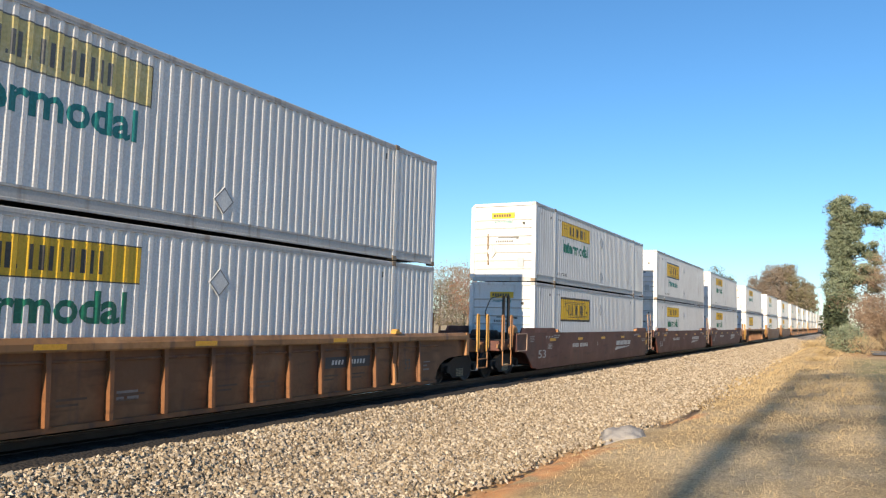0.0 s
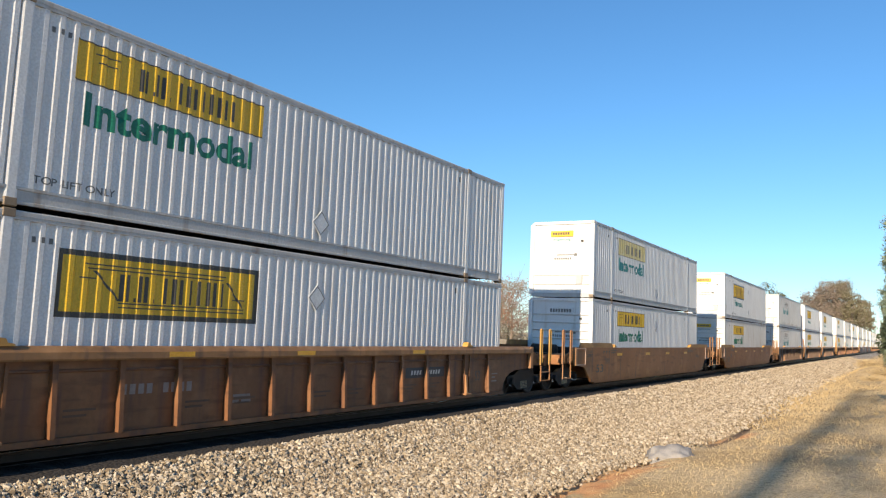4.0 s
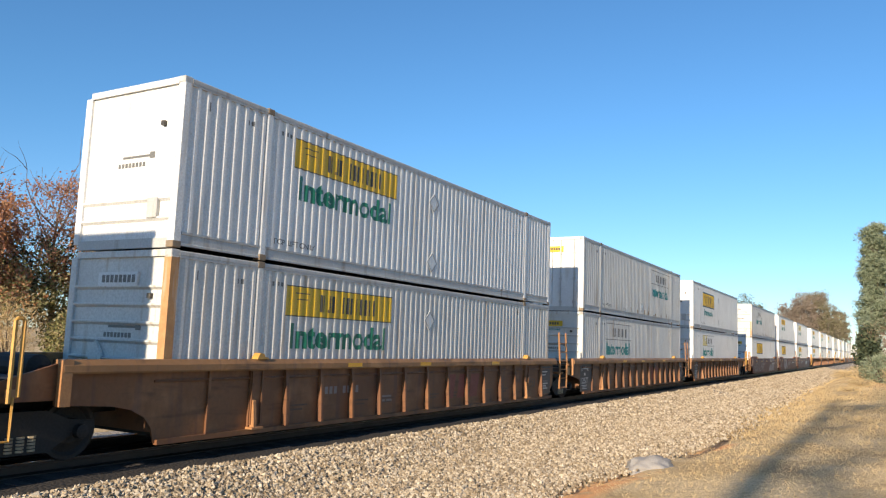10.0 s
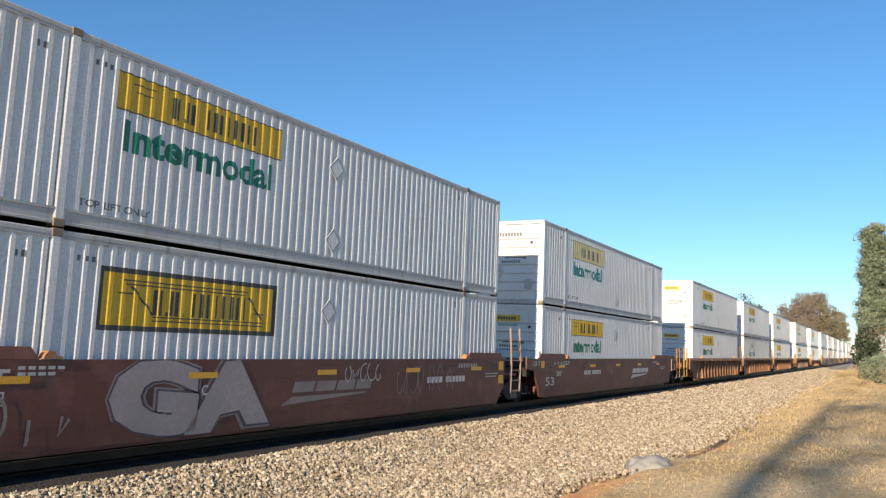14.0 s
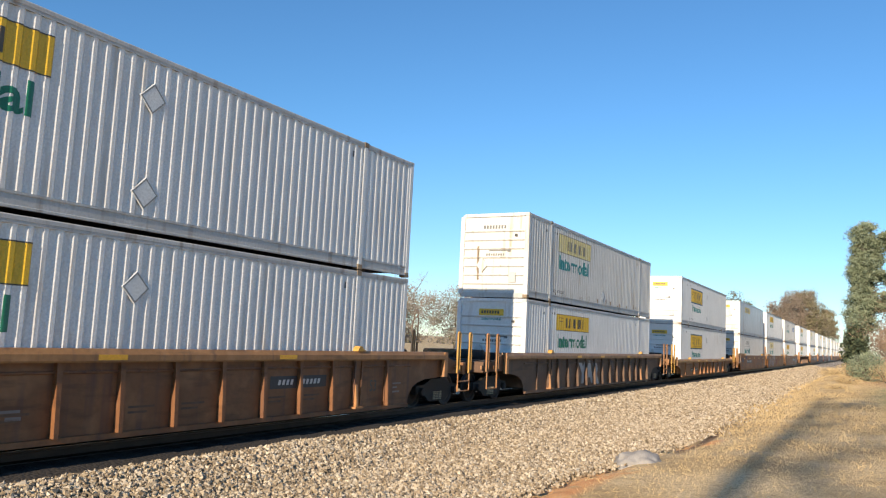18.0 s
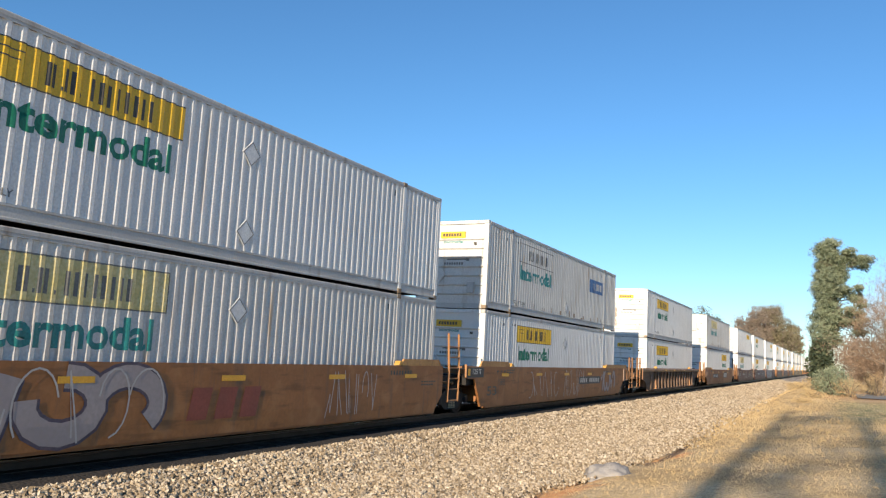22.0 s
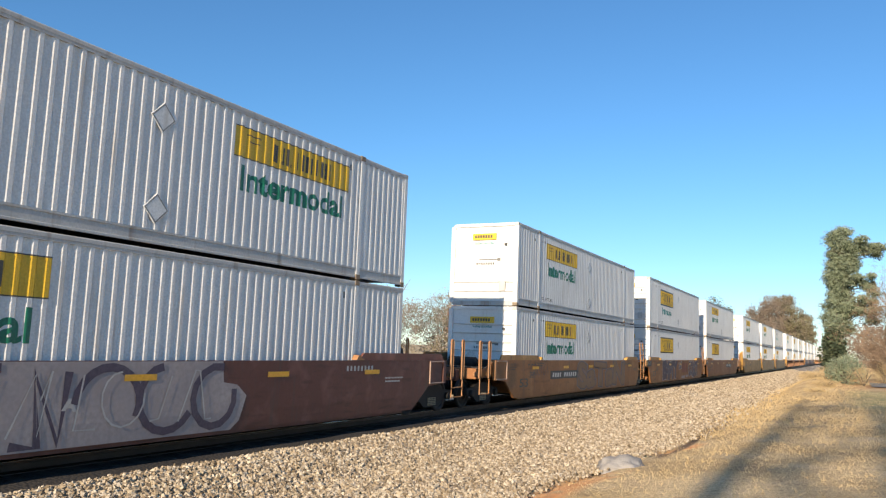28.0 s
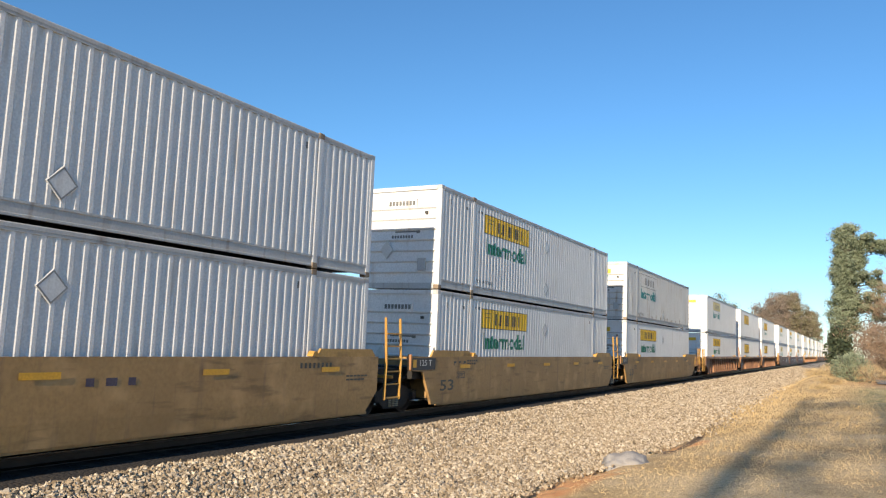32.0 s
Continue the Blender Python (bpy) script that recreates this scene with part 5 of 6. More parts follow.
# ---- the ground ----
def ground_height(x, y):
    """Ballast bed with its shoulder, then the grass bank; a shallow ditch and a flat verge beyond the track."""
    xs = (-3000, -76, -60, -30, -14, -8.0, -5.0, -2.2, 2.2, 3.6, 6.6, 6.95, 7.5, 9.0, 11.5, 16, 40, 3000)
    zs = (-3.6, -3.6, -1.7, -0.3, -0.1, -0.5, -0.6, -0.24, -0.24, -0.52, -0.6, -0.44, -0.36, -0.2, -0.02, 0.0, 0.1, 0.6)
    # the washed edge swings out round the boulder and softens further on
    out = 0.55 * max(0.0, min(1.0, (y - 13) / 6)) * max(0.0, min(1.0, (31 - y) / 9))
    z = float(np.interp(x - out if 4 < x < 12 else x, xs, zs))
    soft = max(0.0, min(1.0, (y - 21) / 7))
    if 3.6 < x < 9 and soft > 0:
        z += soft * (float(np.interp(x, (3.6, 6.0, 9.0), (-0.52, -0.5, -0.2))) - z)
    if 5 < x < 15 and 40 < y < 80:      # a low mound of spoil beside the ballast
        z += 0.55 * math.exp(-((x - 8.9) / 1.3) ** 2 - ((y - 58) / 7) ** 2)
    if x > 7:
        z += min(1, (x - 7) / 3) * 0.3 * min(1, max(0, (y - 30) / 28))
    return z


def grid_sheet(name, xs, ys, material, lift=0.0, rough_z=0.0):
    verts, faces = [], []
    for y in ys:
        for x in xs:
            z = ground_height(x, y) + lift
            if rough_z:
                z += rough_z * (noise.noise((x * 0.9, y * 0.9, 3.0)) + 0.6 * noise.noise((x * 3.1, y * 3.1, 7.0)))
            verts.append((x, y, z))
    nx = len(xs)
    for j in range(len(ys) - 1):
        for i in range(nx - 1):
            a = j * nx + i
            faces.append((a, a + 1, a + nx + 1, a + nx))
    me = bpy.data.meshes.new(name)
    me.from_pydata(verts, [], faces)
    me.materials.append(material)
    for p in me.polygons:
        p.use_smooth = True
    return new(name, me)


class Nodes:
    """A short hand for node materials."""

    def __init__(self, name):
        self.m = bpy.data.materials.new(name)
        self.m.use_nodes = True
        self.t = self.m.node_tree
        self.bsdf = self.t.nodes["Principled BSDF"]

    def add(self, kind, **settings):
        n = self.t.nodes.new("ShaderNode" + kind)
        for key, value in settings.items():
            n.inputs[int(key[1:])].default_value = value
        return n

    def link(self, a, b):
        self.t.links.new(a, b)

    def noise(self, vec, scale, detail=4, out=0):
        n = self.add("TexNoise")
        n.inputs["Scale"].default_value, n.inputs["Detail"].default_value = scale, detail
        self.link(vec, n.inputs["Vector"])
        return n.outputs[out]

    def ramp(self, src, lo, hi, a=0.0, b=1.0):
        r = self.add("MapRange", i1=lo, i2=hi, i3=a, i4=b)
        self.link(src, r.inputs[0])
        return r.outputs[0]

    def math(self, op, a, b):
        n = self.add("Math")
        n.operation = op
        for i, v in enumerate((a, b)):
            if isinstance(v, (int, float)):
                n.inputs[i].default_value = v
            else:
                self.link(v, n.inputs[i])
        return n.outputs[0]

    def mix(self, fac, a, b):
        n = self.t.nodes.new("ShaderNodeMix")
        n.data_type = "RGBA"
        for sock, v in ((0, fac), (6, a), (7, b)):
            if isinstance(v, tuple):
                n.inputs[sock].default_value = (*v, 1)
            elif isinstance(v, (int, float)):
                n.inputs[sock].default_value = v
            else:
                self.link(v, n.inputs[sock])
        return n.outputs[2]

    def bump(self, height, strength, dist):
        b = self.t.nodes.new("ShaderNodeBump")
        b.inputs["Strength"].default_value, b.inputs["Distance"].default_value = strength, dist
        self.link(height, b.inputs["Height"])
        self.link(b.outputs[0], self.bsdf.inputs["Normal"])

    def done(self, color, rough):
        self.link(color, self.bsdf.inputs["Base Color"])
        self.bsdf.inputs["Roughness"].default_value = rough
        return self.m


def grass_material():
    k = Nodes("dormant_grass")
    v = k.add("TexCoord").outputs["Object"]
    sep = k.add("SeparateXYZ")
    k.link(v, sep.inputs[0])
    x, y = sep.outputs[0], sep.outputs[1]
    n1, n2, n3 = k.noise(v, 0.35, 6), k.noise(v, 2.2, 6), k.noise(v, 28, 5)
    col = k.mix(k.ramp(n2, 0.35, 0.65), (0.58, 0.415, 0.205), (0.43, 0.3, 0.145))
    col = k.mix(k.ramp(n1, 0.42, 0.62), col, (0.72, 0.55, 0.315))
    col = k.mix(k.ramp(n3, 0.4, 0.7, 0, 0.75), col, (0.29, 0.19, 0.088))
    col = k.mix(k.ramp(k.noise(v, 7.0, 5), 0.52, 0.7, 0, 0.55), col, (0.27, 0.17, 0.08))
    # bare reddish soil along the washed edge of the bank, in patches
    d = k.math("ABSOLUTE", k.math("SUBTRACT", x, k.ramp(y, 13.0, 19.0, 6.9, 7.5)), 0)
    band = k.math("SUBTRACT", 1.0, k.ramp(d, 0.3, 0.6))
    wash = k.math("MULTIPLY", k.ramp(y, 7.0, 9.0), k.math("SUBTRACT", 1.0, k.ramp(y, 14.6, 15.4)))
    wash = k.math("MAXIMUM", wash, k.math("MULTIPLY", k.ramp(y, 18.6, 19.2), k.math("SUBTRACT", 1.0, k.ramp(y, 20.4, 21.2))))
    soil = k.math("MULTIPLY", band, k.math("MULTIPLY", wash, k.ramp(k.noise(v, 1.1, 4), 0.33, 0.45)))
    col = k.mix(soil, col, k.mix(k.ramp(n2, 0.35, 0.65), (0.64, 0.27, 0.09), (0.74, 0.4, 0.17)))
    # dark brown earth, with the shade below the washed edge painted in
    lip_shade = k.math("ABSOLUTE", k.math("SUBTRACT", x, k.math("ADD", 7.42, k.math("MULTIPLY", k.noise(v, 0.8, 3), 0.2))), 0)
    lip_shade = k.math("MULTIPLY", k.math("SUBTRACT", 1.0, k.ramp(lip_shade, 0.07, 0.2)), k.math("MULTIPLY", k.ramp(y, 17.0, 17.6), k.math("SUBTRACT", 1.0, k.ramp(y, 22.5, 25.0))))
    col = k.mix(lip_shade, col, (0.16, 0.095, 0.05))
    # green grass still growing by the drive
    green = k.math("MULTIPLY", k.ramp(x, 10.6, 11.8), k.math("MULTIPLY", k.ramp(y, 30, 36), k.math("SUBTRACT", 1.0, k.ramp(y, 46, 52))))
    green = k.math("MULTIPLY", green, k.ramp(n2, 0.3, 0.6))
    col = k.mix(k.math("MULTIPLY", green, 0.75), col, (0.2, 0.22, 0.075))
    red = k.math("MULTIPLY", k.ramp(x, 9.5, 11.0), k.math("MULTIPLY", k.ramp(y, 48, 56), k.math("SUBTRACT", 1.0, k.ramp(y, 80, 95))))
    col = k.mix(k.math("MULTIPLY", red, k.ramp(n2, 0.35, 0.55)), col, (0.38, 0.18, 0.08))
    k.bump(k.math("ADD", n3, k.math("MULTIPLY", n2, 2.0)), 0.55, 0.04)
    return k.done(col, 0.95)


def ballast_material():
    k = Nodes("ballast_stone_bed")
    v = k.add("TexCoord").outputs["Object"]
    vo = k.add("TexVoronoi")
    vo.inputs["Scale"].default_value = 17
    k.link(v, vo.inputs["Vector"])
    bw = k.add("SeparateColor")
    k.link(vo.outputs["Color"], bw.inputs[0])
    col = k.mix(k.ramp(bw.outputs[0], 0.1, 0.9), (0.3, 0.24, 0.17), (0.62, 0.54, 0.44))
    col = k.mix(k.ramp(k.noise(v, 0.35, 4), 0.4, 0.6, 0, 0.5), col, (0.52, 0.47, 0.4))
    col = k.mix(k.ramp(vo.outputs["Distance"], 0.45, 0.7), col, (0.08, 0.06, 0.045))
    # track grime and the train's shade, painted as one dark strip under the cars
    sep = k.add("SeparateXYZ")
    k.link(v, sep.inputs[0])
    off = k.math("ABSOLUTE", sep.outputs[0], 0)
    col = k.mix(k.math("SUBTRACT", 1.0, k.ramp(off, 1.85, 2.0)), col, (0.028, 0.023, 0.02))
    k.bump(k.math("SUBTRACT", 1.0, vo.outputs["Distance"]), 0.5, 0.05)
    return k.done(col, 0.9)


def island_material(name, *colors, rough=0.85, thin=0.0):
    """Every loose piece takes its own shade from the given row of colours."""
    k = Nodes(name)
    g = k.add("NewGeometry")
    r = k.add("ValToRGB")
    r.color_ramp.interpolation = "LINEAR"
    el = r.color_ramp.elements
    while len(el) < len(colors):
        el.new(0.5)
    for i, c in enumerate(colors):
        el[i].position, el[i].color = i / (len(colors) - 1), (*c, 1)
    k.link(g.outputs["Random Per Island"], r.inputs[0])
    v = k.add("TexCoord").outputs["Object"]
    col = k.mix(k.ramp(k.noise(v, 45, 3), 0.35, 0.75, 0, 0.4), r.outputs[0], tuple(c * 0.6 for c in colors[0]))
    if thin:      # thin leaves let some light through
        tr = k.add("BsdfTranslucent")
        k.link(col, tr.inputs[0])
        mx = k.add("MixShader", i0=thin)
        k.link(k.bsdf.outputs[0], mx.inputs[1])
        k.link(tr.outputs[0], mx.inputs[2])
        k.link(mx.outputs[0], k.t.nodes["Material Output"].inputs[0])
    return k.done(col, rough)


grass_dry, ballast_mat = grass_material(), ballast_material()
xs = [-3000, -900, -300, -120, -76, -68, -60, -30, -20, -14, -11, -8, -6.5, -5, -3.6, -2.2, 0, 1.5, 2.2, 2.9, 3.6, 5, 6.0, 6.4, 6.6, 6.75, 6.9, 7.05, 7.2, 7.4, 7.7, 8.0, 8.4, 8.8, 9.2, 9.8, 10.4, 11, 11.6, 12.4, 13.4, 15, 18, 24, 40, 80, 200, 600, 3000]
ys = [-400, -150, -60, -30, -15, -6] + [float(y) for y in np.arange(-2, 40, 0.4)] + [41, 43, 46, 50, 54, 58, 63, 70, 78, 90, 105, 130, 170, 230, 320, 480, 800, 1500, 2900]
ground = tagged(grid_sheet("ground", xs, ys, grass_dry, 0, 0.045), "tan dormant grass over reddish soil beside the railway", "ground", kind="structure")
bx = [-5, -3.6, -2.2, -1, 0, 1, 1.6, 2.2, 2.6, 3.0, 3.6, 4.4, 5.2, 6.0]
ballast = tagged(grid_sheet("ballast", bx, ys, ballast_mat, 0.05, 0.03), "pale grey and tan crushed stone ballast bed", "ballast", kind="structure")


def scatter(name, label, centers, sizes, base, tris, material, parent=None, seed=5, lean=1.0):
    """Many small loose pieces as one mesh: turned, stretched copies of a base shape."""
    rng = np.random.default_rng(seed)
    n, b = len(centers), np.array(base, float)
    q = rng.normal(size=(n, 4)) * np.array([1, lean, lean, 1])
    q /= np.linalg.norm(q, axis=1)[:, None]
    w, x, y, z = q.T
    R = np.stack([1 - 2 * (y * y + z * z), 2 * (x * y - w * z), 2 * (x * z + w * y), 2 * (x * y + w * z), 1 - 2 * (x * x + z * z), 2 * (y * z - w * x), 2 * (x * z - w * y), 2 * (y * z + w * x), 1 - 2 * (x * x + y * y)], -1).reshape(n, 3, 3)
    pts = b[None] * (1 + rng.uniform(-0.28, 0.28, (n, len(b), 3))) * sizes[:, None, :]
    pts = np.einsum("nij,nkj->nki", R, pts) + centers[:, None, :]
    f = np.array(tris)[None] + (np.arange(n) * len(b))[:, None, None]
    me = bpy.data.meshes.new(name)
    me.from_pydata(pts.reshape(-1, 3), [], f.reshape(-1, len(tris[0])).tolist())
    me.materials.append(material)
    ob = new(name, me)
    if parent:
        ob.parent = parent
    return tagged(ob, label, kind="stuff")


OCTA = [(1, 0, 0), (-1, 0, 0), (0, 1, 0), (0, -1, 0), (0, 0, 1), (0, 0, -1)]
OCTA_F = [(0, 2, 4), (2, 1, 4), (1, 3, 4), (3, 0, 4), (2, 0, 5), (1, 2, 5), (3, 1, 5), (0, 3, 5)]
rng = np.random.default_rng(11)
rows = []
for y0, y1, per in ((3.0, 9, 640), (9, 16, 580), (16, 26, 400), (26, 44, 190), (44, 80, 75), (80, 150, 22)):
    n = int((y1 - y0) * 6.07 * per)
    rows.append(np.stack([rng.uniform(1.93, 8.0, n), rng.uniform(y0, y1, n)], 1))
xy = np.concatenate(rows)
swing = 0.55 * np.clip((xy[:, 1] - 13) / 6, 0, 1) * np.clip((31 - xy[:, 1]) / 9, 0, 1)
keep_in = xy[:, 0] > 1.98 + 0.05 * np.sin(xy[:, 1] * 2.1) + rng.normal(0, 0.03, len(xy))
fray = np.interp(xy[:, 1], (0, 18, 24), (0.22, 0.25, 1.1))
keep = xy[:, 0] < 6.5 + swing + 0.22 * np.sin(xy[:, 1] * 0.9) * np.cos(xy[:, 1] * 0.37) + rng.normal(0, 0.55, len(xy)) * fray - 0.12 * (xy[:, 1] < 15)
keep &= keep_in
xy = xy[keep]
zz = np.array([ground_height(x, y) for x, y in xy]) + 0.06 + rng.uniform(-0.01, 0.022, len(xy))
sizes = np.clip(rng.normal(0.032, 0.009, (len(xy), 1)), 0.016, 0.06) * rng.uniform(0.7, 1.25, (len(xy), 3)) * np.where(xy[:, 1:] > 26, 1.35, 1.0) * np.where(xy[:, 1:] > 80, 1.6, 1.0)
stone_mat = island_material("loose_ballast", (0.13, 0.096, 0.06), (0.3, 0.23, 0.15), (0.42, 0.34, 0.235), (0.61, 0.525, 0.41), (0.21, 0.162, 0.112))
scatter("ballast_stones", "loose angular grey and tan ballast stones", np.column_stack([xy, zz]), sizes, OCTA, OCTA_F, stone_mat)

# short dry grass on the near bank
n = 105000
gx, gy = 6.3 + 8.3 * rng.random(n) ** 1.1, 7.0 + 66 * rng.random(n) ** 1.8
keep = (gx > 7.3 + 0.55 * np.clip((gy - 13) / 6, 0, 1) * np.clip((31 - gy) / 9, 0, 1) - 0.9 * np.clip((gy - 20) / 8, 0, 1) + 0.25 * np.sin(gy * 1.3) + rng.normal(0, 0.2, n)) & (np.hypot(gx - 11.26, gy) > 3) & (rng.random(n) > 0.8 * np.clip((gx - 10.4) / 1.6, 0, 1) * np.clip((gy - 29) / 6, 0, 1)) & ((gx < 12.2) | (gy < 48))
gx, gy = gx[keep], gy[keep]
gz = np.array([ground_height(x, y) for x, y in zip(gx, gy)]) + 0.015
blade = [(-0.06, 0, 0), (0.06, 0, 0), (0.0, 0.3, 0.8)]
gs = rng.uniform(0.03, 0.07, (len(gx), 1)) * np.array([[1.1, 1.0, 1.0]]) * np.clip(gy / 14, 0.8, 1.9)[:, None]
dry_mat = island_material("dry_blades", (0.44, 0.31, 0.15), (0.53, 0.385, 0.19), (0.62, 0.46, 0.24), (0.48, 0.345, 0.17))
scatter("dry_grass", "short dry tan grass blades", np.column_stack([gx, gy, gz]), gs, blade, [(0, 1, 2)], dry_mat, lean=0.55)


# ---- the track ----
track = tagged(thing("railway_track", "single track of worn steel rails on dark wooden ties", "railway track"), kind="structure")
for s in (-1, 1):
    prof = [(-0.07, -0.18), (0.07, -0.18), (0.07, -0.165), (0.012, -0.14), (0.012, -0.04), (0.036, -0.03), (0.036, -0.003), (-0.036, -0.003), (-0.036, -0.03), (-0.012, -0.04), (-0.012, -0.14), (-0.07, -0.165)]
    part("rail", prism([(s * 0.7535 + a, b) for a, b in prof], -120, 1500, "y"), rail_steel, track, "rusty steel rail")
    part("rail_head", boxes((s * 0.7535 - 0.03, s * 0.7535 + 0.03, -120, 1500, -0.003, 0.0)), rail_shine, track, "polished rail head")
tie_mesh = mesh_of("tie", boxes((-1.3, 1.3, -0.11, 0.11, -0.34, -0.182), bevel=0.01), tie_wood)
for i in range(80):
    ob = part("tie", tie_mesh, None, track)
    ob.location.y = -2 + 0.52 * i
far_ties = tagged(part("ties", boxes(*[(-1.3, 1.3, 39.4 + 0.52 * i, 39.62 + 0.52 * i, -0.34, -0.182) for i in range(290)]), tie_wood, track), kind="stuff")


# ---- boulder, drive ----
def boulder(x, y, z, sx, sy, sz, material, seed):
    bm = bmesh.new()
    bmesh.ops.create_icosphere(bm, subdivisions=4, radius=1)
    for v in bm.verts:
        p = v.co.copy()
        k = 1 + 0.22 * noise.noise(p * 1.1 + Vector((seed, 0, 0))) + 0.2 * noise.noise(p * 2.7 + Vector((0, seed, 0))) + 0.03 * noise.noise(p * 9)
        v.co = Vector((p.x * sx, p.y * sy, max(p.z, -0.5) * sz)) * k
    ob = new("boulder", mesh_of("boulder", bm, material, True))
    ob.location = (x, y, z)
    return tagged(ob, "weathered pale grey boulder half sunk at the ballast edge", "rock")


rock_mat = surf("grey_boulder", (0.36, 0.345, 0.335), (0.2, 0.185, 0.175), 3, 30, 0.95, 0, 0.8, bump_dist=0.02)
boulder(7.15, 15.7, -0.5, 0.54, 0.5, 0.29, rock_mat, 7)
asphalt = surf("worn_asphalt", (0.2, 0.2, 0.2), (0.25, 0.245, 0.24), 1.2, 60, 0.9, 0, 0.4)
bm = bmesh.new()
rowsv = []
for i in range(16):
    x = 12.4 + i * 1.9
    c, w = 58 + 0.15 * (x - 12.4), 6.5 if i > 1 else 4.0
    rowsv.append([bm.verts.new((x, c + s * w, ground_height(x, c + s * w) + 0.06)) for s in (-1, -0.33, 0.33, 1)])
for a, b in zip(rowsv, rowsv[1:]):
    for j in range(3):
        bm.faces.new((a[j], b[j], b[j + 1], a[j + 1]))
drive = tagged(new("driveway", mesh_of("driveway", bm, asphalt, True)), "worn grey asphalt drive between the grass", "driveway", kind="structure")


# ---- trees ----
bark = surf("grey_brown_bark", (0.17, 0.13, 0.1), (0.11, 0.085, 0.065), 2, 18, 0.95, 0, 0.6, bump_dist=0.03)
dark_bark = surf("dark_grey_bark", (0.085, 0.07, 0.062), (0.055, 0.047, 0.042), 2, 18, 0.95, 0, 0.5, bump_dist=0.03)
pale_bark = surf("pale_bark", (0.22, 0.17, 0.125), (0.15, 0.115, 0.085), 2, 18, 0.95, 0, 0.5, bump_dist=0.03)
leaf = {
    "orange": island_material("orange_leaves", (0.27, 0.12, 0.055), (0.42, 0.19, 0.08), (0.5, 0.28, 0.13), (0.33, 0.17, 0.09), thin=0.35),
    "maroon": island_material("maroon_leaves", (0.24, 0.1, 0.07), (0.42, 0.19, 0.12), (0.5, 0.27, 0.16), (0.32, 0.16, 0.11), thin=0.35),
    "ivy": island_material("ivy_leaves", (0.1, 0.11, 0.04), (0.2, 0.2, 0.075), (0.34, 0.29, 0.13), (0.42, 0.33, 0.19), thin=0.3),
    "needle": island_material("pine_needles", (0.17, 0.21, 0.14), (0.28, 0.33, 0.21), (0.42, 0.45, 0.3), (0.32, 0.37, 0.24), thin=0.35),
    "twig": island_material("fine_twigs", (0.22, 0.145, 0.095), (0.34, 0.23, 0.15), (0.44, 0.31, 0.2)),
    "straw": island_material("straw_stalks", (0.36, 0.25, 0.12), (0.5, 0.37, 0.19), (0.6, 0.46, 0.26)),
    "dark": island_material("dark_leaves", (0.025, 0.04, 0.022), (0.05, 0.07, 0.035), (0.09, 0.1, 0.05)),
    "olive": island_material("olive_leaves", (0.15, 0.145, 0.075), (0.22, 0.2, 0.11), (0.29, 0.25, 0.14), (0.2, 0.19, 0.11), thin=0.2),
    "haze": island_material("pale_twig_mass", (0.37, 0.325, 0.285), (0.3, 0.265, 0.235), (0.43, 0.375, 0.33), (0.34, 0.3, 0.255), thin=0.2),
    "far": island_material("far_woods_leaves", (0.24, 0.185, 0.145), (0.3, 0.225, 0.175), (0.23, 0.205, 0.15), (0.34, 0.26, 0.205), thin=0.2),
}
LEAF = [(-0.5, 0, 0), (0.1, -0.38, 0.08), (0.6, 0.05, 0), (0.05, 0.4, -0.08)]
LEAF_F = [(0, 1, 2, 3)]
TWIG = [(-1.5, -0.06, 0), (0.2, -0.035, 0.14), (1.5, 0.0, 0.05), (0.1, 0.05, 0.1)]
NEEDLE = [(-0.5, -0.12, 0), (0.5, -0.05, 0.1), (0.55, 0.08, 0.08), (-0.45, 0.14, -0.05)]

SHAPES = {"needle": NEEDLE, "twig": TWIG, "straw": TWIG}


def limbs(rnd, base, top, r0, n, spread, droop=0.0, first=0.3, depth=2, wander=0.05, toward=None, taper=0.15):
    """A trunk with limbs and boughs: rows of points with their radii, and the ends where leaves sit."""
    out, ends = [], []
    base, top = Vector(base), Vector(top)
    h = (top - base).length
    pts = [base.lerp(top, i / 7) + Vector((rnd.uniform(-1, 1), rnd.uniform(-1, 1), 0)) * wander * h * (i > 0) * 0.5 for i in range(8)]
    out.append((pts, r0, r0 * taper))

    def bough(p, d, length, r, level):
        q, seg = [p], []
        for i in range(4):
            d = (d + Vector((rnd.uniform(-1, 1), rnd.uniform(-1, 1), rnd.uniform(-0.6, 0.8))) * 0.25 - Vector((0, 0, droop)) * 0.1).normalized()
            q.append(q[-1] + d * length / 4)
        out.append((q, r, r * 0.25))
        ends.extend(q[2:])
        if level < depth:
            for k in range(4 if level == 1 else 3):
                j = rnd.randint(1, 4)
                e = (d + Vector((rnd.uniform(-1, 1), rnd.uniform(-1, 1), rnd.uniform(-0.5, 0.9))) * 0.9).normalized()
                bough(q[j], e, length * rnd.uniform(0.45, 0.65), r * 0.45, level + 1)

    for i in range(n):
        f = first + (1 - first) * (i + rnd.random() * 0.8) / n
        k = min(6, int(f * 7))
        p = pts[k].lerp(pts[k + 1], f * 7 - k) if f < 1 else pts[7]
        a = i * 2.4 + rnd.uniform(-0.5, 0.5)
        if toward is not None:
            a = toward + rnd.uniform(-0.8, 0.8)
        up = 0.25 + 0.7 * f
        d = Vector((math.cos(a), math.sin(a), up)).normalized()
        bough(p, d, spread * (1.15 - 0.75 * abs(f - 0.55)) * rnd.uniform(0.7, 1.15), r0 * 0.38 * (1.1 - 0.6 * f), 1)
    return out, ends


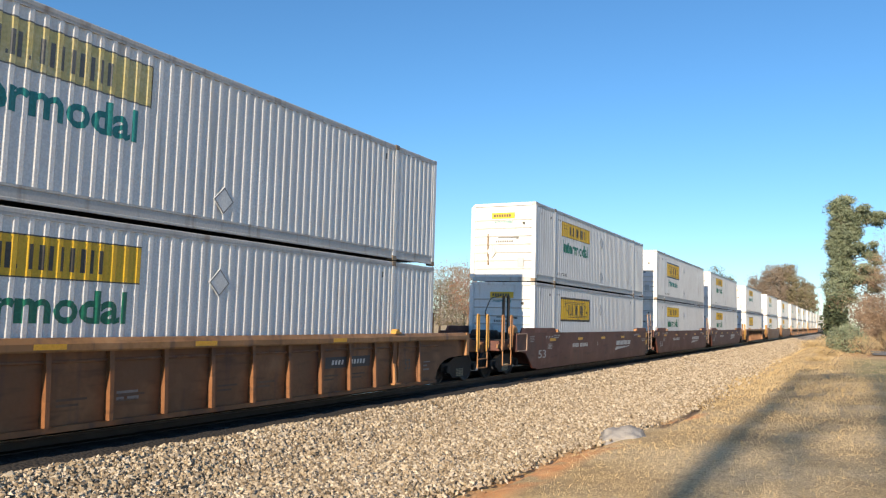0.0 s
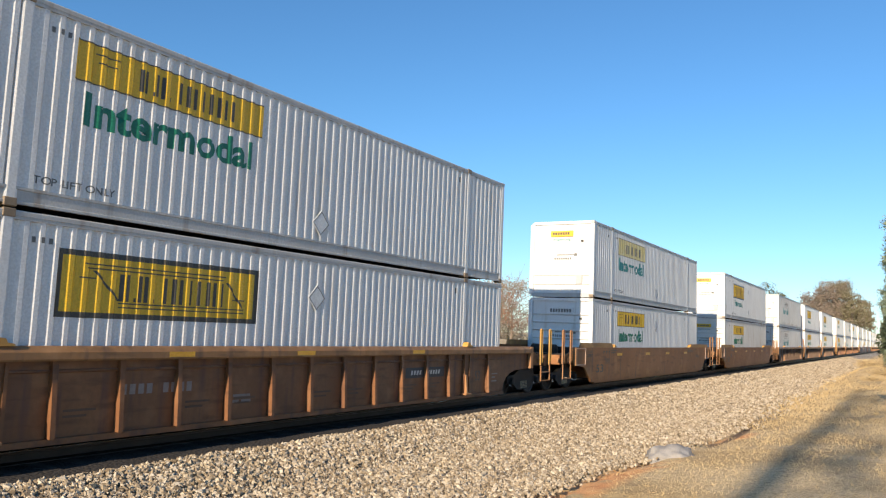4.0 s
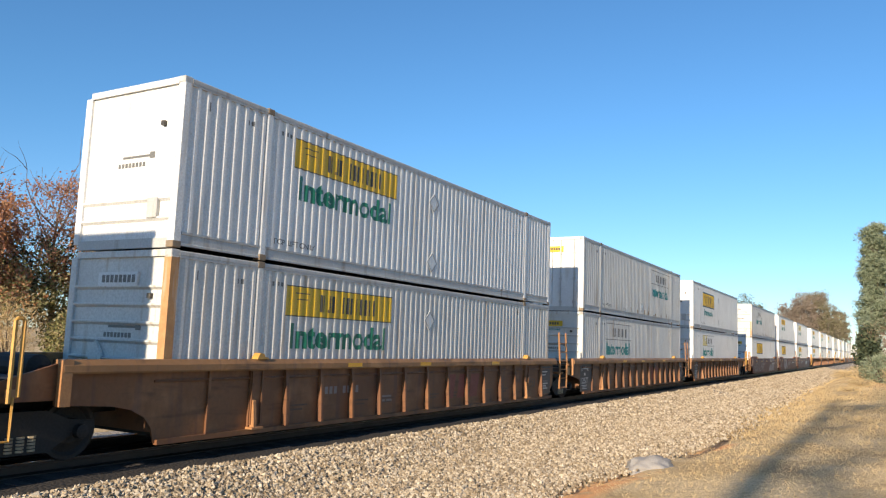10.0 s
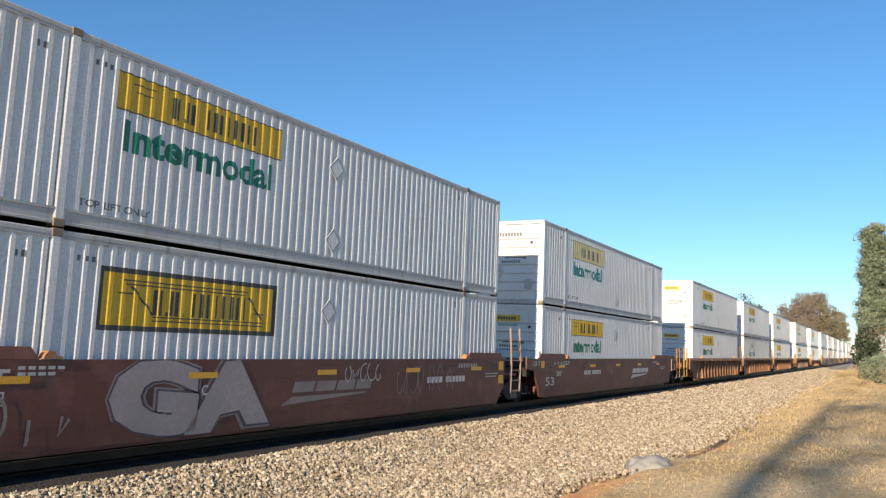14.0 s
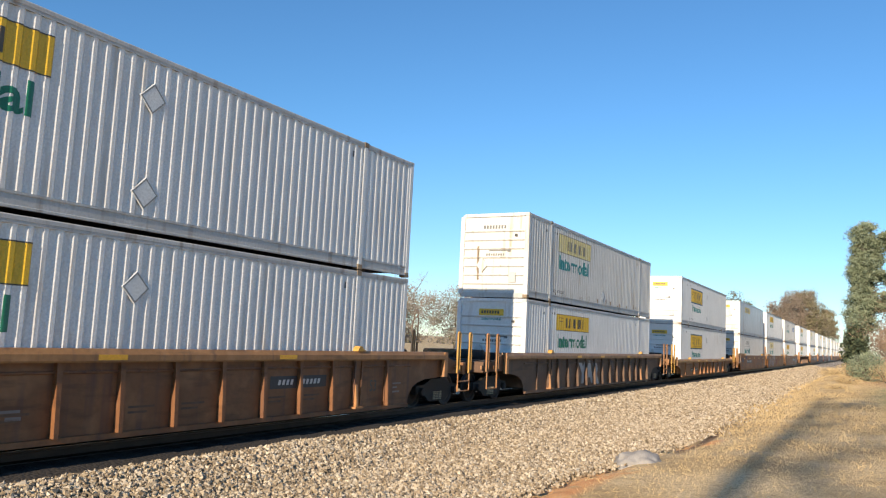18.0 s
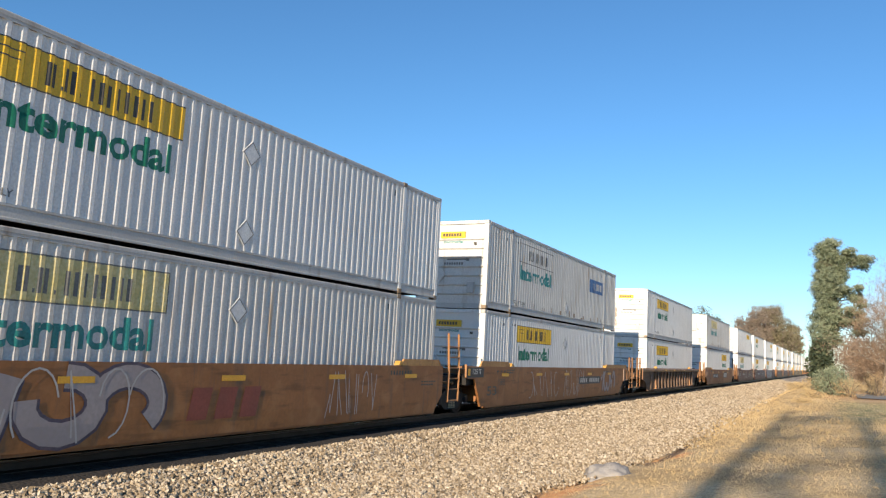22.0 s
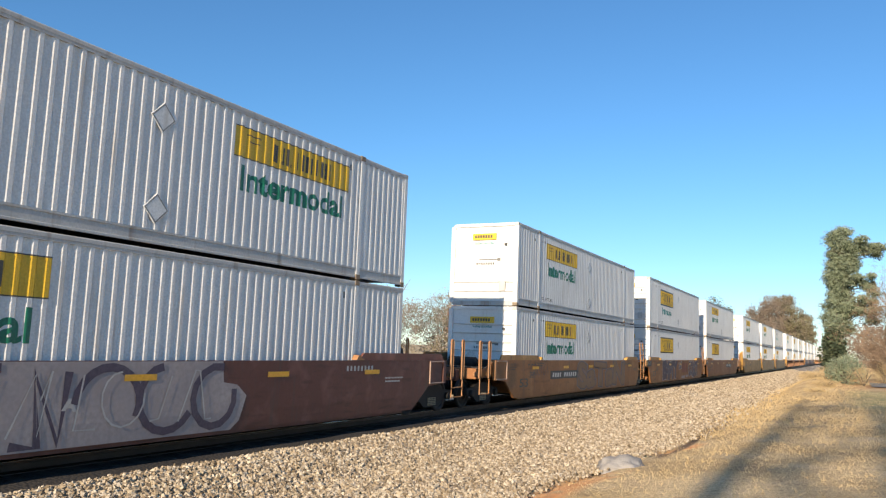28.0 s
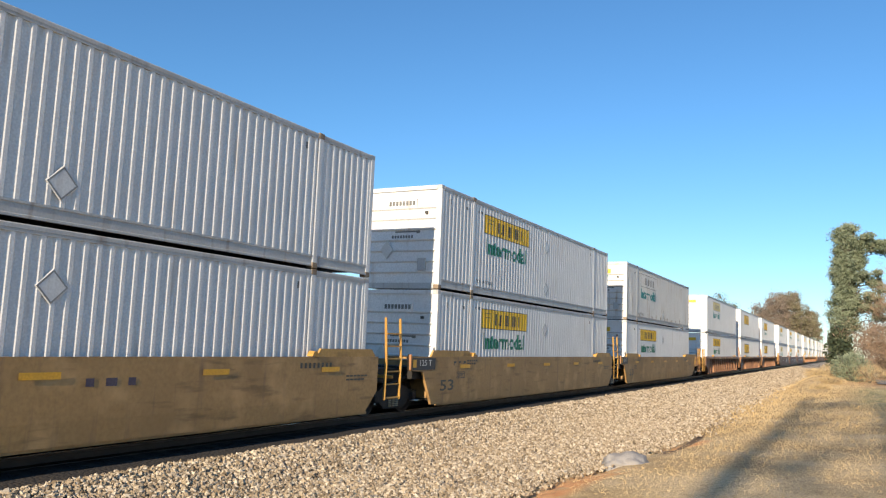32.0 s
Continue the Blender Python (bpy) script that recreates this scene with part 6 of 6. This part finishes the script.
def tree(name, label, x, y, h, spread, seed, bark_mat, crown=(), n=14, r0=None, lean=(0, 0), first=0.3, depth=2, droop=0.0, wander=0.05, tufts=0, toward=None, taper=0.15):
    """crown: rows (leaf kind, count, clump radius, leaf size, lowest part of the height, highest part)."""
    rnd = random.Random(seed)
    z = ground_height(x, y) - 0.1
    t = thing(name, label, "tree")
    t.location = (x, y, z)
    rows, ends = limbs(rnd, (0, 0, 0), (lean[0], lean[1], h), r0 or h * 0.022, n, spread, droop, first, depth, wander, toward, taper)
    bm = bmesh.new()
    for i, (pts, a, b) in enumerate(rows):
        tube(pts, a, bm, 7 if i == 0 else 4, b)
    part("trunk", bm, bark_mat, t)
    rng = np.random.default_rng(seed)
    E_ = np.array([tuple(e) for e in ends])
    for kind, count, clump, size, lo, hi in crown:
        pick = E_[(E_[:, 2] >= lo * h) & (E_[:, 2] <= hi * h)]
        if not len(pick):
            continue
        if tufts:
            pick = pick[rng.permutation(len(pick))[:tufts]]
        c = pick[rng.integers(0, len(pick), count)] + rng.normal(0, clump, (count, 3)) * np.array([1, 1, 0.7])
        c = c[c[:, 2] > 0.2]
        s = size * rng.uniform(0.6, 1.4, (len(c), 1)) * np.ones((1, 3))
        scatter("crown", "", c, s, SHAPES.get(kind, LEAF), LEAF_F, leaf[kind], t, seed)
    return t


def shrub(name, label, x, y, rx, ry, h, kind, count, size, seed, category="shrub"):
    """A bush of many small leaves round a few stems."""
    rng = np.random.default_rng(seed)
    rnd = random.Random(seed)
    t = thing(name, label, category)
    t.location = (x, y, ground_height(x, y) - 0.05)
    bm = bmesh.new()
    for i in range(9):
        a = rnd.uniform(0, 6.3)
        tube([(0, 0, 0), (0.3 * rx * math.cos(a), 0.3 * ry * math.sin(a), 0.4 * h), (0.7 * rx * math.cos(a), 0.7 * ry * math.sin(a), h * rnd.uniform(0.6, 0.95))], 0.03 + 0.01 * h, bm, 4, 0.01)
    tagged(part("stem", bm, bark, t), kind="stuff")
    u = rng.normal(size=(count, 3))
    u /= np.linalg.norm(u, axis=1)[:, None]
    rad = rng.random((count, 1)) ** 0.4
    c = u * rad * np.array([rx, ry, h * 0.55])
    lump = np.array([noise.noise((a * 1.3 / rx, b * 1.3 / ry, d * 1.6 / h + seed)) for a, b, d in c])
    c *= (1 + 0.45 * lump)[:, None]
    c[:, 2] = np.maximum(c[:, 2] + h * 0.5, 0.03)
    s = size * rng.uniform(0.6, 1.4, (count, 1)) * np.ones((1, 3))
    scatter("foliage", "", c, s, SHAPES.get(kind, LEAF), LEAF_F, leaf[kind], t, seed)
    return t


# autumn wood beyond the track
tree("oak_tree", "tall oak with thin rusty leaves and ivy on its trunk", -46.5, 37.5, 13.4, 5.2, 21, bark, (("twig", 6240, 0.55, 0.15, 0.5, 1.1), ("maroon", 5967, 0.5, 0.18, 0.45, 1.1), ("ivy", 8262, 0.6, 0.20, 0.1, 0.62), ("dark", 2550, 0.6, 0.21, 0.45, 0.75)), 20, first=0.15)
tree("oak_tree", "oak in orange autumn leaf beside the track", -42.5, 40.5, 10.2, 4.6, 22, bark, (("orange", 18819, 0.6, 0.21, 0.15, 1.1), ("ivy", 3213, 0.6, 0.20, 0.05, 0.5)), 18, first=0.16)
tree("oak_tree", "broad oak in dull maroon autumn leaf", -41.4, 43.4, 10.0, 4.8, 23, bark, (("maroon", 18819, 0.55, 0.20, 0.2, 1.2), ("orange", 4131, 0.5, 0.20, 0.2, 0.9), ("dark", 1530, 0.5, 0.21, 0.1, 0.5)), 18, first=0.2)
tree("oak_tree", "oak with mixed orange and green leaves", -47.0, 30.5, 12.0, 5.0, 24, bark, (("orange", 9639, 0.6, 0.21, 0.3, 1.0), ("maroon", 7344, 0.6, 0.20, 0.4, 1.1), ("ivy", 8721, 0.6, 0.21, 0.08, 0.6), ("twig", 2640, 0.6, 0.15, 0.7, 1.1)), 18, first=0.12)
tree("oak_tree", "ivy-covered oak with rusty leaves at its top", -51.0, 25.5, 11.6, 4.8, 25, bark, (("orange", 8721, 0.6, 0.21, 0.35, 1.1), ("maroon", 5508, 0.6, 0.20, 0.4, 1.1), ("ivy", 9639, 0.6, 0.21, 0.08, 0.7)), 16, first=0.12)
tree("oak_tree", "oak with dull green and brown leaves", -56.0, 34.0, 13.6, 5.5, 26, bark, (("maroon", 9639, 0.7, 0.21, 0.3, 1.1), ("ivy", 7803, 0.7, 0.21, 0.1, 0.8), ("dark", 3740, 0.7, 0.22, 0.3, 0.9)), 16, first=0.2)
for i, (x, y, h) in enumerate(((-38.5, 34.2, 3.6), (-41.0, 31.0, 4.4), (-44.0, 28.5, 5.0), (-40.0, 37.8, 3.0), (-47.0, 24.5, 5.4))):
    shrub("shrub", "tangled green and straw-coloured undergrowth below the oaks", x, y, 2.2, 2.2, h, ("ivy", "straw", "ivy")[i % 3], 4200, 0.19, 60 + i)
tree("bare_tree", "broad bare dark tree with spreading boughs and fine twigs", -50.6, 64.0, 11.6, 6.8, 31, dark_bark, (("twig", 5200, 0.5, 0.3, 0.3, 1.3),), 20, 0.34, first=0.16, depth=3, wander=0.03)
tree("bare_tree", "second dark stem of the broad bare tree", -48.2, 64.8, 10.8, 6.0, 36, dark_bark, (("twig", 4200, 0.5, 0.3, 0.3, 1.3),), 16, 0.28, (1.4, 0.3), 0.14, depth=3, wander=0.03)
tree("bare_tree", "bare grey tree with fine twigs", -45.5, 93.0, 9.2, 4.0, 32, pale_bark, (("twig", 4320, 0.5, 0.14, 0.2, 1.2),), 14, first=0.2)
tree("bare_tree", "bare grey tree with fine twigs", -38.0, 100.0, 9.0, 4.2, 33, pale_bark, (("twig", 4320, 0.5, 0.14, 0.2, 1.2), ("maroon", 1147, 0.5, 0.17, 0.2, 0.9)), 14, first=0.2)
tree("small_tree", "small tree in rusty autumn leaf", -52.5, 62.0, 4.6, 2.0, 34, bark, (("orange", 5049, 0.5, 0.17, 0.2, 1.2),), 10, first=0.25)
tree("bare_tree", "bare grey tree with fine twigs", -60.0, 84.0, 10.5, 4.4, 35, pale_bark, (("twig", 3840, 0.5, 0.14, 0.2, 1.2), ("far", 1360, 0.5, 0.21, 0.2, 0.9)), 14, first=0.2)


def woods(name, label, rows, kinds, seed, each=110, leaf_size=0.08):
    """A far belt of trees as one piece: stems and leaf clumps over an uneven top."""
    rng = np.random.default_rng(seed)
    bm = bmesh.new()
    cs = []
    for x, y, h, r in rows:
        z = ground_height(x, y)
        tube([(x, y, z - 0.3), (x + rng.normal(0, 0.3), y, z + 0.8 * h)], 0.02 * h, bm, 5, 0.05)
        for _ in range(44):
            a, u = rng.uniform(0, 6.3), rng.uniform(0.12, 0.95)
            rad = r * (1.05 - 0.75 * abs(u - 0.45)) * 0.75
            c = np.array([x + rad * math.cos(a), y + rad * math.sin(a), z + u * h])
            cs.append(c + rng.normal(0, 0.2 * r, (each, 3)) * np.array([1, 1, 0.8]))
    c = np.concatenate(cs)
    c = c[c[:, 2] > 0]
    ob = new(name, mesh_of(name, bm, bark))
    tagged(ob, label, "trees", kind="stuff")
    half = rng.permutation(len(c))
    for i, kind in enumerate(kinds):
        k = c[half[i::len(kinds)]]
        scatter("crown", "", k, rows[0][3] * leaf_size * rng.uniform(0.6, 1.4, (len(k), 1)) * np.ones((1, 3)), SHAPES.get(kind, LEAF), LEAF_F, leaf[kind], ob, seed + i)
    return ob


wr = random.Random(8)
woods("far_woods", "russet leafless woods beside the distant track", [(-34 + 4.0 * i + wr.uniform(-1, 1), 402 + wr.uniform(-12, 12), (19, 24, 27, 30, 31)[i], 6.5) for i in range(5)] + [(-30 + 5 * i, 394 + wr.uniform(-4, 4), 14 + 2 * i, 6.5) for i in range(3)], ("far", "far", "far"), 41, 120)
woods("far_woods", "dull green round-topped woods beside the distant track", [(-22, 412, 33, 6.5), (-17, 408, 34, 6.5), (-12.5, 410, 33, 5.5), (-15, 400, 27, 6.0), (-7.2, 420, 25, 4.4), (-8.5, 405, 21, 5.0), (-11, 392, 20, 6)], ("olive", "olive", "far"), 45, 150)
woods("far_woods", "lone dark tree tops above the far train", [(-48, 398, 32, 6.5), (-54, 405, 29, 6.0), (-43, 400, 27, 5)], ("olive", "dark"), 42, 100)
woods("far_woods", "pale brown leafless hill of trees behind the railway", [(-52 - 2.2 * i + wr.uniform(-3, 3), 215 - 7.0 * i + wr.uniform(-4, 4), 19.5 - 0.5 * i + wr.uniform(-1.2, 1.2), 5.6) for i in range(20)], ("haze", "haze", "olive"), 43, 150, 0.052)
woods("far_woods", "dark pines above the leafless hill", [(-70 + 4.4 * i, 232 - 4 * i, 24 + wr.uniform(-1.5, 1), 3.2) for i in range(6)], ("olive", "dark"), 46, 60, 0.1)

# the stand beside the bank
PX, PY = 10.5, 68.0
pine = tree("pine_tree", "tall pine with clumped grey-green needles and a bare lower trunk", PX, PY, 11.6, 1.5, 51, pale_bark, (), 26, 0.25, (0.35, 0.3), 0.3, droop=0.2, wander=0.012, depth=1)
rng = np.random.default_rng(57)
pads = []       # flat cushions of needles: place and size
for i in range(72):
    u = (i + 0.6 * rng.random()) / 72
    a, rad = i * 2.4 + rng.normal(0, 0.3), rng.uniform(0.25, 0.85)
    pads.append((0.25 * u + rad * math.cos(a), 0.3 * u + rad * math.sin(a), 3.9 + 8.2 * u, rng.uniform(0.46, 0.72)))
for i in range(16):     # a broad limb to one side, high up
    w = rng.random()
    pads.append((0.8 + 2.3 * w, rng.normal(0, 0.6), 11.5 - 0.9 * w - 1.1 * rng.random() * (1 - 0.4 * w), rng.uniform(0.4, 0.62)))
for i in range(30):     # shorter boughs below it
    w = rng.random()
    pads.append((0.5 + 2.2 * w, rng.normal(0, 0.6), 4.6 + 3.7 * rng.random(), rng.uniform(0.36, 0.6)))
for i in range(12):     # where the limb leaves the trunk
    pads.append((0.4 + 1.1 * rng.random(), rng.normal(0, 0.5), 7.9 + 2.3 * rng.random(), rng.uniform(0.4, 0.6)))
limb_bm = bmesh.new()
for x, y, z, r in pads:
    tube([(0.03 * z, 0.0, max(2.6, z - 0.5 - 0.35 * math.hypot(x, y))), (0.55 * x, 0.55 * y, z - 0.3), (x, y, z - 0.05)], 0.05, limb_bm, 4, 0.015)
tagged(part("bough", limb_bm, bark, pine, "dark pine boughs"), kind="stuff")
# dark needles sit lower in each pad, painting its shaded underside
for kind, share, lift, seed in (("needle", 250, 0.05, 58), ("dark", 60, -0.14, 59)):
    c = []
    for x, y, z, r in pads:
        v = rng.normal(size=(share, 3))
        v /= np.linalg.norm(v, axis=1)[:, None]
        v *= rng.random((share, 1)) ** 0.33 * r * (1 + 0.35 * np.sin(5 * v[:, :1] + 7 * v[:, 1:2] + x * 3))
        c.append(v * np.array([1.0, 1.0, 0.55]) + np.array([x, y, z + lift]))
    c = np.concatenate(c)
    scatter("crown", "", c, 0.2 * rng.uniform(0.6, 1.4, (len(c), 1)) * np.ones((1, 3)), NEEDLE, LEAF_F, leaf[kind], pine, seed)
tree("bare_tree", "bare leaning tree with brown twigs at the bank", 14.0, 61.5, 6.6, 2.4, 52, pale_bark, (("twig", 3600, 0.4, 0.15, 0.15, 1.2),), 16, 0.13, (0.5, 0.3), 0.12, depth=3)
tree("bare_tree", "bare brown tree with dead vines", 15.2, 64.5, 8.2, 2.6, 53, pale_bark, (("twig", 5200, 0.5, 0.16, 0.1, 1.2),), 18, 0.14, (0.3, 0.6), 0.1, depth=3)
tree("bare_tree", "bare brown tree with tangled twigs", 16.8, 66.0, 8.4, 2.8, 54, pale_bark, (("twig", 5200, 0.5, 0.16, 0.1, 1.2),), 18, 0.14, (0.2, 0.0), 0.1, depth=3)
tree("bare_tree", "thin bare tree with brown twigs", 13.5, 66.5, 5.6, 2.0, 55, pale_bark, (("twig", 2600, 0.4, 0.15, 0.1, 1.2),), 12, 0.09, (0.2, 0.2), 0.1, depth=3)
shrub("cedar_bush", "dark evergreen bush under the pine", 10.15, 66.0, 0.85, 0.9, 3.9, "dark", 3000, 0.2, 71)
shrub("cedar_bush", "dense green bush beside the pine trunk", 10.2, 66.8, 0.9, 0.9, 5.2, "needle", 2600, 0.2, 75)
shrub("shrub", "yellow-green bush on the bank", 11.0, 57.5, 1.3, 1.2, 1.9, "needle", 2600, 0.16, 72)
for i, (x, y, r, h) in enumerate(((9.9, 52, 0.8, 0.4), (8.9, 60, 0.9, 0.5), (12.0, 56.0, 1.0, 1.3), (9.6, 47, 0.6, 0.28), (13.6, 59.5, 1.2, 1.6), (8.4, 72, 1.2, 0.9), (9.6, 64, 1.2, 1.1))):
    shrub("dry_weeds", "clump of dry straw-coloured weeds on the bank", x, y, r, r * 1.4, h, "straw", 1300, 0.1, 80 + i)

woods("far_woods", "brown leafless woods behind the drive", [(13 + 3.2 * i + wr.uniform(-1, 1), 118 + wr.uniform(-9, 9), wr.uniform(5.5, 8.0), 3.6) for i in range(14)], ("far", "twig", "twig"), 44)
for i, (x, y, r, h) in enumerate(((14.6, 63.0, 1.7, 4.2), (17.4, 65.5, 2.0, 5.0), (20.4, 68.0, 2.2, 5.2), (13.6, 70.0, 1.5, 3.6))):
    shrub("thicket", "tangled thicket of bare brown stems by the drive", x, y, r, r, h, "twig", 5200, 0.17, 120 + i)

# trees behind the viewer, whose shade falls over the grass
for i, (x, y, h, s, lx, r) in enumerate(((9.65, -44.0, 29.0, 5.0, 5.0, 0.34), (11.15, -48.0, 29.0, 5.5, 6.5, 0.4))):
    tree("tall_tree", "tall nearly bare leaning tree with tufts of dry leaves", x, y, h, s, 90 + i, bark, (("maroon", 420, 0.7, 0.3, 0.6, 1.2),), 8, r, (lx, 0), 0.5, depth=2, tufts=22, wander=0.012, toward=0.3, taper=0.5)


# ---- pole and house beyond the track ----
pole_wood = surf("weathered_pole_wood", (0.42, 0.34, 0.24), (0.32, 0.26, 0.18), 2, 25, 0.9, 0, 0.4)
galvanised = surf("galvanised_steel", (0.55, 0.55, 0.54), (0.45, 0.45, 0.45), 4, 40, 0.4, 0.6, 0.05)
pole = thing("utility_pole", "weathered wooden utility pole with a street lamp arm", "utility pole")
pole.location = (-33.7, 31.8, 0.0)
part("shaft", tube([(-0.0, -0.35, -0.3), (0.0, -0.1, 5), (0.05, 0.15, 10.0)], 0.17, sides=10, taper=0.11), pole_wood, pole)
part("lamp_arm", tube([(0.0, 0.0, 5.6), (0.6, 0.6, 5.95), (1.3, 1.3, 6.05), (1.55, 1.55, 6.05)], 0.04), galvanised, pole)
part("lamp_head", boxes((1.4, 1.9, 1.4, 1.75, 5.98, 6.1), bevel=0.03), galvanised, pole, "grey street lamp head")
part("transformer", lathe_x([(-0.3, 0.05), (-0.28, 0.2), (0.28, 0.2), (0.3, 0.05)], bmesh.new(), 0.45, 0.4, 7.2, 14), galvanised, pole, "grey cylinder")
part("box", boxes((-0.55, -0.2, -0.3, 0.05, 6.9, 7.3), bevel=0.03), galvanised, pole)
part("bracket", tube([(0, 0, 6.2), (0.5, 0.45, 6.6), (0.75, 0.6, 7.2)], 0.035), galvanised, pole)
part("crossarm", boxes((-0.45, 0.55, -0.02, 0.1, 9.2, 9.3)), pole_wood, pole)
for x in (-0.38, 0.48):
    part("insulator", boxes((x - 0.05, x + 0.05, 0.0, 0.1, 9.3, 9.45), bevel=0.02), galvanised, pole)

# a house in the hollow behind the trees
slate = surf("dark_slate_roof", (0.014, 0.017, 0.023), (0.022, 0.026, 0.033), 1.2, 12, 0.75, 0, 0.3)
house_white = surf("white_house_siding", (0.7, 0.69, 0.66), (0.6, 0.6, 0.58), 0.8, 20, 0.6, 0, 0.1)
house_glass = surf("dark_window_glass", (0.04, 0.05, 0.06), (0.05, 0.06, 0.07), 3, 40, 0.1, 0, 0)
brick_wall = surf("house_brick", (0.3, 0.13, 0.08), (0.22, 0.1, 0.065), 2, 30, 0.85, 0, 0.3)
house = thing("house", "brick house with a white wing and dark slate hip roof", "house")
house.location, house.rotation_euler = (-83.5, 86.0, -3.7), (0, 0, radians(42))
part("wall", boxes((-6.0, 6.0, -4.0, 4.0, -0.4, 2.85)), brick_wall, house, "brown brick wall")
part("wall", boxes((6.0, 9.8, -3.2, 3.2, -0.4, 2.5)), house_white, house)


def hip_roof(x0, x1, y0, y1, z, h, run):
    bm = bmesh.new()
    lo = [bm.verts.new(p) for p in ((x0, y0, z), (x1, y0, z), (x1, y1, z), (x0, y1, z))]
    up = [bm.verts.new((x, (y0 + y1) / 2, z + h)) for x in (x0 + run, x1 - run)]
    for f in ((lo[0], lo[1], up[1], up[0]), (lo[1], lo[2], up[1]), (lo[2], lo[3], up[0], up[1]), (lo[3], lo[0], up[0]), lo[::-1]):
        bm.faces.new(f)
    return bm


part("roof", hip_roof(-6.6, 6.6, -4.6, 4.6, 2.86, 2.8, 4.6), slate, house, "dark slate hip roof")
part("roof", hip_roof(6.05, 10.3, -3.7, 3.7, 2.51, 1.5, 1.9), slate, house, "dark slate hip roof")
part("chimney", boxes((1.2, 2.0, 1.0, 1.7, 4.2, 6.2), bevel=0.02), brick_wall, house, "brick chimney")
for x in (-4.2, -1.4, 1.4, 4.2):
    win = part("window", boxes((x - 0.55, x + 0.55, -4.06, -3.99, 0.9, 2.2), bevel=0.01), house_white, house)
    part("pane", boxes((x - 0.45, x + 0.45, -4.08, -4.062, 1.0, 2.1)), house_glass, win)
part("door", boxes((7.2, 8.2, -3.26, -3.19, -0.2, 1.95)), slate, house, "dark front door")

motions()
